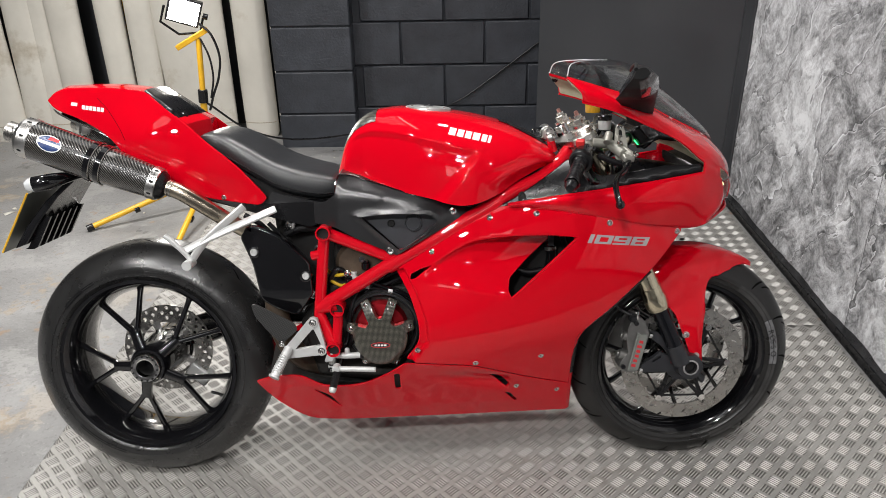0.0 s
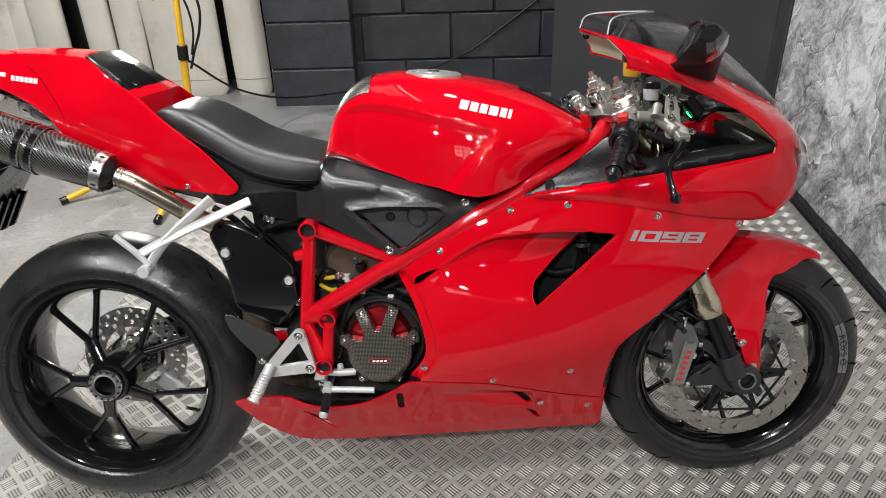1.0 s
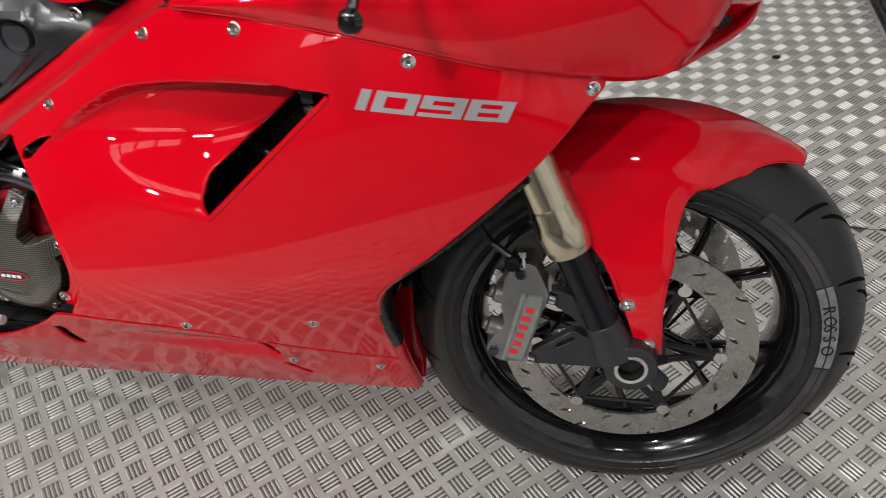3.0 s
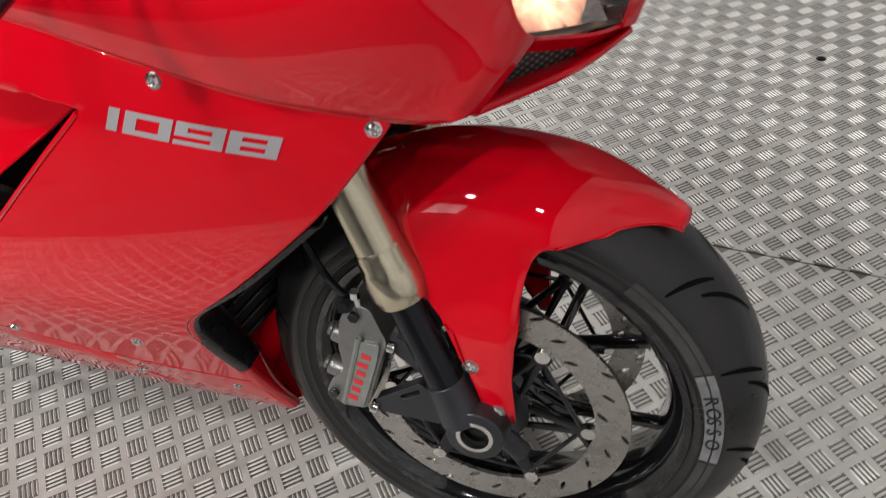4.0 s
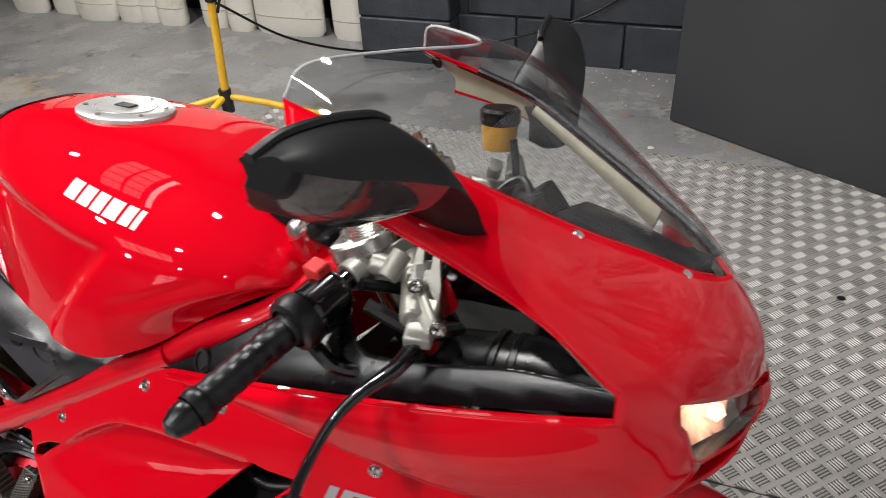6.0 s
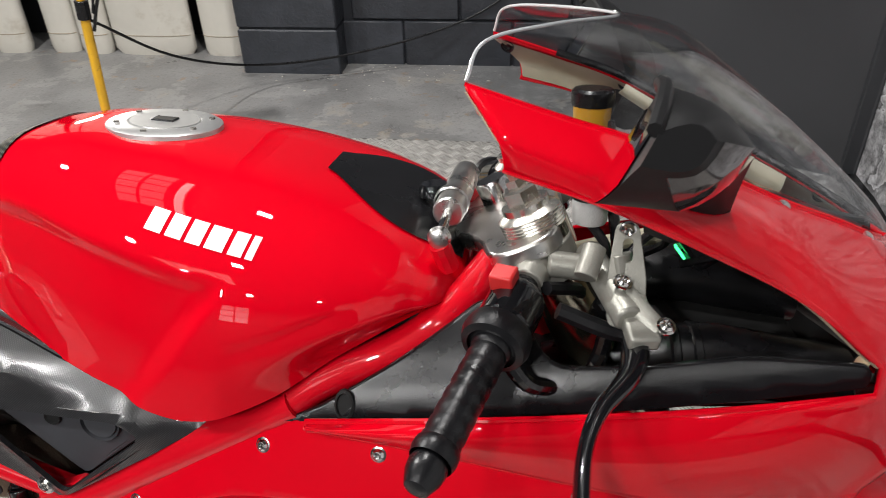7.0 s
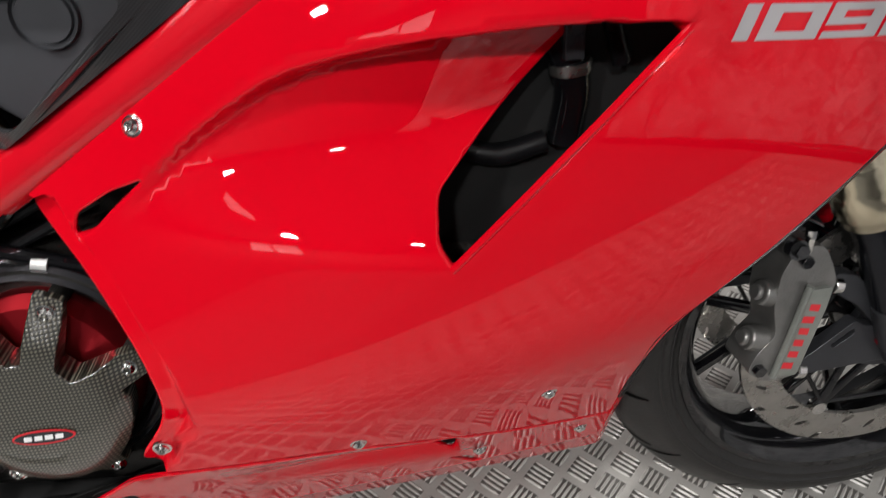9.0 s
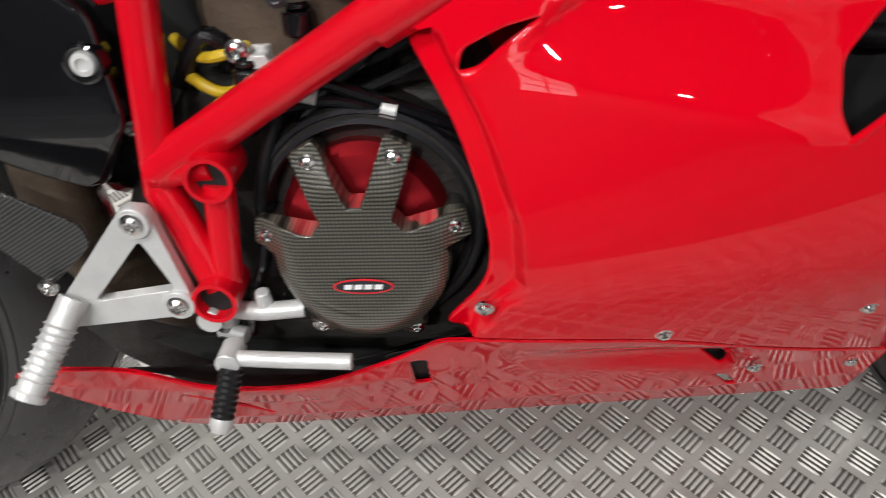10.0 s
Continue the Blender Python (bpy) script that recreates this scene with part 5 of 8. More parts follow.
def decal(points, mat, parent, depth, lift=0.0007, name="decal", label=""):
    """A thin film laid on a body surface, outline in (u, w)."""
    vo, fo = flat_fill(points, (), 0.012)
    return part(name, solid([(u, -(depth(u, w) + lift), w) for u, w in vo], fo), mat, parent, label, angle=60)


def build_model_number():
    """The grey model number on the side, drawn from strokes."""
    o, right, up = np.array((0.4225, 0.6835)), np.array((0.1445, -0.0150)), np.array((0.0035, 0.0215))

    def quad(x0, y0, x1, y1):
        sl = 0.035
        return [o + right * (x + sl * y) + up * y for x, y in ((x0, y0), (x1, y0), (x1, y1), (x0, y1))]
    strokes = {"1": [(0, 0, 0.07, 1)], "0": [(0.0, 0, 0.075, 1), (0.215, 0, 0.29, 1), (0.075, 0, 0.215, 0.24), (0.075, 0.76, 0.215, 1)],
               "9": [(0.215, 0, 0.29, 1), (0, 0.38, 0.075, 1), (0.075, 0.38, 0.215, 0.58), (0.075, 0.78, 0.215, 1), (0.0, 0, 0.215, 0.2)],
               "8": [(0, 0, 0.075, 1), (0.215, 0, 0.29, 1), (0.075, 0, 0.215, 0.2), (0.075, 0.4, 0.215, 0.6), (0.075, 0.8, 0.215, 1)]}
    x = 0.0
    for ch in "1098":
        for s in strokes[ch]:
            decal(quad(x + s[0], s[1], x + s[2], s[3]), DECAL_GREY, bike, SKIN, 0.0008, "number_stroke")
        x += (0.105 if ch == "1" else 0.31)


# -- upper cowl --
EDGE = [(0.372, 0.168, 1.068), (0.445, 0.170, 1.046), (0.525, 0.157, 1.020), (0.629, 0.111, 0.969), (0.690, 0.076, 0.941), (0.728, 0.054, 0.922), (0.752, 0.028, 0.909), (0.768, 0.0, 0.902)]
WING = [(0.404, 0.200, 1.012), (0.478, 0.214, 0.992), (0.558, 0.211, 0.957), (0.628, 0.213, 0.923), (0.690, 0.211, 0.873), (0.738, 0.177, 0.855), (0.790, 0.092, 0.824), (0.821, 0.0, 0.800)]
SILL = [(0.236, 0.198, 0.775), (0.37, 0.212, 0.797), (0.50, 0.217, 0.816), (0.60, 0.217, 0.832), (0.690, 0.212, 0.847), (0.742, 0.172, 0.832), (0.766, 0.139, 0.776), (0.822, 0.0, 0.757)]
SEAM = [(0.236, 0.203, 0.772), (0.35, 0.212, 0.763), (0.465, 0.213, 0.744), (0.56, 0.202, 0.724), (0.655, 0.172, 0.708), (0.700, 0.162, 0.708), (0.729, 0.150, 0.718), (0.800, 0.0, 0.720)]


def between(a, b, t, bulge=0.0):
    """A line part of the way from one to the other, standing out a little."""
    out = []
    for p, q in zip(a, b):
        u, r, w = (x + (y - x) * t for x, y in zip(p, q))
        ahead = 0.35 + 0.6 * max(0.0, 1 - r / 0.10)
        out.append((u + bulge * ahead, r + bulge * (r > 0.001), w + bulge * 0.35))
    return out


def cowl_shell(whole=True):
    """Nose and cowl sides in one skin, open at the cockpit side and for the headlights."""
    n = 6
    up = [catmull(l, n) for l in (EDGE, between(EDGE, WING, 0.33, 0.010), between(EDGE, WING, 0.70, 0.015), WING)]
    low = [catmull(l, n) for l in (SILL, between(SILL, SEAM, 0.28, 0.008), between(SILL, SEAM, 0.55, 0.010), between(SILL, SEAM, 0.8, 0.006), SEAM)]
    verts, faces = [], []

    def sheet(rows, cols, side):
        base, grid = len(verts), []
        for k in range(cols):
            grid.append(catmull([r[k] for r in rows], 5))
        h = len(grid[0])
        for col in grid:
            verts.extend((u, -side * r, w) for u, r, w in col)
        for k in range(cols - 1):
            for q in range(h - 1):
                p = base + k * h + q
                faces.append((p, p + 1, p + h + 1, p + h))
        return base, h
    for side in (1, -1):
        b0, h0 = sheet(up, 7 * n + 1, side)
        if whole:
            b1, h1 = sheet(low, 6 * n + 1, side)
            for k in range(4 * n, 5 * n):
                p, q = b0 + k * h0 + h0 - 1, b1 + k * h1
                faces.append((p, q, q + h1, p + h0))
    bm = solid(verts, faces)
    bmesh.ops.remove_doubles(bm, verts=bm.verts, dist=0.0012)
    bmesh.ops.recalc_face_normals(bm, faces=bm.faces)
    return faired(bm, 14)


def build_cowl():
    cowl = part("upper_cowl", cowl_shell(), RED, bike, "glossy red nose cowl", angle=55, shell=0.004)
    bm = cowl_shell(False)
    bm.normal_update()
    way = 1 if sum(v.normal.y * v.co.y for v in bm.verts) > 0 else -1
    for v in bm.verts:
        v.co -= v.normal * (way * 0.0065)
    part("cowl_lining", bm, KHAKI, cowl, "bare beige lining inside the nose", angle=60)
    # rolled edges that catch the light
    for s in (1, -1):
        for line, rad, end in ((SILL, 0.0030, 5), (WING, 0.0026, 5), (SEAM, 0.0018, 6), (EDGE, 0.0016, 7)):
            part("rolled_edge", tube([L(u - 0.001, s * (r - 0.002), w) for u, r, w in catmull(line[:end], 5)], rad, 8), RED, cowl)
    # chin with its gauzed air intake
    chin_top = [(0.766, 0.139, 0.774), (0.800, 0.07, 0.761), (0.822, 0.0, 0.756)]
    recess = [(0.748, 0.133, 0.760), (0.786, 0.07, 0.750), (0.814, 0.0, 0.748)]
    floor_line = [(0.716, 0.138, 0.724), (0.772, 0.076, 0.738), (0.806, 0.0, 0.741)]
    lip = [(0.729, 0.150, 0.718), (0.792, 0.080, 0.737), (0.818, 0.0, 0.744)]
    under = [(0.69, 0.135, 0.712), (0.74, 0.075, 0.716), (0.77, 0, 0.718)]

    def strip(rows, a, b):
        return [[q for q in catmull(l, 8)[a:b + 1]] for l in rows]
    for s in (1, -1):
        part("chin", patch([chin_top, recess], 6, 0.003, s), RED, bike, "red chin of the nose" if s > 0 else "")
        part("chin_face", patch(strip((recess, floor_line), 10, 16), 2, 0.003, s), RED, bike)
        part("chin_face", patch(strip((recess, floor_line), 0, 1), 2, 0.003, s), RED, bike)
        back = [[(u - 0.006 - 0.004 * d, r, w + d * 0.007) for u, r, w in l] for d, l in zip((1, -1), strip((recess, floor_line), 0, 11))]
        part("intake_back", patch([[(u - 0.022, r * 0.98, w + d * 0.022) for u, r, w in l] for d, l in zip((1, -1), strip((recess, floor_line), 0, 14))], 2, 0.002, s), DARK, bike)
        part("intake_gauze", patch(back, 2, 0.002, s), GAUZE, bike, "dark wire gauze in the intake")
        part("chin_lip", patch([floor_line, [(0.727, 0.147, 0.723), (0.788, 0.080, 0.741), (0.815, 0.0, 0.748)], lip, [(0.722, 0.146, 0.711), (0.780, 0.078, 0.727), (0.806, 0, 0.735)], under], 5, 0.003, s), RED, bike, "rolled red lip under the intake")
    # headlamps behind clear lenses
    for s in (1, -1):
        top, bot = [WING[5], WING[6], (0.816, 0.026, 0.802)], [(0.742, 0.172, 0.832), (0.766, 0.139, 0.776), (0.816, 0.026, 0.761)]
        part("nose_tip", patch([[(0.814, 0.031, 0.803), (0.820, 0.015, 0.801), (0.8215, 0.0, 0.8005)], [(0.818, 0.030, 0.781), (0.825, 0.015, 0.781), (0.827, 0.0, 0.781)], [(0.8135, 0.031, 0.757), (0.820, 0.015, 0.756), (0.8215, 0.0, 0.756)]], 5, 0.003, s), RED, cowl, "", angle=60)
        lens = patch([top, between(top, bot, 0.5, 0.003), bot], 6, 0.0015, s)
        head = part("headlight", lens, LENS, bike, "clear headlight lens, lit")
        back = [[(u - 0.045, r * 0.92, w) for u, r, w in l] for l in (top, bot)]
        part("lamp_bowl", patch([[(u - 0.004, r, w) for u, r, w in top], [(u - 0.03, r * 0.95, w - 0.004) for u, r, w in top], *back[:1], back[1], [(u - 0.004, r, w) for u, r, w in bot]], 4, 0.001, s), BOWL, head, "dark reflector bowl")
        mid = Vector((0.768, -s * 0.086, 0.803))
        rows = [[(u - 0.008 - 0.018 * math.sin(math.pi * k / 13), r, w) for k, (u, r, w) in enumerate(catmull(l, 8)[2:16])] for l in (top, between(top, bot, 0.5), bot)]
        rows[1] = [(u - 0.012, r, w) for u, r, w in rows[1]]
        rows[0] = [(u, r, w - 0.002) for u, r, w in rows[0]]
        rows[2] = [(u, r, w + 0.002) for u, r, w in rows[2]]
        part("reflector", patch(rows, 3, 0.001, s), GLOWCUP, head, "glowing reflector")
        part("bulb", spin([(0, 0), (0.008, 0.002), (0.009, 0.012), (0, 0.018)], along(mid + Vector((-0.004, 0, -0.004)), mid + Vector((0.03, -s * 0.01, -0.004))), 16), BULB, head, "lit bulb")
    for u, r, w in ((0.388, 0.172, 1.052), (0.525, 0.163, 1.012), (0.629, 0.119, 0.963), (0.724, 0.062, 0.918)):
        bolt(L(u, r, w), (0.35, -0.8, 0.5), 0.0062, ALU, cowl)
        bolt(L(u, -r, w), (0.35, 0.8, 0.5), 0.0062, BLACK_PLASTIC, cowl)
    # screen
    ed = [(0.372, 0.166, 1.070), (0.445, 0.171, 1.047), (0.525, 0.155, 1.022), (0.629, 0.109, 0.972), (0.728, 0.053, 0.925), (0.770, 0.0, 0.902)]
    tp = [(0.385, 0.146, 1.097), (0.455, 0.150, 1.070), (0.533, 0.138, 1.040), (0.635, 0.098, 0.982), (0.730, 0.048, 0.929), (0.770, 0.0, 0.902)]
    md = [(0.438, 0.085, 1.104), (0.500, 0.090, 1.088), (0.560, 0.086, 1.060), (0.650, 0.062, 0.993), (0.735, 0.030, 0.933), (0.770, 0.0, 0.902)]
    ct = [(0.496, 0.0, 1.104), (0.545, 0.0, 1.093), (0.595, 0.0, 1.060), (0.672, 0.0, 0.999), (0.740, 0.0, 0.938), (0.770, 0.0, 0.902)]
    neg = lambda l: [(u, -r, w) for u, r, w in l]
    ob = part("windscreen", patch([ed, tp, md, ct, neg(md), neg(tp), neg(ed)], 6, 0.0025), SCREEN, bike, "clear acrylic windscreen", angle=60)
    ob.visible_shadow = False
    rim = catmull([ed[0], tp[0], md[0], ct[0], *[(u, -r, w) for u, r, w in (md[0], tp[0], ed[0])]], 8)
    ob2 = part("screen_edge", tube([L(*p) for p in rim], 0.0015, 8), CLEAR_EDGE, bike, "polished edge of the windscreen")


GAUZE = weave("dark_wire_gauze", 0.0042, (0.006, 0.006, 0.006), (0.22, 0.20, 0.17), 0.5, 0.0)
BOWL = material("dark_reflector", (0.055, 0.053, 0.052), 0.3, 0.5, vary=0.4, scale=40)
GLOWCUP = material("warm_lit_reflector", (0.30, 0.28, 0.27), 0.20, 0.8, vary=0.4, scale=60)


def lit_reflector(m, centres, reach):
    """Lamplight on a faceted reflector: white-hot round the bulb, amber further out, then dark."""
    t, b = m.node_tree, m.node_tree.nodes["Principled BSDF"]
    pos, v, near = t.nodes.new("ShaderNodeTexCoord"), t.nodes.new("ShaderNodeTexNoise"), None
    v.inputs["Scale"].default_value, v.inputs["Detail"].default_value, v.inputs["Distortion"].default_value = 34.0, 2, 2.0
    t.links.new(pos.outputs["Object"], v.inputs["Vector"])
    for c in centres:
        d = t.nodes.new("ShaderNodeVectorMath")
        d.operation = "DISTANCE"
        d.inputs[1].default_value = c
        t.links.new(pos.outputs["Object"], d.inputs[0])
        if near is None:
            near = d.outputs["Value"]
        else:
            low = t.nodes.new("ShaderNodeMath")
            low.operation = "MINIMUM"
            t.links.new(near, low.inputs[0])
            t.links.new(d.outputs["Value"], low.inputs[1])
            near = low.outputs[0]
    far, add = t.nodes.new("ShaderNodeMapRange"), t.nodes.new("ShaderNodeMath")
    far.inputs[1].default_value, far.inputs[2].default_value, far.inputs[3].default_value, far.inputs[4].default_value = 0.012, reach, 0.72, -0.32
    t.links.new(near, far.inputs[0])
    add.operation = "MULTIPLY_ADD"
    add.inputs[1].default_value = 0.75
    t.links.new(v.outputs[0], add.inputs[0])
    t.links.new(far.outputs[0], add.inputs[2])
    hue = t.nodes.new("ShaderNodeValToRGB")
    e = hue.color_ramp.elements
    e[0].position, e[0].color = 0.30, (0.0, 0.0, 0.0, 1)
    e[1].position, e[1].color = 1.0, (1.0, 0.80, 0.50, 1)
    for at, colour in ((0.40, (0.42, 0.17, 0.10, 1)), (0.68, (0.80, 0.42, 0.25, 1)), (0.84, (1.0, 0.62, 0.36, 1))):
        k = e.new(at)
        k.color = colour
    t.links.new(add.outputs[0], hue.inputs[0])
    t.links.new(hue.outputs[0], b.inputs["Emission Color"])
    b.inputs["Emission Strength"].default_value = 1.9


lit_reflector(GLOWCUP, ((0.765, -0.088, 0.803), (0.765, 0.088, 0.803)), 0.056)
BULB = material("halogen_bulb", (1, 0.9, 0.8), 0.3, emit=(1.0, 0.68, 0.40), strength=2.6)
CLEAR_EDGE = material("bright_acrylic_edge", (0.62, 0.64, 0.65), 0.15, 0.0, 1.0)


# -- tank --
T_U = [-0.185, -0.172, -0.150, -0.115, -0.056, 0.042, 0.130, 0.205, 0.270, 0.322, 0.352, 0.366]
T_TOP = [0.850, 0.900, 0.945, 0.978, 0.994, 0.990, 0.979, 0.962, 0.940, 0.914, 0.892, 0.872]
T_BOT = [0.836, 0.832, 0.829, 0.822, 0.808, 0.790, 0.775, 0.794, 0.832, 0.855, 0.860, 0.862]
T_HALF = [0.070, 0.088, 0.102, 0.120, 0.148, 0.190, 0.208, 0.206, 0.188, 0.160, 0.130, 0.090]


def tank_at(u, a, out=0.0):
    """A point on the tank: u along it, a from 0 (right lower edge) over the top to pi (left lower edge)."""
    top, bot, half = (float(np.interp(u, T_SU, t)) for t in (T_ST, T_SB, T_SH))
    c, s = math.cos(a), math.sin(a)
    e = 0.62
    r = half * math.copysign(abs(c) ** e, c)
    w = bot + (top - bot) * abs(s) ** 0.74
    if abs(c) > 0.2:
        f = (w - bot) / (top - bot)
        # knee recess on the flank: crisp upper brow, slanted front edge
        front = 0.085 + 0.150 * f
        brow = 0.72 - 0.42 * u
        dent = smooth01((front - u) / 0.030) * smooth01((u + 0.165) / 0.05) * smooth01((brow - f) / 0.11)
        r -= math.copysign(0.0105 * dent * smooth01(f / 0.08 + 0.75), c)
        # waist above the frame rail towards the front, under a soft fold
        r -= math.copysign(0.022 * smooth01((0.30 - f) / 0.3) * smooth01((u - 0.14) / 0.12), c)
        r -= math.copysign(0.003 * smooth01((0.40 + 0.9 * (u - 0.20) - f) / 0.05) * smooth01((u - 0.155) / 0.03) * smooth01((0.29 - u) / 0.05), c)
    n = Vector((0, -c, s))
    return L(u, r, w) + n * out


T_SU = np.linspace(T_U[0], T_U[-1], 190)


def spline(xs, ys, x):
    """Smooth values through knots."""
    m = np.gradient(np.array(ys), np.array(xs))
    i = np.clip(np.searchsorted(xs, x) - 1, 0, len(xs) - 2)
    xs, ys = np.array(xs), np.array(ys)
    h = xs[i + 1] - xs[i]
    t = (x - xs[i]) / h
    return (2 * t ** 3 - 3 * t ** 2 + 1) * ys[i] + (t ** 3 - 2 * t ** 2 + t) * h * m[i] + (3 * t ** 2 - 2 * t ** 3) * ys[i + 1] + (t ** 3 - t ** 2) * h * m[i + 1]


T_ST, T_SB, T_SH = (spline(T_U, t, T_SU) for t in (T_TOP, T_BOT, T_HALF))


def tank_patch(u0, u1, a0, a1, out, nu=10, na=10, trim=None):
    """A film on the tank between two stations and two angles."""
    verts, faces = [], []
    for i in range(nu + 1):
        for j in range(na + 1):
            verts.append(tank_at(u0 + (u1 - u0) * i / nu, a0 + (a1 - a0) * j / na, out))
    for i in range(nu):
        for j in range(na):
            q = i * (na + 1) + j
            faces.append((q, q + 1, q + na + 2, q + na + 1))
    return solid(verts, faces)


def build_tank():
    TN = 120
    rings = []
    for u in T_SU:
        rings.append([tank_at(u, math.pi * j / TN) for j in range(TN + 1)])
    bm = loft(rings, False, False)
    n = len(rings)
    bm.verts.ensure_lookup_table()
    bm.faces.new([bm.verts[i] for i in range(TN + 1)])
    bm.faces.new([bm.verts[(n - 1) * (TN + 1) + i] for i in range(TN + 1)])
    tank = part("fuel_tank", bm, RED, bike, "glossy red fuel tank with knee recesses", angle=55)
    # filler cap
    c, up = L(0.042, 0, 0.9895), Vector((0.07, 0, 1))
    m = along(c, c + up)
    cap = part("filler_cap", spin([(0.0, 0.004), (0.036, 0.004), (0.037, 0.0055), (0.054, 0.005), (0.058, 0.003), (0.059, -0.004)], m, 40), CAPALU, tank, "brushed aluminium filler cap")
    part("lock_flap", moved(box(-0.008, 0.008, 0.004, 0.008, -0.012, 0.012), m), BLACK_PLASTIC, cap, bevel=0.001)
    part("cap_face", spin([(0, 0.0062), (0.035, 0.0062), (0.0355, 0.004)], m, 32), CAPALU, cap)
    for k in range(6):
        a = 2 * math.pi * k / 6
        part("cap_bolt", spin([(0, 0.0068), (0.003, 0.0068), (0.0034, 0.004)], m @ Matrix.Translation((0.047 * math.cos(a), 0, 0.047 * math.sin(a))), 10), STEEL, cap)
    # black insert at the front with the lock
    ins = []
    for i in range(15):
        u = 0.222 + 0.138 * i / 14
        sp = 0.015 + 0.115 * smooth01(i / 11) ** 0.8
        ins.append([tank_at(u, math.pi * (0.5 + sp * f), 0.002) for f in np.linspace(-1, 1, 17)])
    part("tank_insert", loft(ins, False, False), BLACK_PLASTIC, tank, "black plastic insert at the front of the tank")
    # carbon guard at the rear
    part("tank_guard", tank_patch(-0.172, -0.085, math.pi * 0.30, math.pi * 0.70, 0.002, 8, 14), CARBON_FINE, tank, "carbon guard on the tank's rear")
    # the maker's word, as plain slanted white blocks
    x = 0.0
    widths = (0.18, 0.17, 0.16, 0.19, 0.14, 0.075)
    for wd in widths:
        verts = []
        u0, u1 = 0.094 + 0.110 * x, 0.094 + 0.110 * (x + wd * 0.80)
        grid, faces = [], []
        for i in range(5):
            for j in range(4):
                u = u0 + (u1 - u0) * i / 4 + 0.0055 * j / 3
                tgt = 0.938 + 0.0160 * (j / 3) - 0.21 * (u - 0.098)
                lo, hi = 0.05, math.pi / 2
                for _ in range(18):
                    md = (lo + hi) / 2
                    lo, hi = (md, hi) if tank_at(u, md).z < tgt else (lo, md)
                grid.append(tank_at(u, lo, 0.0008))
        for i in range(4):
            for j in range(3):
                q = i * 4 + j
                faces.append((q, q + 1, q + 5, q + 4))
        part("tank_badge_block", solid(grid, faces), WHITE, tank)
        x += wd


def build_seat():
    us = [-0.545, -0.52, -0.46, -0.40, -0.334, -0.265, -0.21, -0.185, -0.172]
    top = [0.918, 0.938, 0.942, 0.914, 0.876, 0.852, 0.838, 0.828, 0.805]
    bot = [0.905, 0.905, 0.868, 0.832, 0.795, 0.776, 0.772, 0.778, 0.785]
    half = [0.07, 0.095, 0.118, 0.128, 0.132, 0.128, 0.118, 0.108, 0.09]
    x = np.linspace(us[0], us[-1], 40)
    rings = []
    for u, t, b, h in zip(x, spline(us, top, x), spline(us, bot, x), spline(us, half, x)):
        ring = []
        for j in range(40):
            a = 2 * math.pi * j / 40
            c, s = math.cos(a), math.sin(a)
            crown = (t - b) / 2 * math.copysign(abs(s) ** 0.62, s)
            ring.append(L(u, h * math.copysign(abs(c) ** 0.55, c), (t + b) / 2 + crown + (0.006 * c * c if s > 0 else 0)))
        rings.append(ring)
    seat = part("seat", loft(rings), VINYL, bike, "black vinyl rider's seat", angle=50)
    line = [L(u, h * 0.985, b + (t - b) * 0.30) for u, t, b, h in zip(x[2:-2], spline(us, top, x)[2:-2], spline(us, bot, x)[2:-2], spline(us, half, x)[2:-2])]
    part("seat_piping", tube(line, 0.0022, 6), RUBBER, seat)


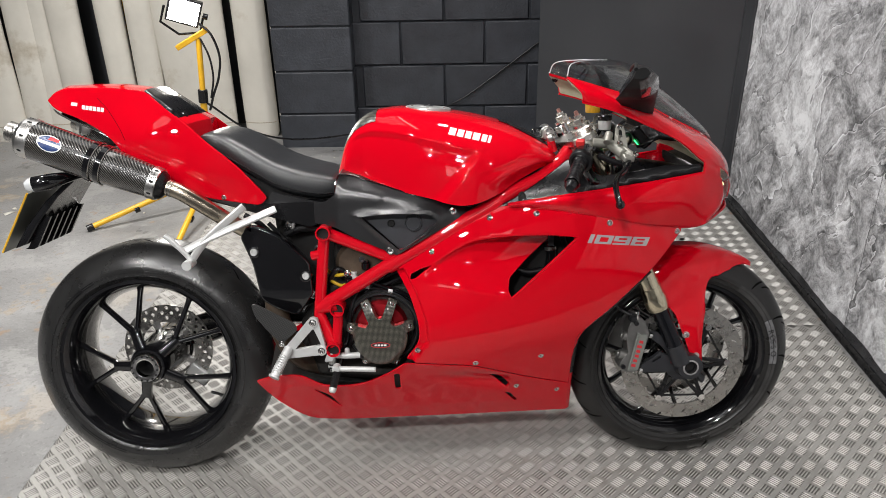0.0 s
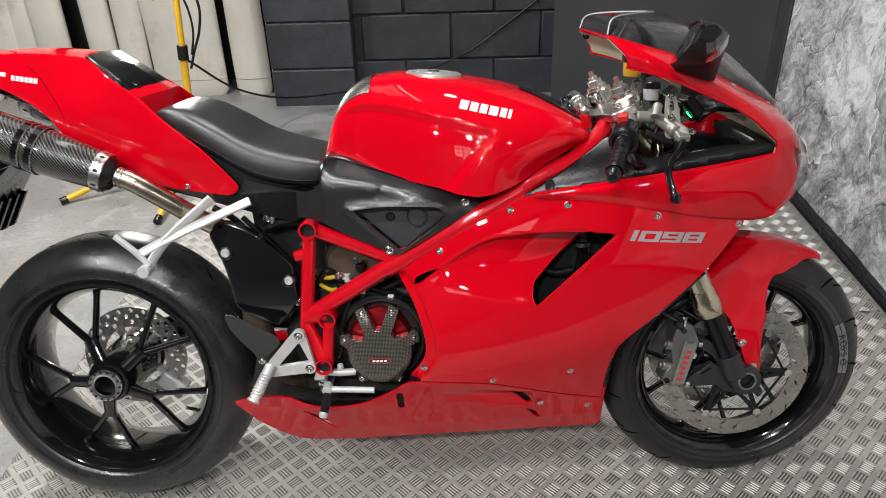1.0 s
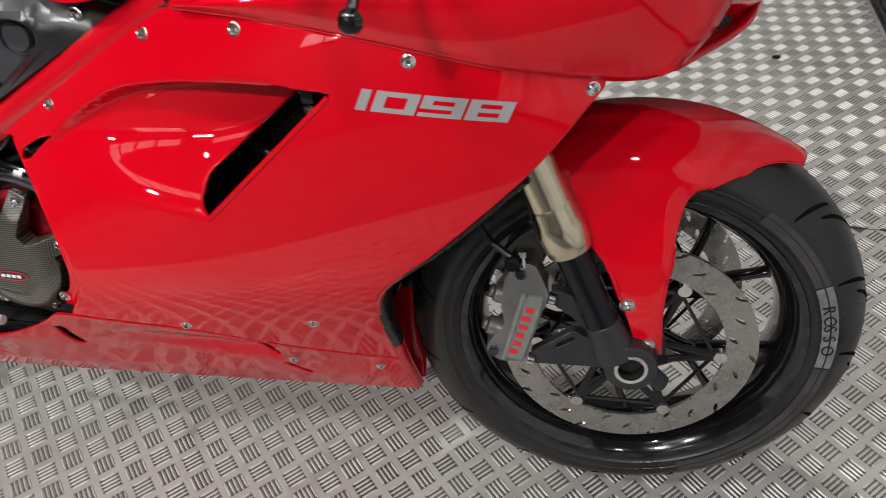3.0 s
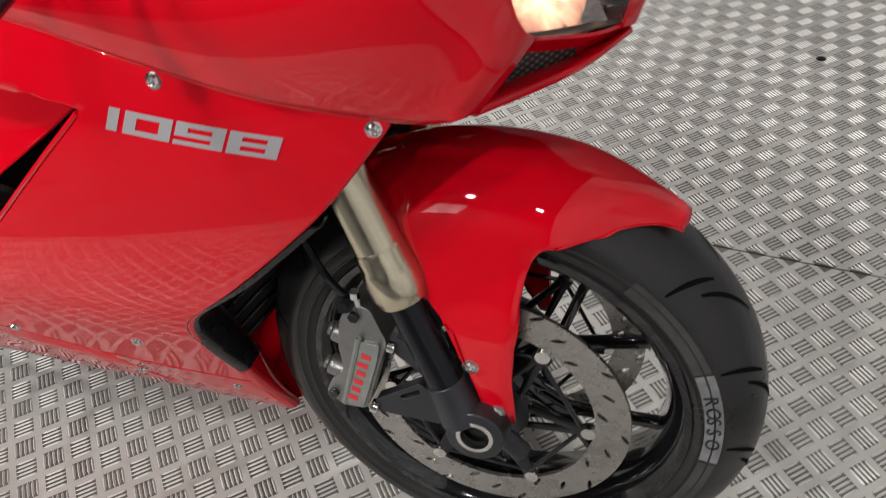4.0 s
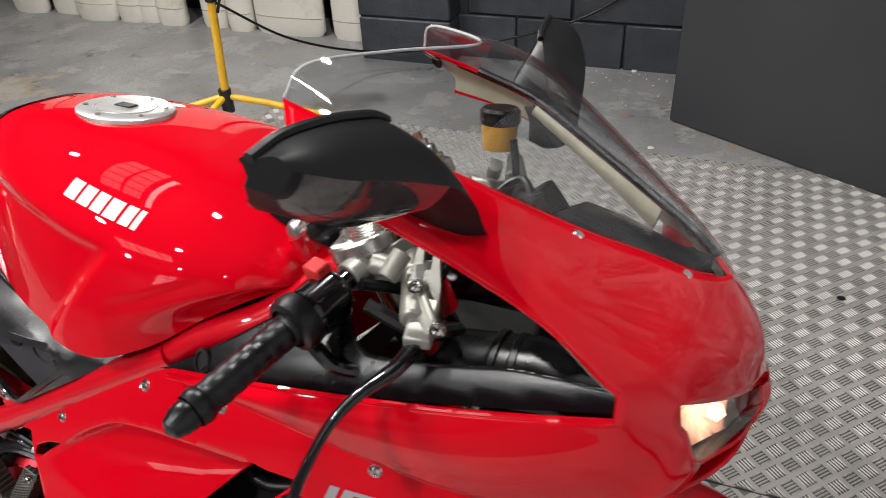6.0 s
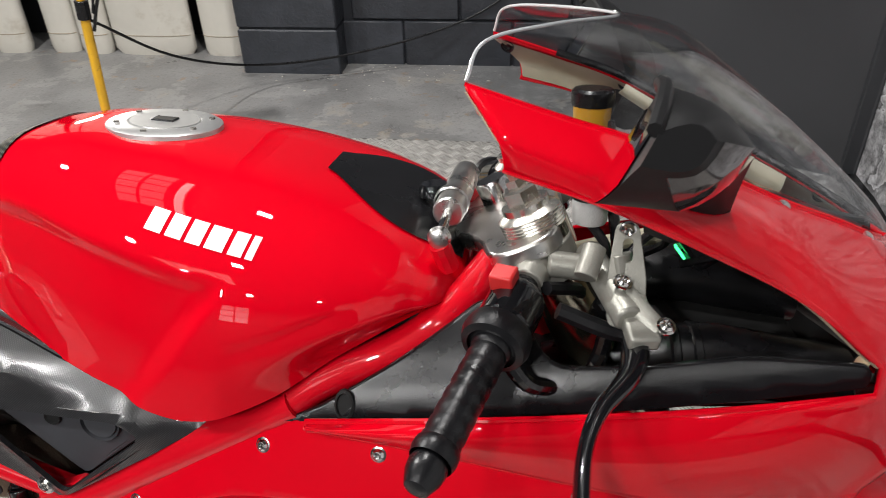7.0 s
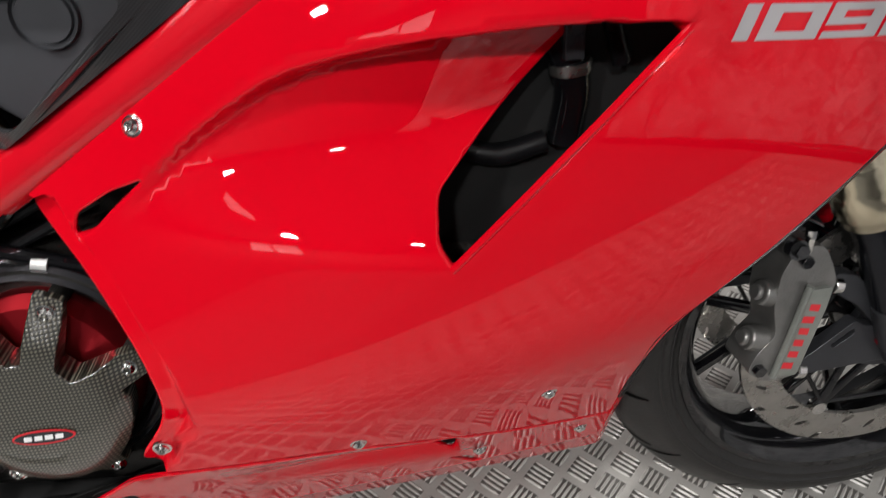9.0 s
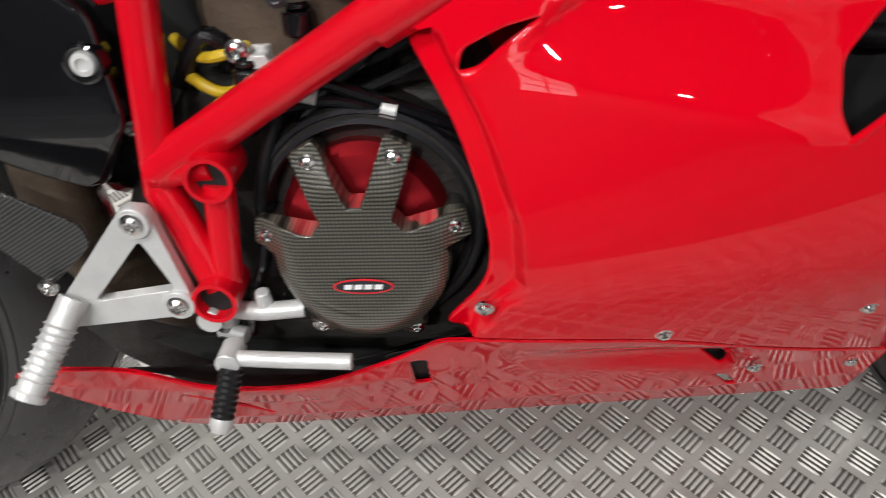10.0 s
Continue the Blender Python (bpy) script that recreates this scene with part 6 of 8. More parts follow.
def build_tail():
    side = surface([(-0.93, 1.022, 0.020), (-0.88, 1.05, 0.040), (-0.88, 0.985, 0.060), (-0.77, 1.05, 0.070), (-0.77, 0.94, 0.098), (-0.65, 1.04, 0.085), (-0.65, 0.93, 0.130), (-0.63, 0.83, 0.112), (-0.55, 0.96, 0.118), (-0.50, 0.86, 0.142), (-0.45, 0.79, 0.128), (-0.37, 0.78, 0.142), (-0.42, 0.85, 0.142)])
    out = rounded([(-0.932, 1.024, 0.004), (-0.907, 1.043, 0.01), (-0.872, 1.054, 0.02), (-0.764, 1.057, 0.05), (-0.650, 1.046, 0.02), (-0.600, 1.005, 0.03), (-0.545, 0.968, 0.02), (-0.503, 0.930, 0.02), (-0.430, 0.875, 0.05), (-0.352, 0.788, 0.012), (-0.372, 0.768, 0.012), (-0.469, 0.777, 0.04), (-0.568, 0.798, 0.04), (-0.632, 0.826, 0.03), (-0.690, 0.872, 0.03), (-0.738, 0.932, 0.03), (-0.783, 0.960, 0.04), (-0.832, 0.982, 0.03), (-0.900, 1.002, 0.01), (-0.912, 1.008, 0.005)], 0.02, 4)
    tail = moulded("tail_fairing", out, side, RED, bike, "glossy red tail fairing", 0.0045, [], 0.012, edge=0.003)
    moulded("tail_fairing", out, side, RED, bike, "", 0.0045, [], 0.018, side=-1, edge=0.003)
    rows = [(-0.930, 1.024), (-0.905, 1.043), (-0.872, 1.054), (-0.80, 1.0565), (-0.73, 1.0545), (-0.652, 1.045)]
    strip = []
    for u, w in rows:
        h = side(u, w - 0.001) - 0.0015
        strip.append([L(u, h * f, w + 0.007 * (1 - f * f) - 0.0005) for f in np.linspace(1, -1, 13)])
    part("tail_top", loft(strip, False, False), RED, bike, "red top of the tail", angle=50)
    def slope(rows, out=0.0):
        res = []
        for u, w in rows:
            h = side(u, w) - 0.002
            res.append([L(u + (0.02 * (1 - abs(f)) if w < 1.03 else 0), h * f, w + out + 0.004 * (1 - f * f)) for f in np.linspace(1, -1, 13)])
        return loft(res, False, False)
    part("tail_insert", slope(((-0.652, 1.047), (-0.615, 1.019), (-0.592, 1.001), (-0.568, 0.980)), 0.002), BLACK_PLASTIC, bike, "black insert behind the seat", angle=40, shell=0.004)
    slope_part = part("seat_back_panel", slope(((-0.595, 1.002), (-0.575, 0.985), (-0.545, 0.967), (-0.540, 0.930), (-0.54, 0.90))), RED, bike, "red panel behind the seat", angle=40)
    bolt(L(-0.567, 0.065, 0.989), (0.45, -0.1, 0.9), 0.009, BLACK_PLASTIC, slope_part)
    # the maker's word on the tail, as blocks
    for k in range(6):
        u = -0.818 + k * 0.0105
        decal([(u, 1.004 - k * 0.0012), (u + 0.0085, 1.003 - k * 0.0012), (u + 0.0095, 1.013 - k * 0.0012), (u + 0.001, 1.014 - k * 0.0012)], WHITE, tail, side, 0.0008, "tail_badge_block")
    decal([(-0.850, 1.013), (-0.832, 1.011), (-0.830, 1.019), (-0.848, 1.021)], WHITE, tail, side, 0.0008, "tail_badge_block")
    # panel joint on the flank
    pts = [L(u, side(u, w) + 0.0002, w) for u, w in catmull([(-0.775, 1.03), (-0.748, 1.005), (-0.715, 0.96), (-0.70, 0.93)], 5)]
    part("panel_joint", tube(pts, 0.0006, 6), GROOVE, tail)
    bolt(L(-0.585, side(-0.585, 0.812) + 0.001, 0.812), (0, -1, 0), 0.006)
    bolt(L(-0.465, side(-0.465, 0.787) + 0.001, 0.787), (0, -1, 0), 0.005)
    # added black sheet closes the gap between seat and tail with shade
    part("subframe_cover", panel([(-0.66, 0.88), (-0.56, 0.93), (-0.45, 0.87), (-0.33, 0.80), (-0.20, 0.80), (-0.20, 0.75), (-0.40, 0.765), (-0.55, 0.795)], lambda u, w: 0.095, 0.003, [], 0.04), DARK, bike, "black sheet added under the seat to darken a see-through gap")
    # black tray under the tail and towards the frame
    tray = rounded([(-0.69, 0.868), (-0.63, 0.83), (-0.56, 0.80), (-0.46, 0.778), (-0.37, 0.770), (-0.30, 0.775), (-0.21, 0.775), (-0.20, 0.735), (-0.25, 0.712), (-0.34, 0.735), (-0.44, 0.760), (-0.57, 0.795), (-0.64, 0.822)], 0.01, 3)
    part("seat_tray", panel(tray, lambda u, w: 0.120 + 0.02 * smooth01((u + 0.5) / 0.2), 0.05, [], 0.02), BLACK_PLASTIC, bike, "black plastic tray under the seat")
    part("tail_under", loft([[L(u, h * f, w - 0.02 * (1 - f * f)) for f in np.linspace(1, -1, 9)] for u, h, w in ((-0.915, 0.03, 1.006), (-0.87, 0.06, 0.985), (-0.80, 0.085, 0.960), (-0.735, 0.10, 0.928), (-0.66, 0.10, 0.86), (-0.56, 0.11, 0.80))], False, False), BLACK_PLASTIC, bike, "black underside of the tail")


def build_exhaust():
    for s in (1, -1):
        a, b = L(-0.920, s * 0.160, 0.946), L(-0.604, s * 0.172, 0.828)
        ln = (b - a).length
        m = along(a, b)
        can = part("silencer", spin([(0.044, 0.0), (0.047, 0.004), (0.0485, 0.03), (0.0485, ln * 0.35), (0.0465, ln * 0.6), (0.0415, ln * 0.85), (0.0375, ln)], m, 48), CARBON, bike, "tapered carbon-fibre silencer")
        part("end_cap", spin([(0.021, -0.022), (0.025, -0.0225), (0.027, -0.012), (0.044, -0.006), (0.0475, 0.000), (0.0500, 0.003), (0.0500, 0.026), (0.0488, 0.028)], m, 40), ALU, can, "alloy end cap")
        part("outlet", spin([(0.0225, -0.040), (0.0245, -0.040), (0.0245, 0.0), (0.0215, 0.0), (0.0205, 0.05), (0, 0.05)], m, 32), STEEL, can)
        for f0 in (0.50, 0.575):
            rr = 0.0488 - 0.004 * (f0 - 0.35) * 2
            strap = part("strap", spin([(rr, ln * f0), (rr + 0.0022, ln * f0), (rr + 0.0022, ln * f0 + 0.012), (rr, ln * f0 + 0.012)], m, 40, closed=True), BLACK_GLOSS, can)
            part("strap_edge", spin([(rr + 0.0015, ln * f0 + 0.012), (rr + 0.0030, ln * f0 + 0.013), (rr + 0.0015, ln * f0 + 0.0145)], m, 40), STEEL, strap)
        part("front_ring", spin([(0.0385, ln - 0.020), (0.0412, ln - 0.019), (0.0398, ln + 0.001), (0.0370, ln + 0.002)], m, 40), ALU, can, "alloy front ring")
        part("front_bell", spin([(0.0375, ln), (0.031, ln + 0.012), (0.022, ln + 0.018), (0.0185, ln + 0.020)], m, 36), BLACK_PLASTIC, can)
        for k in range(3):
            part("joint_ring", spin([(0.0175, ln + 0.014 + 0.007 * k), (0.0205, ln + 0.0155 + 0.007 * k), (0.0205, ln + 0.0185 + 0.007 * k), (0.0175, ln + 0.020 + 0.007 * k)], m, 28), STEEL, can)
        for k in range(8):
            an = 2 * math.pi * k / 8 + 0.3
            d2 = Vector((math.cos(an), 0, math.sin(an)))
            for y, rr in ((0.0145, 0.0498), (ln - 0.009, 0.0402)):
                part("cap_slot", spin([(0, 0.0008), (0.0030, 0.0006), (0.0032, -0.001)], m @ along(d2 * rr + Vector((0, y, 0)), d2 * (rr + 0.1) + Vector((0, y, 0))) @ Matrix.Diagonal((1.9, 1, 1, 1)), 10), DARK, can)
        if s > 0:
            # round badge, as plain shapes
            def on_can(pts, mat, lift, label):
                vo, fo = flat_fill(pts, (), 0.01)
                vv = []
                for y, t in vo:
                    an = t / 0.0488
                    vv.append(m @ Vector(((0.0488 + lift) * badge_dir[0] * math.cos(an) - (0.0488 + lift) * badge_dir[1] * math.sin(an), y, (0.0488 + lift) * badge_dir[1] * math.cos(an) + (0.0488 + lift) * badge_dir[0] * math.sin(an))))
                part("badge", solid(vv, fo), mat, can, label)
            d = m.to_3x3().inverted() @ Vector((0, -0.93, 0.37))
            d = Vector((d.x, d.z)).normalized()
            badge_dir = (d.x, d.y)
            c0 = ln * 0.24
            on_can([(c0 + 0.030 * math.cos(f), 0.020 * math.sin(f)) for f in np.linspace(0, 2 * math.pi, 28)[:-1]], WHITE, 0.0006, "white badge ground")
            on_can([(c0 + 0.027 * math.cos(f), 0.0175 * math.sin(f)) for f in np.linspace(0, 2 * math.pi, 28)[:-1]], BLUE, 0.001, "blue badge field")
            on_can([(c0 - 0.026, -0.004), (c0 + 0.026, -0.004), (c0 + 0.026, 0.003), (c0 - 0.026, 0.003)], WHITE, 0.0014, "white badge bar")
            on_can([(c0 - 0.006, 0.008), (c0 + 0.02, 0.008), (c0 + 0.02, 0.016), (c0 - 0.002, 0.016)], CLEAR_RED, 0.0014, "red badge mark")
        pipe_pts = catmull([L(-0.592, s * 0.172, 0.824), L(-0.555, s * 0.172, 0.808), L(-0.50, s * 0.165, 0.770), L(-0.44, s * 0.15, 0.725), L(-0.37, s * 0.12, 0.67), L(-0.32, s * 0.08, 0.60)], 6)
        part("exhaust_pipe", tube(pipe_pts, 0.0195, 16), TITAN, bike, "heat-tinted exhaust pipe")
    low = catmull([L(-0.05, 0.04, 0.31), L(-0.2, 0.06, 0.31), L(-0.30, 0.085, 0.34), L(-0.345, 0.11, 0.42), L(-0.36, 0.10, 0.52), L(-0.34, 0.08, 0.62)], 6)
    part("exhaust_pipe", tube(low, 0.030, 18), BRONZE, bike, "brown heat-stained lower exhaust pipe")
    # pale hanger that carries the silencer
    bars = join(tube(catmull([L(-0.528, 0.222, 0.650), L(-0.49, 0.205, 0.700), L(-0.405, 0.170, 0.772)], 5), 0.0105, 10, squash=0.6), tube(catmull([L(-0.548, 0.222, 0.672), L(-0.47, 0.20, 0.708), L(-0.330, 0.160, 0.763)], 5), 0.0105, 10, squash=0.6), tube(catmull([L(-0.525, 0.225, 0.650), L(-0.548, 0.228, 0.680), L(-0.583, 0.232, 0.716)], 5), 0.0065, 10), rod(L(-0.533, 0.205, 0.643), L(-0.533, 0.245, 0.643), 0.012))
    part("silencer_hanger", bars, CAST, bike, "silver cast hanger bracket", bevel=0.001)


def build_plate_holder():
    arm = part("plate_arm", loft([[L(u + du, r, w + dw) for du, r, dw in ((-0.022, -h, 0), (-0.026, 0, -0.006), (-0.022, h, 0), (0.012, h, 0.012), (0.022, h * 0.5, 0.02), (0.022, -h * 0.5, 0.02), (0.012, -h, 0.012))] for u, w, h in ((-0.80, 0.885, 0.045), (-0.85, 0.835, 0.066), (-0.915, 0.775, 0.088), (-0.965, 0.712, 0.104), (-1.002, 0.655, 0.106))]), BLACK_PLASTIC, bike, "black number plate holder", bevel=0.003, angle=30)
    for k in range(6):
        r = -0.085 + 0.034 * k
        part("rib", loft([[L(u + a, r + b, w) for a, b in ((-0.012, -0.004), (0.012, -0.004), (0.012, 0.004), (-0.012, 0.004))] for u, w in ((-0.940, 0.735), (-0.985, 0.655), (-0.995, 0.650))]), BLACK_PLASTIC, arm)
    plate = part("number_plate", loft([[L(u + a, r, w + b) for u, w in ((-0.960, 0.800), (-1.046, 0.648)) for a, b in ((0.0, 0.0),)] + [L(u - 0.0035, r, w + 0.002) for u, w in ((-1.046, 0.648), (-0.960, 0.800))] for r in (-0.118, 0.118)]), PLATE_BACK, bike, "number plate with a grey back and yellow edge")
    for a, b in (((-0.9625, 0.118, 0.8015), (-1.0485, 0.118, 0.6495)), ((-1.0485, 0.118, 0.6495), (-1.0485, -0.118, 0.6495))):
        part("plate_edge", tube([L(*a), L(*b)], 0.0026, 6), YELLOW, plate, "yellow plate edge")
    part("plate_face", solid([L(-0.9645 , 0.115, 0.8005), L(-1.0505, 0.115, 0.6500), L(-1.0505, -0.115, 0.6500), L(-0.9645, -0.115, 0.8005)], [(0, 1, 2, 3)]), YELLOW, plate, "yellow face with dark bars")
    d = Vector((-0.086, 0, -0.1505)).normalized()
    out = Vector((-0.868, 0, 0.496)) * 0.0012
    for row in range(2):
        for k in range(4 - row):
            p = L(-0.9645, 0.095 - 0.056 * k, 0.8005) + d * (0.018 + 0.078 * row) + out
            part("plate_bar", solid([p, p + Vector((0, 0.040, 0)), p + Vector((0, 0.040, 0)) + d * 0.062, p + d * 0.062], [(0, 1, 2, 3)]), RUBBER, plate)
    for s in (1, -1):
        pts = catmull([L(-0.845, s * 0.045, 0.838), L(-0.875, s * 0.085, 0.835), L(-0.91, s * 0.115, 0.829), L(-0.940, s * 0.122, 0.824)], 5)
        n = len(pts)
        ind = part("indicator", tube(pts, 0.014, 16, radii=[0.009 + 0.011 * smooth01(k / (n - 1) * 1.5) for k in range(n)]), BLACK_GLOSS, arm, "black bullet indicator")
        part("indicator_lens", spin([(0, -0.022), (0.012, -0.019), (0.0185, -0.008), (0.0195, 0.002)], along(pts[-1], pts[-1] + (pts[-3] - pts[-1])), 20), CLEAR_EDGE, ind, "clear lens")


PLATE_BACK = material("grey_plate_back", (0.10, 0.105, 0.09), 0.35, vary=0.2, scale=12)


# -- frame, engine --


def build_frame():
    def bar(a, b, rad, label=""):
        return part("frame_tube", tube([L(*a), L(*b)], rad, 18), RED_FRAME, bike, label)
    bar((-0.216, 0.150, 0.702), (-0.238, 0.158, 0.486), 0.0145, "red trellis frame tube")
    bar((-0.216, 0.150, 0.700), (-0.045, 0.150, 0.632), 0.0150)
    bar((-0.234, 0.160, 0.508), (-0.05, 0.160, 0.622), 0.0175)
    bar((-0.06, 0.160, 0.613), (0.220, 0.170, 0.779), 0.0190)
    part("frame_tube", tube(catmull([L(0.200, 0.170, 0.766), L(0.243, 0.160, 0.797), L(0.318, 0.143, 0.829), L(0.362, 0.120, 0.860), L(0.392, 0.080, 0.886)], 5), 0.0180, 18), RED_FRAME, bike)
    bar((-0.240, 0.160, 0.505), (-0.190, 0.165, 0.515), 0.0145)
    bar((-0.238, 0.158, 0.490), (-0.203, 0.172, 0.408), 0.0150)
    bar((-0.188, 0.168, 0.500), (-0.196, 0.172, 0.412), 0.0125)
    bar((-0.228, 0.152, 0.645), (-0.250, 0.150, 0.640), 0.012)
    for u, r, w in ((-0.216, 0.135, 0.702), (-0.189, 0.145, 0.509), (-0.202, 0.155, 0.406)):
        lug = part("frame_lug", pipe(L(u, r, w), L(u, r + 0.042, w), 0.0185, 0.0035), RED_FRAME, bike)
        part("lug_bore", rod(L(u, r + 0.020, w), L(u, r + 0.030, w), 0.0148), DARK, lug)
    # added black sheet stands in for the dark gap between tank and rail
    part("gap_filler", panel([(-0.03, 0.63), (0.10, 0.70), (0.22, 0.77), (0.335, 0.835), (0.325, 0.862), (0.28, 0.85), (0.2, 0.81), (0.1, 0.78), (0.0, 0.75)], lambda u, w: 0.135, 0.003, [], 0.05), DARK, bike, "black sheet added behind the frame to darken the gap under the tank")
    for s in (-1,):
        part("frame_tube", tube([L(-0.216, -0.150, 0.702), L(-0.05, -0.150, 0.622), L(0.215, -0.155, 0.794), L(0.37, -0.06, 0.898)], 0.018, 14), RED_FRAME, bike)
    part("steering_head", rod(HEAD + Vector((0.05, 0, -0.11)), HEAD + Vector((0.003, 0, -0.006)), 0.034), RED_FRAME, bike, "red steering head")
    part("frame_gusset", solid([L(-0.07, 0.150, 0.640), L(-0.02, 0.150, 0.66), L(0.0, 0.150, 0.64), L(-0.05, 0.150, 0.60), L(-0.07, 0.170, 0.640), L(-0.02, 0.170, 0.66), L(0.0, 0.170, 0.64), L(-0.05, 0.170, 0.60)], [(0, 1, 2, 3), (4, 5, 6, 7), (0, 1, 5, 4), (1, 2, 6, 5), (2, 3, 7, 6), (3, 0, 4, 7)]), RED_FRAME, bike, bevel=0.004)


def build_engine():
    part("crankcase", loft([[L(u + 0.0, r * h, w) for u, w, r in ((-0.26, 0.30, 1), (0.02, 0.27, 1), (0.06, 0.45, 1), (0.0, 0.55, 1), (-0.22, 0.56, 1), (-0.30, 0.45, 1))] for h in (-0.13, 0.0, 0.11)]), ENGINE, bike, "dark engine crankcase", bevel=0.012)
    part("rear_cylinder", loft([[L(u, r * h, w) for u, w, r in ((-0.20, 0.52, 1), (-0.06, 0.55, 1), (-0.09, 0.70, 1), (-0.21, 0.70, 1))] for h in (-0.10, 0.09)]), ENGINE, bike, bevel=0.01)
    part("belt_cover", spin([(0, 0.0), (0.050, 0.0), (0.058, -0.012), (0.058, -0.03), (0, -0.03)], Matrix.Translation(L(-0.13, 0.128, 0.615)) @ pose(0, 0, 0, 0, 0, 180) @ Matrix.Diagonal((1.15, 1, 0.95, 1)), 32), BRONZE, bike, "brown cam belt cover")
    part("front_cylinder", loft([[L(u, r * h, w) for u, w, r in ((0.02, 0.32, 1), (0.26, 0.36, 1), (0.28, 0.50, 1), (0.04, 0.52, 1))] for h in (-0.11, 0.11)]), ENGINE, bike, bevel=0.01)
    # added dark box blocks the bright floor between belly pan and pipes
    part("lower_pipe_shield", box(-0.34, -0.18, -0.08, 0.075, 0.265, 0.37), DARK, bike, "black box added by the lower pipes to darken the gap", bevel=0.02)
    part("sump", loft([[L(u, r * h, w) for u, w, r in ((-0.28, 0.31, 1), (-0.20, 0.25, 1), (0.20, 0.25, 1), (0.26, 0.36, 1), (-0.20, 0.40, 1))] for h in (-0.06, 0.0, 0.05)]), ENGINE, bike, "dark engine sump", bevel=0.01)
    # added dark mass stops the floor showing through the frame triangles
    part("battery_box", loft([[L(u, r * h, w) for u, w, r in ((-0.34, 0.52, 1), (-0.22, 0.50, 1), (0.0, 0.62, 1), (0.02, 0.78, 1), (-0.36, 0.76, 1))] for h in (-0.09, 0.075)]), DARK, bike, "black block added behind the frame to darken its openings", bevel=0.01)
    m = Matrix.Translation(L(-0.080, 0.100, 0.449)) @ Matrix.Diagonal((0.91, 1, 0.965, 1)) @ Matrix.Diagonal((1, -1, 1, 1))
    drum = part("clutch_housing", spin([(0.106, 0.0), (0.106, 0.035), (0.098, 0.048), (0.092, 0.048), (0.088, 0.030), (0.0, 0.030)], m, 56), ENGINE, bike, "dark clutch housing")
    for r, y in ((0.098, 0.047), (0.090, 0.049)):
        part("housing_ring", spin([(r, y), (r + 0.002, y + 0.004), (r + 0.005, y)], m, 56), GUNMETAL, drum)
    m = Matrix.Translation(L(-0.083, 0.100, 0.438)) @ Matrix.Diagonal((0.94, 1, 1.08, 1)) @ Matrix.Diagonal((1, -1, 1, 1))
    part("pressure_plate", spin([(0, 0.052), (0.04, 0.055), (0.068, 0.050), (0.075, 0.040), (0.075, 0.030)], m, 40), RED_DARK, drum, "red anodised pressure plate")
    out, n = [], 6
    arms = (radians(67), radians(117), radians(169), radians(15), radians(236), radians(300))
    for k in range(150):
        f = 2 * math.pi * k / 150
        r = 0.043 + 0.031 * smooth01((0.42 - math.sin(f)) / 0.45)
        for a in arms:
            d = abs((f - a + math.pi) % (2 * math.pi) - math.pi)
            reach = 0.092 if math.sin(a) > 0 else 0.084
            if d < 1.2:
                r = max(r, min(reach, 0.0125 / max(1e-4, math.sin(d))))
        out.append((r * math.cos(f), r * math.sin(f)))
    vo, fo = flat_fill(out, (), 0.010)
    kk = len(vo)
    dome = [max(0.0, 1 - (math.hypot(x, z) / 0.090) ** 2) for x, z in vo]
    verts = [(x, 0.068 + 0.018 * smooth01(d * 1.5), z) for (x, z), d in zip(vo, dome)] + [(x, 0.060, z) for x, z in vo]
    rim = [(i, (i + 1) % 150) for i in range(150)]
    bm = solid(verts, fo + [tuple(i + kk for i in f[::-1]) for f in fo] + [(b, a, a + kk, b + kk) for a, b in rim])
    cov = part("clutch_cover", moved(bm, m), CARBON_FINE, bike, "open carbon clutch cover", bevel=0.002)
    for f in arms:
        q = m @ Vector((0.080 * math.cos(f), 0.0715, 0.080 * math.sin(f)))
        bolt(q, (0, -1, 0), 0.0058, CHROME, cov)
        p2 = m @ Vector((0.078 * math.cos(f), 0.03, 0.078 * math.sin(f)))
        part("cover_post", rod(p2, m @ Vector((0.078 * math.cos(f), 0.066, 0.078 * math.sin(f))), 0.008, 12), ENGINE, cov)
    ell = lambda a, b, y: [tuple(m @ Vector((a * math.cos(f), y, -0.021 + b * math.sin(f)))) for f in np.linspace(0, 2 * math.pi, 25)[:-1]]
    part("cover_badge", solid(ell(0.026, 0.0068, 0.0876), [tuple(range(24))]), CLEAR_RED, cov, "red oval badge")
    part("cover_badge", solid(ell(0.0240, 0.0052, 0.0880), [tuple(range(24))]), GUNMETAL, cov)
    for k in range(4):
        x = -0.0165 + k * 0.0085
        part("badge_bar", solid([tuple(m @ Vector((x + dx, 0.0884, -0.021 + z))) for dx, z in ((0, -0.0022), (0.0065, -0.0022), (0.0075, 0.0022), (0.001, 0.0022))], [(0, 1, 2, 3)]), WHITE, cov)
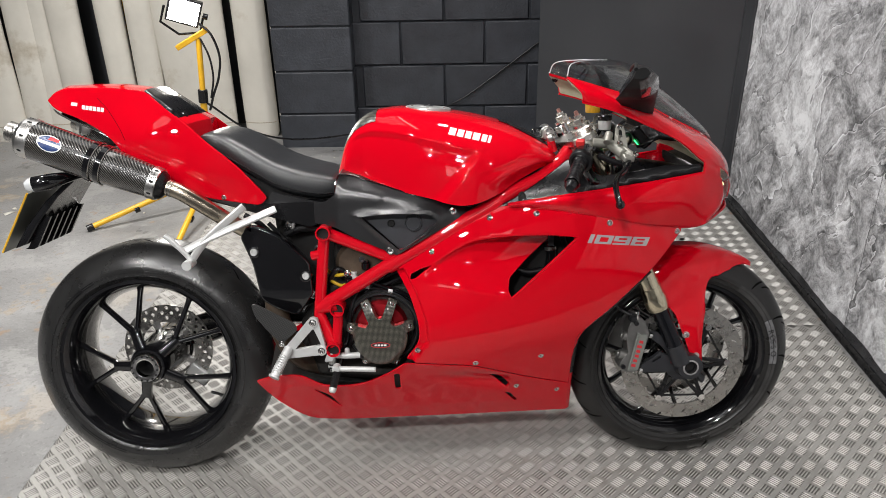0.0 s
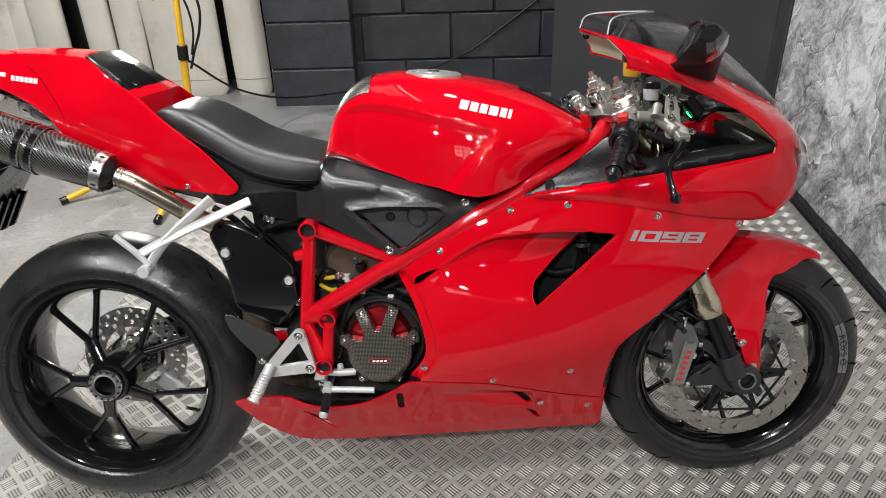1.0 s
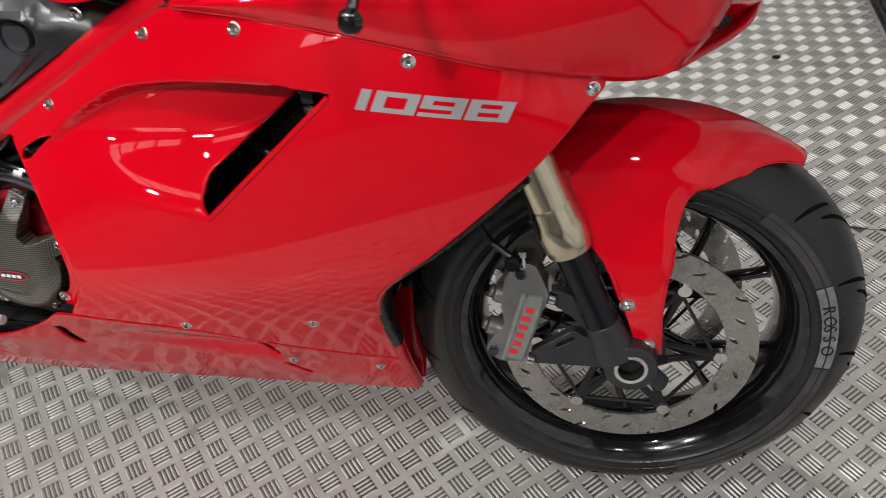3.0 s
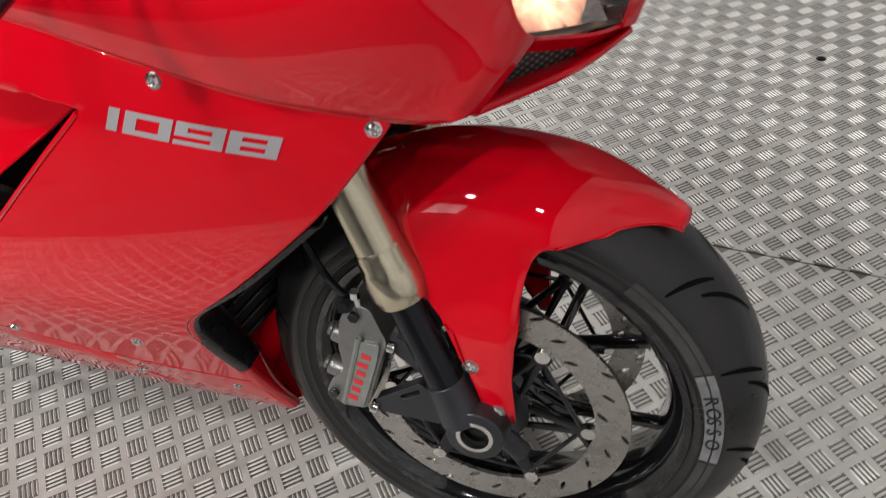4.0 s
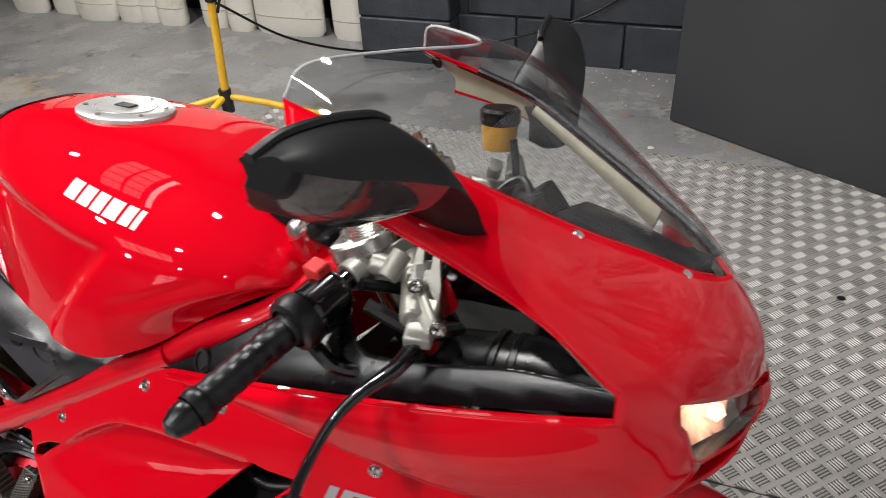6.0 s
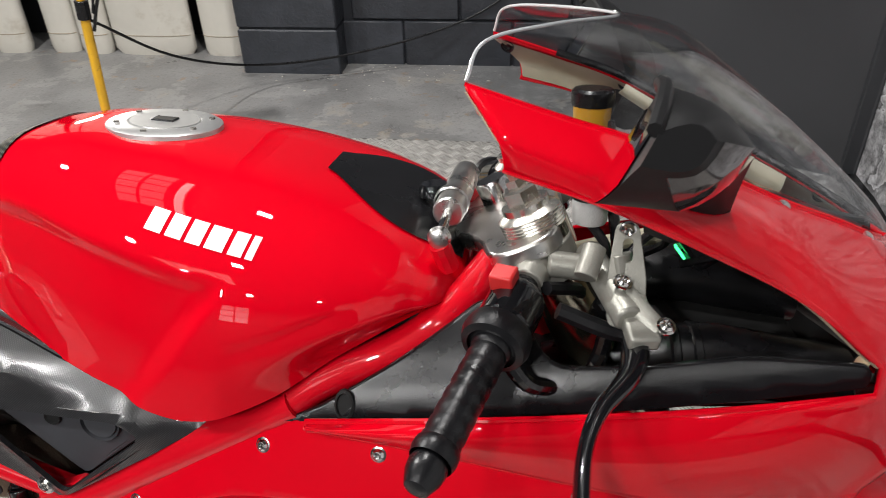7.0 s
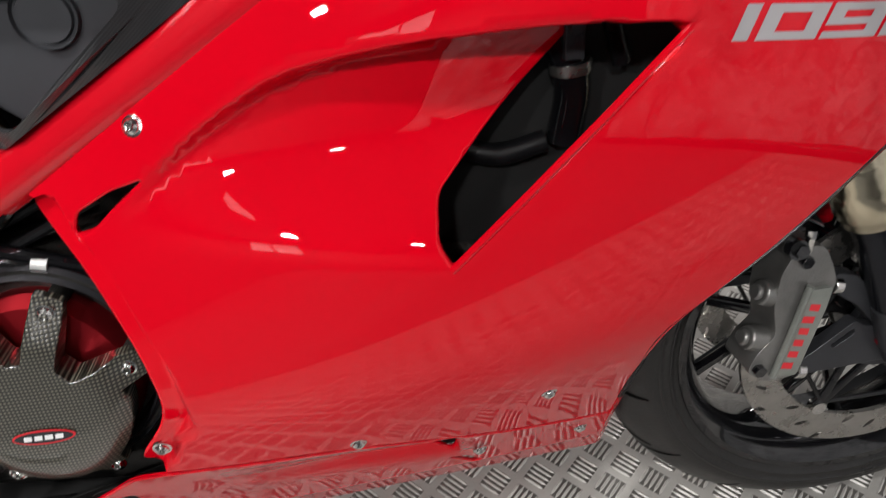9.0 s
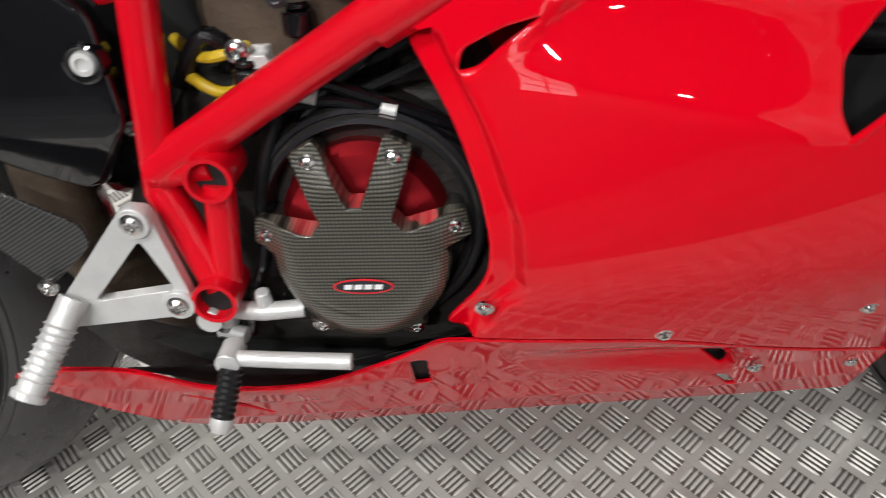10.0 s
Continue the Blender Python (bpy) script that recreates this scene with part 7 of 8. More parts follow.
    # hoses, cables and fittings round the engine
    hoses = (([(-0.02, 0.12, 0.60), (-0.08, 0.13, 0.575), (-0.14, 0.125, 0.555), (-0.17, 0.12, 0.52)], 0.0045), ([(-0.01, 0.125, 0.585), (-0.07, 0.135, 0.56), (-0.13, 0.13, 0.54)], 0.0045), ([(-0.22, 0.12, 0.56), (-0.19, 0.13, 0.60), (-0.16, 0.12, 0.575)], 0.007), ([(-0.165, 0.15, 0.405), (-0.155, 0.16, 0.43), (-0.165, 0.155, 0.455), (-0.158, 0.15, 0.50), (-0.14, 0.14, 0.55)], 0.005), ([(-0.30, 0.11, 0.62), (-0.33, 0.115, 0.66), (-0.38, 0.12, 0.715), (-0.42, 0.12, 0.74)], 0.007), ([(-0.27, 0.12, 0.62), (-0.31, 0.125, 0.665), (-0.36, 0.125, 0.72)], 0.006), ([(-0.24, 0.10, 0.70), (-0.28, 0.11, 0.705), (-0.32, 0.11, 0.69)], 0.012))
    for pts, rad in hoses:
        part("hose", tube(catmull([L(*p) for p in pts], 5), rad, 10), RUBBER, bike)
    for u, r, w, s in ((-0.305, 0.125, 0.715, 0.012), (-0.235, 0.135, 0.655, 0.010), (-0.165, 0.140, 0.59, 0.009), (-0.255, 0.14, 0.535, 0.010)):
        bolt(L(u, r, w), (0, -1, 0), s * 0.8, CHROME)
    for pts in (((-0.225, 0.10, 0.590), (-0.200, 0.125, 0.583), (-0.170, 0.130, 0.588), (-0.130, 0.10, 0.605)), ((-0.225, 0.10, 0.568), (-0.205, 0.128, 0.566), (-0.180, 0.130, 0.556), (-0.150, 0.10, 0.562))):
        part("yellow_lead", tube(catmull([L(*p) for p in pts], 6), 0.0046, 10), GOLDFIT, bike, "yellow plug lead")
    for u, r, w in ((-0.118, 0.135, 0.600), (-0.160, 0.138, 0.560)):
        part("connector_cap", join(rod(L(u, r, w), L(u, r, w + 0.018), 0.012, 14), rod(L(u, r, w + 0.018), L(u, r, w + 0.024), 0.009, 8)), BLACK_GLOSS, bike, "black ribbed connector cap", bevel=0.002)
    part("coolant_union", join(rod(L(-0.150, 0.120, 0.578), L(-0.150, 0.142, 0.578), 0.011, 6), rod(L(-0.150, 0.125, 0.560), L(-0.150, 0.125, 0.592), 0.008, 14)), CAST, bike, "silver union nut", bevel=0.001)
    bolt(L(-0.125, 0.160, 0.632), (0, -1, 0), 0.006, GUNMETAL)


GOLDFIT = material("yellow_lead_sheath", (0.55, 0.38, 0.02), 0.35, 0.0, 0.3)


def build_lower_right():
    # frame side cover with its triangular window
    out = rounded([(-0.575, 0.800, 0.004), (-0.495, 0.781, 0.02), (-0.431, 0.760, 0.02), (-0.349, 0.750, 0.02), (-0.249, 0.723, 0.03), (-0.181, 0.715, 0.02), (-0.130, 0.684, 0.03), (-0.063, 0.657, 0.01), (-0.036, 0.646, 0.006), (0.098, 0.726, 0.03), (0.158, 0.762, 0.004), (0.096, 0.775, 0.03), (0.017, 0.793, 0.03), (-0.088, 0.822, 0.03), (-0.160, 0.842, 0.008), (-0.178, 0.838, 0.012), (-0.186, 0.792, 0.03), (-0.215, 0.773, 0.03), (-0.290, 0.785, 0.05), (-0.345, 0.800, 0.006), (-0.358, 0.778, 0.01), (-0.395, 0.769, 0.03), (-0.470, 0.779, 0.04)], 0.02, 4)
    hole = rounded([(-0.124, 0.7415, 0.008), (-0.05, 0.7515, 0.03), (0.044, 0.7515, 0.010), (0.068, 0.7325, 0.012), (-0.027, 0.6575, 0.01)], 0.008, 4)
    step_in = rounded([(-0.142, 0.746, 0.01), (-0.054, 0.760, 0.04), (0.056, 0.760, 0.012), (0.085, 0.735, 0.02), (-0.028, 0.650, 0.01)], 0.01, 4)

    def bulge(u, w):
        q = np.array([(u, w)])
        d = float(edge_distance(q, step_in)[0]) * (1 if inside(q, step_in)[0] else -1)
        lip = 0.84 - 0.245 * (u + 0.16) - 0.030
        base = -0.75 * max(0.0, w - lip) * smooth01((u + 0.20) / 0.05) + 0.128 + 0.024 * smooth01((u + 0.30) / 0.12) + 0.016 * smooth01((u + 0.12) / 0.15) + 0.014 * smooth01((0.835 - w) / 0.05) * smooth01((u + 0.22) / 0.05)
        return base - 0.010 * smooth01((u - 0.04) / 0.1) + 0.007 * smooth01(d / 0.010 + 0.5) - 0.012 * smooth01(d / 0.05)
    cov = part("frame_cover", panel(out, bulge, 0.006, [hole], 0.009, creases=[[tuple(p) for p in step_in]]), GREY_PLASTIC, bike, "black carbon-weave side cover under seat and tank", angle=32, bevel=0.0022)
    edge = [L(u, bulge(u, w) + 0.0005, w) for u, w in catmull([(-0.186, 0.795), (-0.178, 0.836), (-0.160, 0.8405), (-0.088, 0.8205), (0.017, 0.7915), (0.096, 0.7735), (0.150, 0.7605)], 6)]
    part("cover_shelf", loft([[Vector(p), Vector(p) + Vector((0, 0.05, 0.006))] for p in edge], False, False), GREY_PLASTIC, cov, shell=0.002)
    part("cover_beading", tube(edge, 0.0022, 6), BLACK_GLOSS, cov)
    part("cover_window", panel(rounded([(-0.132, 0.748), (0.05, 0.757), (0.078, 0.734), (-0.027, 0.650)], 0.008, 3), lambda u, w: 0.143 + 0.006 * smooth01((u + 0.02) / 0.05), 0.012, [], 0.008), INSERT, cov, "dark grey triangular insert")
    part("cover_plug", spin([(0, 0.0045), (0.0165, 0.0045), (0.0175, 0.0015), (0.0195, 0.0015), (0.0205, 0.005), (0.0215, 0)], along(L(0.006, 0.148, 0.722), L(0.006, 0.2, 0.722)), 24), INSERT, cov)
    part("cover_plug", spin([(0, 0.001), (0.007, 0.001), (0.0085, 0.003), (0.0095, 0)], along(L(-0.050, 0.1435, 0.720), L(-0.050, 0.2, 0.720)), 16), DARK, cov)
    bolt(L(0.103, bulge(0.103, 0.753) + 0.001, 0.753), (0, -1, 0.1), 0.007, None, cov)
    bolt(L(-0.051, bulge(-0.051, 0.658) + 0.001, 0.658), (0, -1, 0.1), 0.008, None, cov)
    # inner black panel of the cockpit side
    inn = rounded([(0.209, 0.767, 0.004), (0.245, 0.784, 0.01), (0.318, 0.829, 0.03), (0.385, 0.874, 0.01), (0.42, 0.872, 0.02), (0.445, 0.838, 0.02), (0.52, 0.846, 0.02), (0.60, 0.862, 0.02), (0.69, 0.865, 0.01), (0.69, 0.846, 0.006), (0.60, 0.826, 0.03), (0.50, 0.808, 0.03), (0.37, 0.789, 0.03), (0.27, 0.772, 0.02)], 0.02, 4)
    def dash_side(u, w):
        up = max(0.0, w - (0.765 + 0.19 * (u - 0.2)))
        return 0.188 + 0.010 * smooth01((u - 0.2) / 0.2) - 0.35 * up - 7.0 * up * up
    moulded("cockpit_panel", inn, dash_side, BLACK_PLASTIC, bike, "satin black inner cockpit panel", 0.004, [], 0.009, edge=0.002)
    part("panel_hole", spin([(0, 0.001), (0.0075, 0.001), (0.0085, 0.0035), (0.0105, 0.0025), (0.011, 0.0)], along(L(0.269, 0.1862, 0.789), L(0.268, 0.3, 0.82)) @ Matrix.Diagonal((0.85, 1, 1.35, 1)), 20), DARK, bike)
    part("air_tube", loft([[L(u, 0.092 + 0.046 * math.cos(f), w - 0.006 + 0.033 * math.sin(f)) for f in np.linspace(0, 2 * math.pi, 19)[:-1]] for u, w in ((0.44, 0.775), (0.52, 0.800), (0.60, 0.808), (0.72, 0.79))]), BLACK_PLASTIC, bike, "black air intake tube")
    part("air_tube", loft([[L(u, -0.105 + 0.05 * math.cos(f), w + 0.035 * math.sin(f)) for f in np.linspace(0, 2 * math.pi, 19)[:-1]] for u, w in ((0.44, 0.775), (0.52, 0.800), (0.60, 0.808), (0.72, 0.79))]), BLACK_PLASTIC, bike)
    for u in (0.555, 0.575):
        part("tube_band", spin([(0.046, 0), (0.049, 0.002), (0.049, 0.008), (0.046, 0.01)], along(L(u, 0.092, 0.799), L(u + 0.1, 0.092, 0.799)) @ Matrix.Diagonal((1, 1, 0.72, 1)), 24), RUBBER, bike)
    # black guard between frame and tyre
    g = rounded([(-0.425, 0.690, 0.01), (-0.412, 0.716, 0.01), (-0.385, 0.722, 0.02), (-0.33, 0.70, 0.03), (-0.255, 0.625, 0.01), (-0.250, 0.545, 0.01), (-0.295, 0.478, 0.02), (-0.355, 0.505, 0.02), (-0.382, 0.530, 0.01), (-0.398, 0.625, 0.02)], 0.02, 4)

    def gr(u, w):
        return 0.165 - 0.02 * smooth01((0.55 - w) / 0.08) - 0.15 * max(0, -0.385 - u)
    guard = part("heel_guard", panel(g, gr, 0.022, [], 0.016), BLACK_GLOSS, bike, "gloss black plastic guard", angle=45, bevel=0.005, segments=3)
    for u, w in ((-0.391, 0.655), (-0.265, 0.593)):
        cup = part("bolt_cup", spin([(0.0085, 0.0), (0.0125, 0.005), (0.0145, 0.004), (0.016, -0.006)], along(L(u, gr(u, w) + 0.001, w), L(u, 0.4, w)), 20), BLACK_GLOSS, guard)
        part("bolt_head", spin([(0, 0.003), (0.0045, 0.003), (0.005, 0.0055), (0.0085, 0.005), (0.0095, 0.001)], along(L(u, gr(u, w) + 0.001, w), L(u, 0.4, w)), 20), CAST, cup, "pale bolt head in a black cup")
    # carbon heel plate
    h = rounded([(-0.402, 0.527, 0.006), (-0.386, 0.526, 0.01), (-0.295, 0.476, 0.02), (-0.290, 0.458, 0.008), (-0.332, 0.421, 0.008), (-0.370, 0.462, 0.05), (-0.396, 0.498, 0.03)], 0.01, 4)
    part("heel_plate", panel(h, lambda u, w: 0.190, 0.003, [], 0.02), HEEL_CARBON, bike, "carbon heel plate", bevel=0.001)
    # foot-rest bracket and peg
    def link(a, b, w0, w1, th=0.007):
        return tube([L(*a), L(*[(x + y) / 2 for x, y in zip(a, b)]), L(*b)], 0.01, 12, radii=[w0, (w0 + w1) / 2 * 0.9, w1], squash=0.62)
    tri = rounded([(-0.258, 0.490, 0.012), (-0.238, 0.492, 0.012), (-0.218, 0.402, 0.014), (-0.232, 0.392, 0.012), (-0.326, 0.384, 0.012), (-0.336, 0.398, 0.012)], 0.012, 4)
    gap = rounded([(-0.2495, 0.464), (-0.231, 0.418), (-0.298, 0.409)], 0.006, 3)
    br = join(panel(tri, lambda u, w: 0.194 + 0.05 * max(0, -0.25 - u), 0.011, [gap], 0.02), *[spin([(0, 0.004), (0.0125, 0.004), (0.0135, 0.002), (0.0135, -0.008), (0, -0.008)], along(L(*p), L(p[0], p[1] + 1, p[2])), 20) for p in ((-0.249, 0.194, 0.480), (-0.231, 0.194, 0.405))])
    rest = part("footrest_bracket", br, CAST, bike, "silver cast footrest bracket", bevel=0.0015)
    for p in ((-0.249, 0.1985, 0.480), (-0.231, 0.1985, 0.405)):
        bolt(L(*p), (0, -1, 0), 0.0072, CHROME, rest)
    a, b = L(-0.312, 0.200, 0.415), L(-0.340, 0.248, 0.362)
    pl = (b - a).length
    peg_prof = [(0, 0), (0.0115, 0)]
    for k in range(8):
        y = pl * (0.30 + 0.08 * k)
        peg_prof += [(0.0115, y), (0.0135, y + 0.0014), (0.0115, y + 0.0028)]
    peg_prof += [(0.0115, pl), (0.0140, pl + 0.002), (0.0135, pl + 0.007), (0, pl + 0.009)]
    peg = part("foot_peg", spin(peg_prof, along(a, b), 16), CAST, rest, "ribbed alloy foot peg")
    bolt(L(-0.330, 0.20, 0.425), (0, -1, 0), 0.006, CHROME, rest)
    # rear brake pedal with its rubber toe
    ped = part("brake_pedal", join(tube([L(-0.196, 0.210, 0.362), L(-0.15, 0.214, 0.363), L(-0.094, 0.214, 0.361)], 0.0068, 12), rod(L(-0.194, 0.195, 0.362), L(-0.194, 0.220, 0.362), 0.010)), CAST, bike, "silver rear brake pedal", bevel=0.001)
    toe_a, toe_b = L(-0.192, 0.216, 0.356), L(-0.200, 0.238, 0.322)
    tl = (toe_b - toe_a).length
    part("toe_piece", spin([(0, 0)] + [(0.0088 + 0.0012 * (k % 2), tl * k / 16) for k in range(17)] + [(0, tl)], along(toe_a, toe_b), 16), RUBBER, ped, "black ribbed rubber toe piece")
    part("toe_tip", spin([(0, 0.012), (0.007, 0.011), (0.0095, 0.006), (0.0095, -0.001), (0, -0.001)], along(toe_b, toe_b + (toe_b - toe_a)), 16), CAST, ped)
    hang = part("pedal_bracket", join(tube([L(-0.214, 0.172, 0.384), L(-0.17, 0.176, 0.383), L(-0.138, 0.170, 0.382)], 0.0080, 12), rod(L(-0.212, 0.15, 0.384), L(-0.212, 0.192, 0.384), 0.0105), rod(L(-0.170, 0.172, 0.384), L(-0.170, 0.174, 0.402), 0.0085, 14, 0.006)), CAST, bike, "silver pedal bracket", bevel=0.001)
    part("bracket_boot", spin([(0.008, 0)] + [(0.0085 + 0.002 * (k % 2), 0.003 * k) for k in range(1, 8)] + [(0.006, 0.024)], along(L(-0.138, 0.170, 0.382), L(-0.10, 0.165, 0.381)), 14), RUBBER, hang)
    part("sump_side", panel([(-0.395, 0.30), (-0.37, 0.40), (-0.24, 0.44), (-0.15, 0.42), (-0.10, 0.33), (-0.14, 0.215), (-0.30, 0.215), (-0.365, 0.262)], lambda u, w: 0.084, 0.004, [], 0.03), ENGINE, bike, "dark engine casing", bevel=0.002)
    act = part("brake_master", join(rod(L(-0.214, 0.150, 0.352), L(-0.208, 0.152, 0.405), 0.0095, 16), rod(L(-0.222, 0.152, 0.346), L(-0.196, 0.158, 0.344), 0.0075, 12), rod(L(-0.222, 0.155, 0.372), L(-0.222, 0.180, 0.372), 0.006, 6)), CAST, bike, "small silver brake master cylinder", bevel=0.001)
    part("rubber_boot", spin([(0.0095, 0)] + [(0.0095 + 0.0022 * (k % 2), 0.003 * k) for k in range(1, 8)] + [(0.005, 0.024)], along(L(-0.214, 0.150, 0.352), L(-0.217, 0.15, 0.3)), 16), RUBBER, act)
    for k, line in enumerate((((-0.150, 0.118, 0.548), (-0.112, 0.122, 0.556), (-0.080, 0.122, 0.546), (-0.045, 0.120, 0.532), (-0.005, 0.11, 0.512)), ((-0.142, 0.118, 0.534), (-0.105, 0.124, 0.543), (-0.070, 0.124, 0.534), (-0.030, 0.120, 0.515), (0.0, 0.11, 0.49)), ((-0.06, 0.11, 0.60), (-0.075, 0.118, 0.575), (-0.11, 0.12, 0.548), (-0.14, 0.112, 0.51), (-0.165, 0.105, 0.46)), ((-0.165, 0.128, 0.46), (-0.175, 0.132, 0.41), (-0.188, 0.132, 0.372), (-0.20, 0.128, 0.33)), ((-0.10, 0.10, 0.585), (-0.13, 0.112, 0.575), (-0.165, 0.11, 0.555), (-0.18, 0.10, 0.52)))):
        part("engine_hose", tube(catmull([L(p[0] + 0.004, p[1] + 0.02, p[2] + 0.010) for p in line], 6), (0.0055, 0.0045, 0.005, 0.006, 0.0045)[k], 10), BLACK_GLOSS, bike, "black hose over the engine" if k == 0 else "")
    for u, w in ((-0.118, 0.549), (-0.060, 0.536)):
        part("hose_clip", rod(L(u - 0.003, 0.143, w + 0.010), L(u + 0.008, 0.143, w + 0.007), 0.0072, 14), CAST, bike, "silver hose clip")
    # side stand on the far side carries the lean
    part("side_stand", tube([L(-0.12, -0.13, 0.28), L(-0.15, -0.20, 0.14), L(-0.17, -0.245, 0.052)], 0.012, 12), BLACK_GLOSS, bike, "black side stand, folded out")
    # single-sided swingarm on the far side
    arm = loft([[L(u, r0 + rr * math.cos(f), w + hh * math.sin(f)) for f in np.linspace(0, 2 * math.pi, 21)[:-1]] for u, r0, w, rr, hh in ((-0.26, -0.02, 0.47, 0.13, 0.055), (-0.36, -0.06, 0.45, 0.09, 0.06), (-0.42, -0.125, 0.42, 0.035, 0.055), (-0.55, -0.135, 0.375, 0.03, 0.045), (-0.66, -0.125, 0.34, 0.032, 0.05), (-0.75, -0.12, 0.318, 0.03, 0.05))])
    part("swingarm", arm, BLACK_GLOSS, bike, "black single-sided swingarm", angle=60)
    part("swingarm_hub", rod(L(-0.715, -0.06, 0.318), L(-0.715, -0.16, 0.318), 0.062, 32), BLACK_GLOSS, bike, bevel=0.006)
    part("rear_caliper", moved(box(-0.035, 0.035, -0.02, 0.02, -0.022, 0.022), Matrix.Translation(L(-0.64, -0.065, 0.235)) @ pose(0, 0, 0, 0, 40, 0)), CAST, bike, "silver rear brake caliper", bevel=0.006)
    part("shock_spring", join(*[spin([(0.030, 0), (0.036, 0.004), (0.030, 0.008)], Matrix.Translation(L(-0.33 + 0.012 * k, 0.0, 0.50 + 0.022 * k)) @ pose(0, 0, 0, 70, 0, 0), 20) for k in range(7)]), YELLOWSPRING, bike)


INSERT = material("dark_grey_satin_insert", (0.05, 0.052, 0.058), 0.4, spec=0.4, vary=0.1, scale=20)
YELLOWSPRING = material("black_spring_coat", (0.03, 0.03, 0.03), 0.4)


# -- front end --


def fork_u(w):
    return 0.620 - (w - 0.49) * math.tan(RAKE)


def build_fork():
    for s in (1, -1):
        r = s * 0.100
        f = lambda w: L(fork_u(w), r, w)
        leg = turned(part("fork_leg", join(rod(f(0.505), f(0.93), 0.0268, 28), spin([(0.0268, 0.030), (0.0282, 0.026), (0.0282, 0.010), (0.0300, 0.006), (0.0308, -0.004), (0.0308, -0.024), (0.0290, -0.028), (0.0275, -0.036), (0.0235, -0.038)], along(f(0.505), f(0.93)), 32)), GOLD, bike, "gold fork tube"))
        part("slider", rod(f(0.36), f(0.51), 0.0213, 24), SLIDER, leg, "black slider")
        part("fork_foot", join(rod(f(0.372), f(0.322), 0.0228, 24, 0.0270), spin([(0.021, -0.030), (0.033, -0.028), (0.036, 0.0), (0.033, 0.022), (0.021, 0.022)], Matrix.Translation(L(0.714, r * 0.92, 0.313)), 28, closed=True)), GUNMETAL, leg, "grey cast fork foot", bevel=0.001)
        part("fork_cap", join(spin([(0.0268, 0)] + [(0.0285 + 0.0008 * (k % 2), 0.001 + 0.0015 * k) for k in range(12)] + [(0.026, 0.020), (0.022, 0.022), (0.022, 0.028), (0.012, 0.029)], along(f(0.925), f(1.1)), 28), spin([(0.0165, 0.027), (0.0165, 0.041), (0.0145, 0.043), (0.010, 0.043), (0.010, 0.051), (0, 0.051)], along(f(0.925), f(1.1)), 6)), GOLDCAP, leg, "pale gold fork cap")
        part("adjuster", spin([(0, 0.062), (0.004, 0.062), (0.0055, 0.059), (0.0055, 0.049), (0, 0.049)], along(f(0.925), f(1.1)), 6), ADJ, leg, "red adjuster screw")
    top = rounded([(0.345, -0.03), (0.345, 0.03), (0.375, 0.075), (0.385, 0.145), (0.445, 0.145), (0.455, 0.07), (0.46, 0.0), (0.455, -0.07), (0.445, -0.145), (0.385, -0.145), (0.375, -0.075)], 0.025, 5)
    vo, fo = flat_fill(top, (), 0.03)
    k = len(vo)
    nb = len(top)
    bm = solid([(u, v, 0.0) for u, v in vo] + [(u, v, 0.018) for u, v in vo], fo + [tuple(i + k for i in g[::-1]) for g in fo] + [((i + 1) % nb, i, i + k, (i + 1) % nb + k) for i in range(nb)])
    tilt = Matrix.Translation((0.41, 0, 0.905)) @ pose(0, 0, 0, 0, -24.5, 0) @ Matrix.Translation((-0.41, 0, 0))
    yoke = turned(part("top_yoke", moved(bm, tilt), ALU, bike, "machined alloy top yoke", bevel=0.003))
    part("stem_nut", spin([(0, 0.03), (0.016, 0.03), (0.018, 0.026), (0.018, 0.0)], along(HEAD, HEAD + Vector((-math.sin(RAKE), 0, math.cos(RAKE)))) @ Matrix.Translation((0, 0.018, 0)), 20), CHROME, yoke)
    turned(part("bottom_yoke", box(0.48, 0.57, -0.135, 0.135, 0.69, 0.725), GUNMETAL, bike, bevel=0.008))
    # steering damper across the front of the tank
    d = part("steering_damper", join(rod(L(0.345, 0.055, 0.925), L(0.350, -0.075, 0.925), 0.0155, 20), spin([(0.0165, 0), (0.018, 0.002), (0.018, 0.010), (0.0165, 0.012)], along(L(0.345, 0.03, 0.925), L(0.346, 0, 0.925)), 20)), ALU, bike, "alloy steering damper", bevel=0.002)
    part("damper_rod", rod(L(0.345, 0.055, 0.925), L(0.344, 0.105, 0.923), 0.005, 12), CHROME, d)
    part("damper_joint", spin([(0, -0.011), (0.009, -0.006), (0.011, 0), (0.009, 0.006), (0, 0.011)], Matrix.Translation(L(0.344, 0.112, 0.922)), 18), ALU, d)
    part("damper_bracket", tube([L(0.344, 0.112, 0.915), L(0.352, 0.105, 0.89)], 0.010, 10), RED_FRAME, d)
    # lock and switch cluster beside the tank
    part("ignition_lock", spin([(0, 0.012), (0.013, 0.012), (0.016, 0.008), (0.017, 0.0)], along(L(0.325, 0.0, 0.925), L(0.30, 0.0, 1.2)), 24), BLACK_GLOSS, bike, "black ignition lock")


SLIDER = material("black_nitride_slider", (0.015, 0.016, 0.02), 0.18, 0.7)
GOLDCAP = material("pale_machined_alloy", (0.78, 0.75, 0.68), 0.24, 0.95, rough_vary=0.08, scale=40)
ADJ = material("red_orange_anodised", (0.50, 0.26, 0.22), 0.32, 0.8)


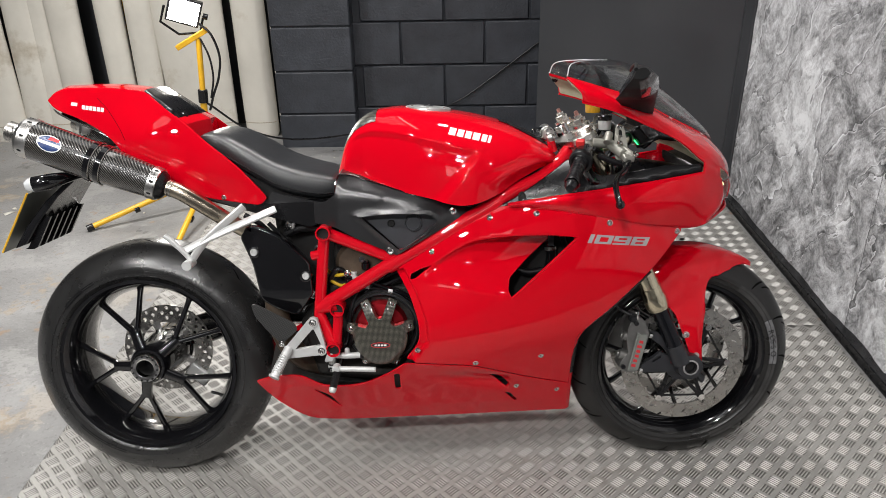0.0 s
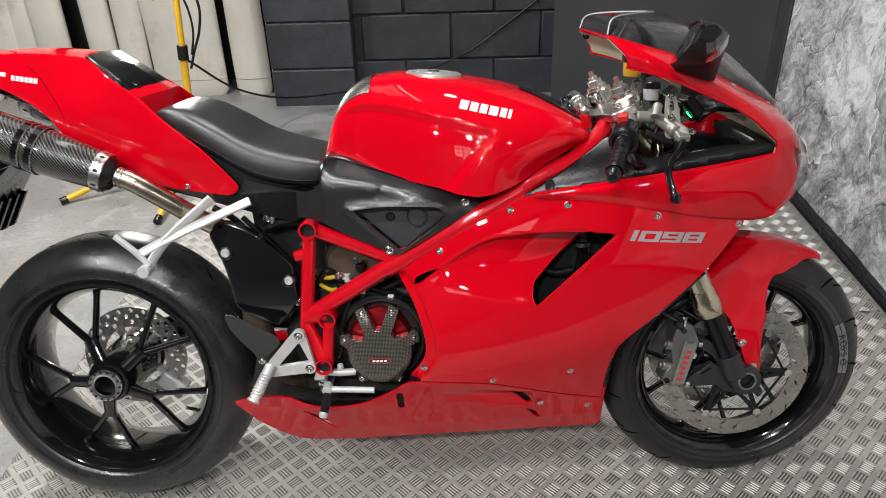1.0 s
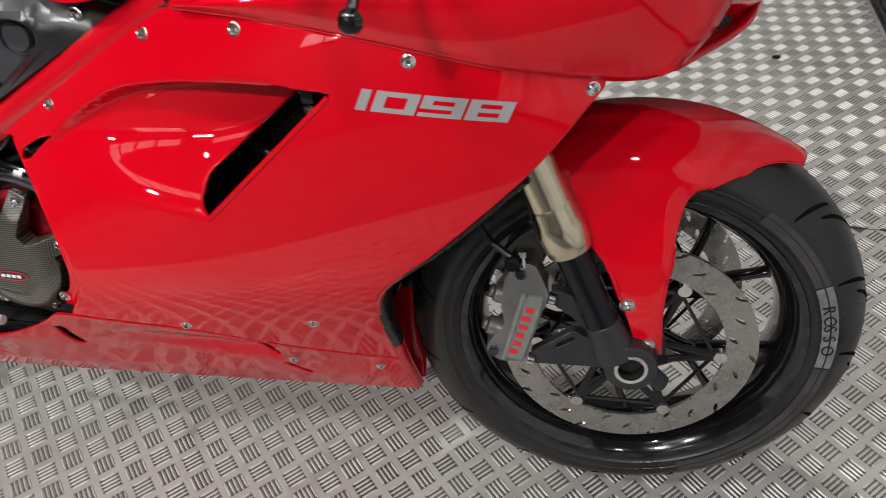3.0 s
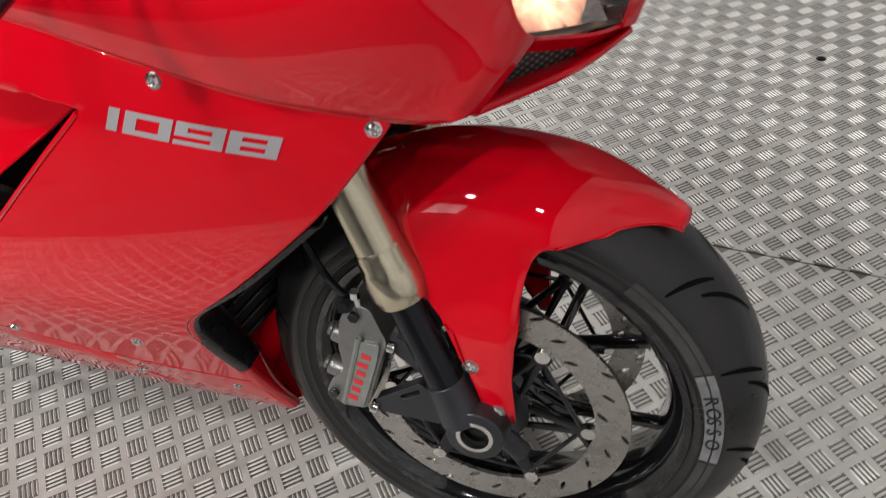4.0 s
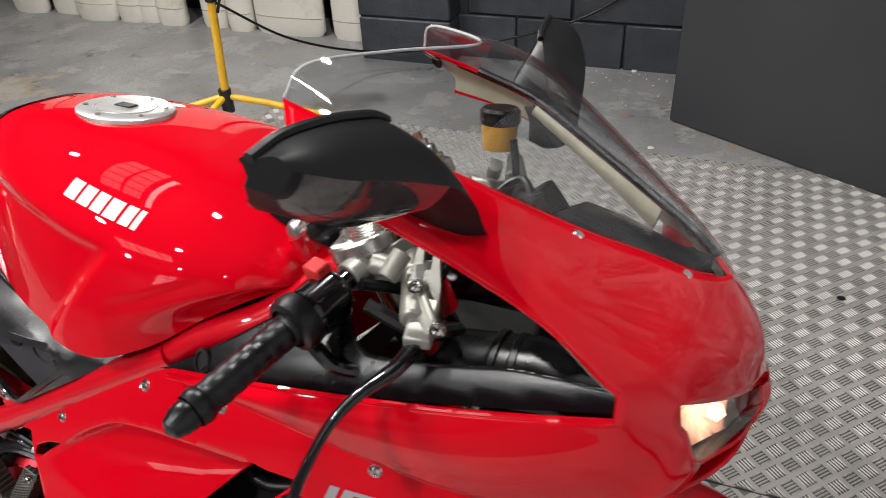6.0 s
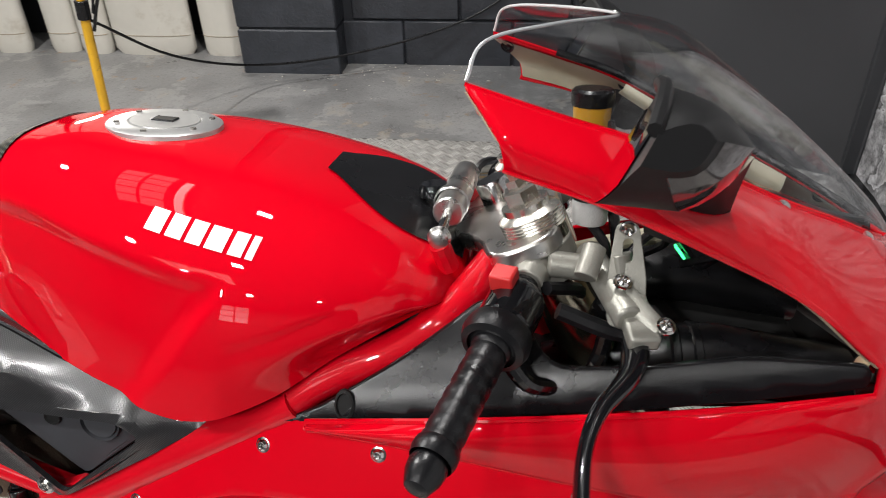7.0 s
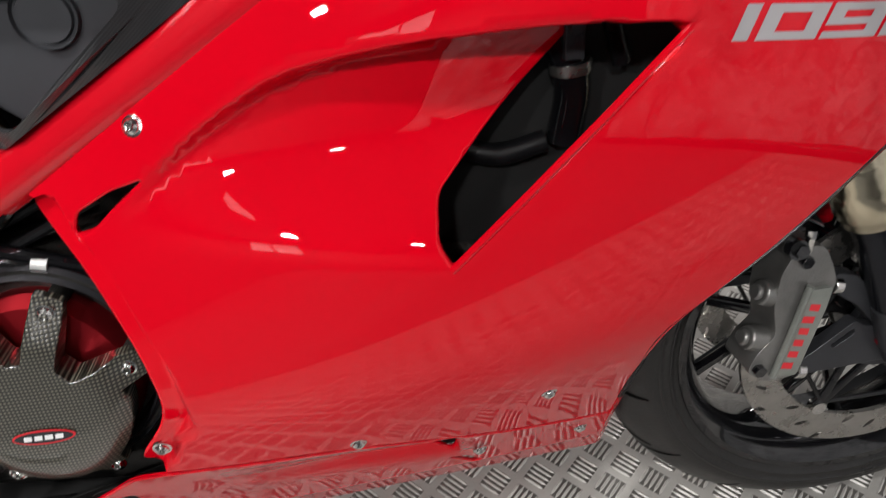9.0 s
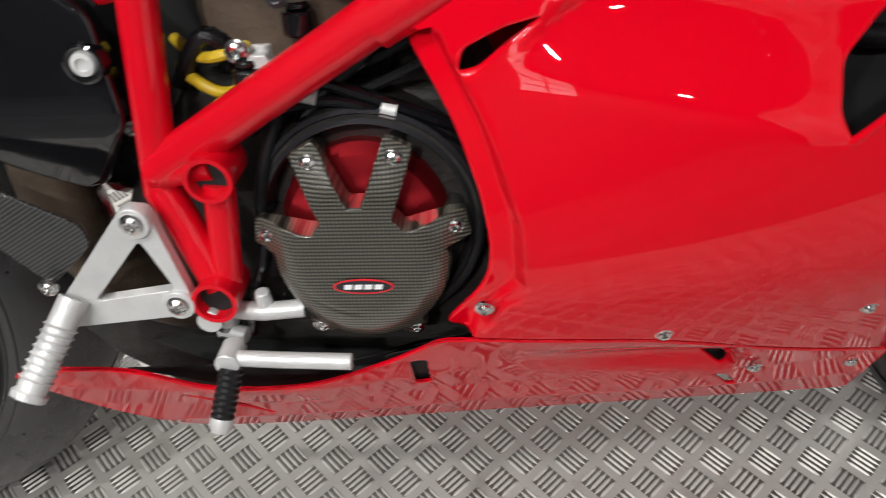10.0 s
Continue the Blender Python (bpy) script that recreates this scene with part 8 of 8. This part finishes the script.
def build_handlebar():
    for s in (1, -1):
        q = lambda u, r, w: L(u, s * r, w)
        a, b = q(0.432, 0.125, 0.908), q(0.364, 0.325, 0.842)
        if s < 0:
            a, b = q(0.412, 0.125, 0.908), q(0.318, 0.318, 0.842)
        d = (b - a).normalized()
        bar = part("clip_on_bar", rod(a, b, 0.011, 16), BLACK_GLOSS, bike, "black clip-on handlebar")
        part("bar_clamp", join(spin([(0.0275, -0.016), (0.036, -0.016), (0.036, 0.016), (0.0275, 0.016)], along(q(fork_u(0.90), 0.100, 0.90), q(fork_u(1.0), 0.100, 1.0)), 28, closed=True), rod(a - d * 0.01, a + d * 0.03, 0.0155, 16)), MCGREY, bar, "grey cast bar clamp", bevel=0.0015)
        g0, g1 = a.lerp(b, 0.44), a.lerp(b, 0.985)
        gl = (g1 - g0).length
        prof = [(0.019, 0.0), (0.0225, 0.002), (0.0225, 0.006), (0.0168, 0.010), (0.0160, 0.014)] + [(0.0154 - (0.0009 if k % 4 == 0 else 0.0), 0.016 + (gl - 0.03) * k / 26) for k in range(27)] + [(0.0170, gl - 0.012), (0.0175, gl - 0.006), (0.016, gl)]
        part("grip", spin(prof, along(g0, g1), 26), RUBBER, bar, "black rubber grip")
        part("bar_end", spin([(0.0135, 0), (0.0145, 0.004), (0.0135, 0.012), (0.009, 0.022), (0, 0.026)], along(g1, g1 + d), 20), BLACK_PLASTIC, bar, "black bar end")
        s0, s1 = a.lerp(b, 0.19), a.lerp(b, 0.42)
        sw = part("switch_box", join(rod(s0, s1, 0.024, 20), moved(box(-0.019, 0.019, 0.002, (s1 - s0).length - 0.003, -0.026, 0.021), along(s0, s1))), BLACK_GLOSS, bar, "black switch housing", bevel=0.010, segments=4)
        part("throttle_collar", spin([(0.021, 0), (0.027, 0.002), (0.0285, 0.012), (0.026, 0.020), (0.0205, 0.022)], along(s1 - d * 0.006, s1 + d), 24), RUBBER, sw)
        if s > 0:
            part("throttle_cable", tube(catmull([s1 + Vector((0.006, 0.0, -0.020)), s1 + Vector((0.030, 0.012, -0.052)), s1 + Vector((0.075, 0.045, -0.060)), s0 + Vector((0.075, 0.040, -0.045)), s0 + Vector((0.050, 0.070, -0.030))], 6), 0.0075, 10), BLACK_GLOSS, sw, "black throttle cable guide")
            part("stop_switch", moved(box(-0.010, 0.010, -0.004, 0.014, -0.006, 0.010), along(s0.lerp(s1, 0.25) + Vector((-0.008, 0, 0.024)), s1 + Vector((-0.008, 0, 0.024)))), REDSW, sw, "red stop switch", bevel=0.002)
        # master cylinder, bracket and lever
        mc = part("master_cylinder", join(rod(q(0.475, 0.110, 0.915), q(0.505, 0.190, 0.890), 0.0122, 18), rod(q(0.44, 0.135, 0.912), q(0.485, 0.135, 0.908), 0.0115, 16), moved(box(-0.0125, 0.0125, -0.026, 0.026, -0.007, 0.007), along(q(0.512, 0.185, 0.887), q(0.522, 0.240, 0.868)))), MCGREY, bar, "grey cast brake master cylinder", bevel=0.003)
        part("pivot_plate", join(tube([q(0.497, 0.165, 0.905), q(0.527, 0.200, 0.884)], 0.0105, 12, squash=0.6), tube([q(0.50, 0.15, 0.93), q(0.505, 0.155, 0.905)], 0.010, 12, squash=0.5)), MCGREY, mc, "grey lever bracket", bevel=0.001)
        for p in ((0.532, 0.200, 0.892), (0.500, 0.172, 0.915)):
            bolt(q(*p), (0.2, -0.5 * s, 0.8), 0.006, CHROME, mc)
        lev = catmull([q(0.512, 0.190, 0.874), q(0.505, 0.225, 0.862), q(0.482, 0.252, 0.846), q(0.470, 0.285, 0.832), q(0.467, 0.325, 0.812), q(0.469, 0.345, 0.800)], 6)
        n = len(lev)
        part("lever", tube(lev, 0.008, 12, radii=[0.0135 - 0.006 * smooth01(k / n * 1.6) for k in range(n)], squash=0.62), BLACK_GLOSS, mc, "black brake lever" if s > 0 else "black clutch lever")
        part("lever_ball", spin([(0, -0.010), (0.008, -0.006), (0.0105, 0.0), (0.008, 0.006), (0, 0.0095)], Matrix.Translation(lev[-1]), 18), BLACK_GLOSS, mc)
    def bracket(s):
        out = rounded([(0.490, 0.875), (0.520, 0.872), (0.520, 0.912), (0.512, 0.955), (0.494, 0.955), (0.488, 0.91)], 0.007, 3)
        holes = [rounded([(0.500, 0.925), (0.508, 0.925), (0.508, 0.943), (0.500, 0.943)], 0.004, 3), [(0.504 + 0.004 * math.cos(f), 0.908 + 0.004 * math.sin(f)) for f in np.linspace(0, 2 * math.pi, 13)[:-1]]]
        ob = part("reservoir_bracket", panel(out, lambda u, w: 0.158 + 0.35 * (0.92 - w), 0.003, holes, 0.02, s), MCGREY, bike, "slotted alloy bracket", bevel=0.0006)
        for u, w in ((0.504, 0.884), (0.503, 0.950)):
            bolt(L(u, s * (0.1585 + 0.35 * (0.92 - w)), w), (0, -s, 0), 0.0055, CHROME, ob)
        part("banjo_fitting", rod(L(0.478, s * 0.150, 0.935), L(0.470, s * 0.168, 0.915), 0.0095, 18), MCGREY, ob, bevel=0.001)
    bracket(1)
    bracket(-1)
    # fluid pots
    for u, r, w, big in ((0.487, -0.125, 0.985, True), (0.475, 0.105, 0.955, False)):
        k = 1.0 if big else 0.72
        pot = part("fluid_pot", spin([(0, -0.022 * k), (0.019 * k, -0.021 * k), (0.021 * k, -0.018 * k), (0.022 * k, 0.010 * k), (0, 0.010 * k)], Matrix.Translation(L(u, r, w)) @ pose(0, 0, 0, 90, 0, 0), 24), OIL if big else CAST, bike, "amber brake fluid pot" if big else "small pale fluid pot")
        part("pot_cap", spin([(0.0235 * k, 0.010 * k), (0.0245 * k, 0.012 * k), (0.0245 * k, 0.026 * k), (0.021 * k, 0.029 * k), (0, 0.029 * k)], Matrix.Translation(L(u, r, w)) @ pose(0, 0, 0, 90, 0, 0), 24), BLACK_PLASTIC, pot, "black screw cap")
        part("pot_stay", tube([L(u + 0.02, r * 0.93, w - 0.005), L(u + 0.028, r * 0.9, w - 0.05), L(u + 0.01, r * 0.95, w - 0.09)], 0.005, 8), BLACK_PLASTIC, pot)
    # instrument and cables
    dash = part("instrument", moved(box(-0.014, 0.014, -0.085, 0.085, -0.030, 0.030), Matrix.Translation(L(0.572, 0.0, 0.918)) @ pose(0, 0, 0, 0, -38, 0)), BLACK_PLASTIC, bike, "black digital instrument", bevel=0.006)
    part("display", moved(box(-0.0165, -0.0145, -0.070, 0.070, -0.026, 0.026), Matrix.Translation(L(0.572, 0.0, 0.918)) @ pose(0, 0, 0, 0, -38, 0)), LCD, dash, "grey-green display")
    part("neutral_light", moved(box(-0.019, -0.0168, -0.081, -0.074, -0.012, 0.004), Matrix.Translation(L(0.572, 0.0, 0.918)) @ pose(0, 0, 0, 0, -38, 0)), GREEN, dash, "green neutral light, lit")
    part("instrument_shroud", loft([[L(u, h * f, w + 0.030 * (1 - f * f)) for f in np.linspace(-1, 1, 13)] for u, h, w in ((0.56, 0.085, 0.893), (0.61, 0.102, 0.916), (0.66, 0.082, 0.908), (0.715, 0.050, 0.892), (0.748, 0.020, 0.888))], False, False), BLACK_PLASTIC, bike, "black shroud in front of the instrument", angle=40, shell=0.003)
    part("cowl_stay", tube(catmull([L(0.44, 0, 0.86), L(0.54, 0.03, 0.90), L(0.64, 0.06, 0.92), L(0.70, 0.04, 0.905)], 5), 0.009, 10), KHAKI, bike, "khaki cowl stay")
    brim = [(u, r - 0.005, w - 0.006) for u, r, w in EDGE[2:5]]
    part("screen_trim", tube([L(u, -r, w) for u, r, w in catmull([(u, r - 0.003, w + 0.001) for u, r, w in EDGE[1:7]], 5)], 0.0042, 8), BLACK_PLASTIC, bike, "black rubber trim along the screen")
    part("cowl_liner", mirrored(patch([brim, [(u - 0.003, r - 0.001, w - d) for (u, r, w), d in zip(brim, (0.005, 0.009, 0.013))], [(u - 0.006, r + 0.006, w - d) for (u, r, w), d in zip(brim, (0.009, 0.017, 0.025))]], 5, 0.003)), KHAKI, bike, "bare beige inner face of the cowl")
    for pts, rad in ((((0.50, 0.11, 0.90), (0.53, 0.10, 0.93), (0.55, 0.05, 0.90), (0.50, 0.02, 0.86)), 0.004), (((0.44, 0.16, 0.90), (0.47, 0.12, 0.88), (0.46, 0.08, 0.84)), 0.006), (((0.45, 0.17, 0.885), (0.50, 0.165, 0.865), (0.53, 0.14, 0.86), (0.50, 0.09, 0.83)), 0.0075), (((0.48, -0.11, 0.90), (0.53, -0.09, 0.94), (0.56, -0.04, 0.89)), 0.005), (((0.47, 0.10, 0.945), (0.49, 0.11, 0.92), (0.485, 0.12, 0.905)), 0.0045)):
        part("cable", tube(catmull([L(*p) for p in pts], 6), rad, 8), RUBBER, bike)
    # added black sheet darkens the cockpit's depth and hides the ground below
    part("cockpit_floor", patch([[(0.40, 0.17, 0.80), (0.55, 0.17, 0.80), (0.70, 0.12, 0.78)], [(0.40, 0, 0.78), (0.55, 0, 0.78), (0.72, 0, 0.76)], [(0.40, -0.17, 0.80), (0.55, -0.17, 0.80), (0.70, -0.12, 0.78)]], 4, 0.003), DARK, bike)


MCGREY = material("warm_grey_cast_alloy", (0.31, 0.305, 0.27), 0.38, 0.50, vary=0.08, scale=30, bump=0.12, bump_scale=500)
REDSW = material("red_switch_plastic", (0.55, 0.02, 0.02), 0.4)
LCD = material("lcd_glass", (0.18, 0.22, 0.20), 0.15, 0.0, 0.5)
GREEN = material("green_telltale", (0.1, 0.8, 0.3), 0.4, emit=(0.05, 1.0, 0.25), strength=3.0)
CAPALU = material("satin_anodised_cap", (0.62, 0.62, 0.61), 0.34, 0.75, vary=0.06, scale=30, bump=0.05, bump_scale=600)
KHAKI = material("bare_beige_glassfibre", (0.40, 0.36, 0.26), 0.5, vary=0.15, scale=30)


def build_mirrors():
    for s in (1, -1):
        # corner lines along the mirror: top, front crease, lens bottom, rear bottom
        stations = (0.183, 0.199, 0.217, 0.246, 0.284, 0.322, 0.356, 0.380)
        tops = ((0.530, 1.012), (0.523, 1.038), (0.514, 1.070), (0.503, 1.095), (0.498, 1.103), (0.494, 1.107), (0.488, 1.106), (0.482, 1.098))
        fronts = ((0.570, 0.976), (0.568, 0.994), (0.567, 1.016), (0.563, 1.038), (0.554, 1.053), (0.542, 1.065), (0.530, 1.074), (0.508, 1.083))
        bottoms = ((0.530, 0.954), (0.530, 0.978), (0.531, 1.000), (0.526, 1.018), (0.517, 1.021), (0.508, 1.028), (0.497, 1.044), (0.486, 1.068))
        rears = ((0.510, 0.962), (0.504, 0.986), (0.486, 1.008), (0.470, 1.019), (0.463, 1.024), (0.460, 1.031), (0.464, 1.047), (0.475, 1.070))
        lines = [catmull([(u, r, w) for (u, w), r in zip(l, stations)], 5) for l in ([(u, w - 0.012 * smooth01((r - 0.17) / 0.07)) for (u, w), r in zip(tops, stations)], fronts, bottoms, rears)]
        seg, rows = 5, len(lines[0])
        rings = []
        for a in range(rows):
            ring = []
            for e in range(4):
                p, q = lines[e][a], lines[(e + 1) % 4][a]
                for k in range(seg):
                    t = k / seg
                    swell = 0.006 * math.sin(math.pi * t) if e in (0, 1) else 0.0
                    m = p + (q - p) * t
                    ring.append(L(m[0] + swell * 0.5, s * m[1], m[2] + (swell if e == 0 else -swell)))
            rings.append(ring)
        n = 4 * seg
        allv = [v for ring in rings for v in ring]
        lens_f, glass_f, body_f = [], [], []
        for a in range(rows - 1):
            for q in range(n):
                fc = (a * n + q, a * n + (q + 1) % n, (a + 1) * n + (q + 1) % n, (a + 1) * n + q)
                r = lines[0][a][1]
                if seg <= q < 2 * seg and 0.258 < r < 0.372:
                    lens_f.append(fc)
                else:
                    body_f.append(fc)
                if 3 * seg <= q < 4 * seg and 0.251 < r < 0.366 and q < 4 * seg - 1:
                    glass_f.append(fc)
        caps = [tuple(range(n))[::-1], tuple(range((rows - 1) * n, rows * n))]

        def piece(faces, shift=0.0):
            bm = solid([v + Vector((shift, 0, 0)) for v in allv], faces)
            bmesh.ops.delete(bm, geom=[v for v in bm.verts if not v.link_faces], context="VERTS")
            return bm
        mir = part("mirror", piece(body_f + caps), MIRROR_SHELL, bike, "black rear-view mirror with a built-in indicator", angle=38)
        part("mirror_indicator", piece(lens_f, 0.0003), CLEAR_LENS, mir, "clear ribbed indicator lens", angle=38)
        part("mirror_glass", piece(glass_f, -0.0012), MIRROR, mir, "mirror glass", angle=60)
        lip = [L(u - 0.002, s * r, w + 0.001) for u, r, w in lines[0][14:]]
        part("mirror_lip", tube(lip, 0.0042, 8), MIRROR_SHELL, mir)
        ribs = [L(u, s * r, w) for u, r, w in (lines[1][k] * 0.55 + lines[2][k] * 0.45 for k in range(17, 31))]
        part("indicator_bulb_strip", tube(ribs, 0.004, 8), CAST, mir)


CLEAR_LENS = material("clear_ribbed_lens", (0.085, 0.075, 0.075), 0.10, 0.3, 0.9, vary=0.4, scale=120)
MIRROR_SHELL = material("matt_black_mirror_shell", (0.006, 0.006, 0.0065), 0.46, spec=0.35, vary=0.15, scale=12, bump=0.04, bump_scale=900)


def build_front_mudguard():
    """One moulded skin: an arch over the tyre that runs down into two legs."""
    hem = [(56, None), (70, None), (76, (0.768, 0.562)), (79, (0.753, 0.535)), (82, (0.751, 0.47)), (86, (0.751, 0.39)), (90, (0.758, 0.329)), (96, (0.742, 0.325)), (101, (0.720, 0.354)), (106, (0.704, 0.398)), (111, (0.688, 0.450)), (116, (0.654, 0.490)), (119, (0.628, 0.508))]
    an = np.array([h[0] for h in hem if h[1]])
    hu, hw = np.array([h[1][0] for h in hem if h[1]]), np.array([h[1][1] for h in hem if h[1]])
    cols = []
    for f in np.concatenate([np.linspace(56, 75, 12)[:-1], np.linspace(75, 119, 56)]):
        t = (f - 56) / 66
        fr = radians(f)
        rad = 0.322 - 0.004 * math.sin(math.pi * t)
        half = 0.022 + 0.058 * smooth01(t / 0.35)
        drop = 0.010 + 0.050 * smooth01(t / 0.35)
        col = []
        for g in np.linspace(0, 1, 14):
            rr = rad - drop * g ** 2.6
            col.append((0.715 + rr * math.cos(fr), half * g ** 0.8, 0.302 + rr * math.sin(fr)))
        u0, r0, w0 = col[-1]
        grow = smooth01((f - 74) / 6)
        tu, tw = np.interp(f, an, hu) - 0.002, np.interp(f, an, hw) - 0.007
        for k in range(1, 13):
            s = k / 12
            u, w = u0 + (tu - u0) * s * grow, w0 + (tw - w0) * s * grow
            col.append((u, r0 + grow * 0.024 * smooth01((0.56 - w) / 0.12) - 0.006 * grow * smooth01((u - 0.735) / 0.02) * s, w - 1e-4 * k))
        cols.append(col)
    rings = [[L(u, -r, w) for u, r, w in col[:0:-1]] + [L(u, r, w) for u, r, w in col] for col in cols]
    skin_bm = faired(loft(rings, False, False), 5)
    bmesh.ops.recalc_face_normals(skin_bm, faces=skin_bm.faces)
    guard = part("front_mudguard", skin_bm, RED, bike, "glossy red front mudguard", angle=60, shell=0.003)
    guard.matrix_basis = FRONT @ Matrix.Translation((-0.715, 0, -0.302))

    def lr(u, w):
        return 0.080 + 0.024 * smooth01((0.56 - w) / 0.12)
    for u, w in ((0.704, 0.400), (0.735, 0.339)):
        bolt(L(u, lr(u, w) + 0.0005, w), (0, -1, 0), 0.0075, ALU, guard)


def build_front_brake():
    for s in (1, -1):
        out = rounded([(0.563, 0.448), (0.588, 0.446), (0.598, 0.426), (0.607, 0.404), (0.598, 0.372), (0.580, 0.300), (0.548, 0.299), (0.528, 0.312), (0.536, 0.333), (0.553, 0.352), (0.547, 0.385), (0.550, 0.420)], 0.007, 4)
        cal = turned(part("brake_caliper", panel(out, lambda u, w: 0.101 - 0.10 * abs(u - 0.579 - 0.30 * (w - 0.36)), 0.045, [], 0.014, s), CALGREY, bike, "grey cast brake caliper", bevel=0.004))
        face = rounded([(0.575, 0.403), (0.600, 0.403), (0.596, 0.378), (0.577, 0.305), (0.556, 0.308), (0.566, 0.352)], 0.004, 4)
        part("caliper_face", panel(face, lambda u, w: 0.105, 0.008, [], 0.02, s), CALFACE, cal, "grey-green machined caliper face", bevel=0.0015)
        # the maker's word in red, as slanted blocks
        for k in range(6):
            c = Vector((0.5650 + 0.0036 * k, 0.3195 + 0.0128 * k))
            tall = 0.0072 if k in (0, 4) else 0.0052
            quad = [(c.x - tall, c.y - 0.0022), (c.x + 0.0052, c.y - 0.0052), (c.x + 0.0064, c.y + 0.0022), (c.x - tall + 0.0012, c.y + 0.0048)]
            part("caliper_mark", solid([L(u, s * 0.1056, w) for u, w in quad], [(0, 1, 2, 3)]), CLEAR_RED, cal)
        # bright chamfer, piston housings, bridge bolts
        part("caliper_rib", tube([L(0.576, s * 0.104, 0.408), L(0.564, s * 0.104, 0.354), L(0.553, s * 0.103, 0.306)], 0.0036, 8), CALFACE, cal)
        for (u0, w0), (u1, w1) in (((0.572, 0.386), (0.538, 0.397)), ((0.562, 0.337), (0.530, 0.346))):
            part("piston_housing", join(rod(L(u0, s * 0.084, w0), L(u1, s * 0.084, w1), 0.0145, 20, 0.0125), rod(L(u1, s * 0.084, w1), L(u1 - 0.006, s * 0.084, w1 + 0.002), 0.0085, 16)), CALGREY, cal, bevel=0.002)
        for u, w in ((0.570, 0.433), (0.539, 0.315)):
            part("bridge_bolt", rod(L(u, s * 0.09, w), L(u, s * 0.1045, w), 0.0068, 6), BLACK_GLOSS, cal, bevel=0.001)
        part("brake_pads", moved(box(-0.034, 0.034, -0.011, 0.011, -0.008, 0.008), Matrix.Translation(L(0.585, s * 0.070, 0.352)) @ pose(0, 0, 0, 0, -76, 0)), DARK, cal, "black brake pads")
        part("bleed_nipple", join(rod(L(0.574, s * 0.094, 0.440), L(0.572, s * 0.098, 0.462), 0.0044, 10), rod(L(0.572, s * 0.098, 0.458), L(0.5715, s * 0.0985, 0.466), 0.0060, 10)), CHROME, cal)
        part("banjo_bolt", join(rod(L(0.560, s * 0.092, 0.446), L(0.560, s * 0.108, 0.448), 0.0070, 6), rod(L(0.560, s * 0.092, 0.446), L(0.560, s * 0.102, 0.447), 0.0098, 16)), BLACK_GLOSS, cal)
        for u, w in ((0.606, 0.398), (0.583, 0.302)):
            part("mount_bolt", rod(L(u, s * 0.094, w), L(u + 0.009, s * 0.094, w - 0.002), 0.0085, 16), CHROME, cal, bevel=0.001)
        upper = rounded([(0.609, 0.410), (0.632, 0.404), (0.672, 0.362), (0.690, 0.330), (0.668, 0.336), (0.640, 0.368), (0.611, 0.388)], 0.006, 3)
        lower = rounded([(0.588, 0.312), (0.600, 0.320), (0.642, 0.350), (0.652, 0.342), (0.690, 0.330), (0.700, 0.292), (0.680, 0.293), (0.590, 0.294)], 0.005, 3)
        slot = rounded([(0.618, 0.3245), (0.641, 0.3405), (0.644, 0.334), (0.622, 0.3205)], 0.0025, 2)
        arm = join(panel(upper, lambda u, w: 0.094 - 0.06 * max(0.0, u - 0.64), 0.016, [], 0.02, s), panel(lower, lambda u, w: 0.094 - 0.04 * max(0.0, u - 0.64), 0.014, [slot], 0.02, s), tube([L(0.714, s * 0.09, 0.313), L(0.745, s * 0.085, 0.285), L(0.765, s * 0.08, 0.262)], 0.012, 10, squash=0.6))
        turned(part("pinch_bolt", rod(L(0.676, s * 0.088, 0.322), L(0.674, s * 0.098, 0.322), 0.0065, 12), RED_DARK, bike, "red anodised pinch bolt"))
        turned(part("caliper_mount", arm, GUNMETAL, bike, "grey cast caliper mount", bevel=0.001))
        turned(part("axle_end", spin([(0.0165, -0.012), (0.021, -0.012), (0.0225, -0.010), (0.0225, 0.0), (0.0165, 0.0)], Matrix.Translation(L(0.714, s * 0.110 if s > 0 else -0.098, 0.313)), 28, closed=True), CHROME, bike, "hollow axle end"))
        turned(part("axle_bore", rod(L(0.714, s * 0.06, 0.313), L(0.714, s * 0.103, 0.313), 0.0165, 20), DARK, bike))
        turned(part("brake_hose", tube(catmull([L(0.560, s * 0.094, 0.452), L(0.525, s * 0.08, 0.475), L(0.50, s * 0.075, 0.53), L(0.50, s * 0.06, 0.60), L(0.51, s * 0.04, 0.66)], 6), 0.0045, 8), RUBBER, bike, "black brake hose"))


CALFACE = material("grey_green_anodised_face", (0.27, 0.285, 0.26), 0.34, 0.5, vary=0.1, scale=40, bump=0.1, bump_scale=500)
CALGREY = material("grey_anodised_caliper", (0.25, 0.245, 0.235), 0.32, 0.75, vary=0.12, scale=40, bump=0.15, bump_scale=400)

build_rear_wheel()
build_front_wheel()
build_fairing()
build_model_number()
build_cowl()
build_tank()
build_seat()
build_tail()
build_exhaust()
build_plate_holder()
build_frame()
build_engine()
build_lower_right()
build_fork()
build_handlebar()
build_mirrors()
build_front_mudguard()
build_front_brake()

# ---- tread plates, bar by bar ----
build_tread_plates()
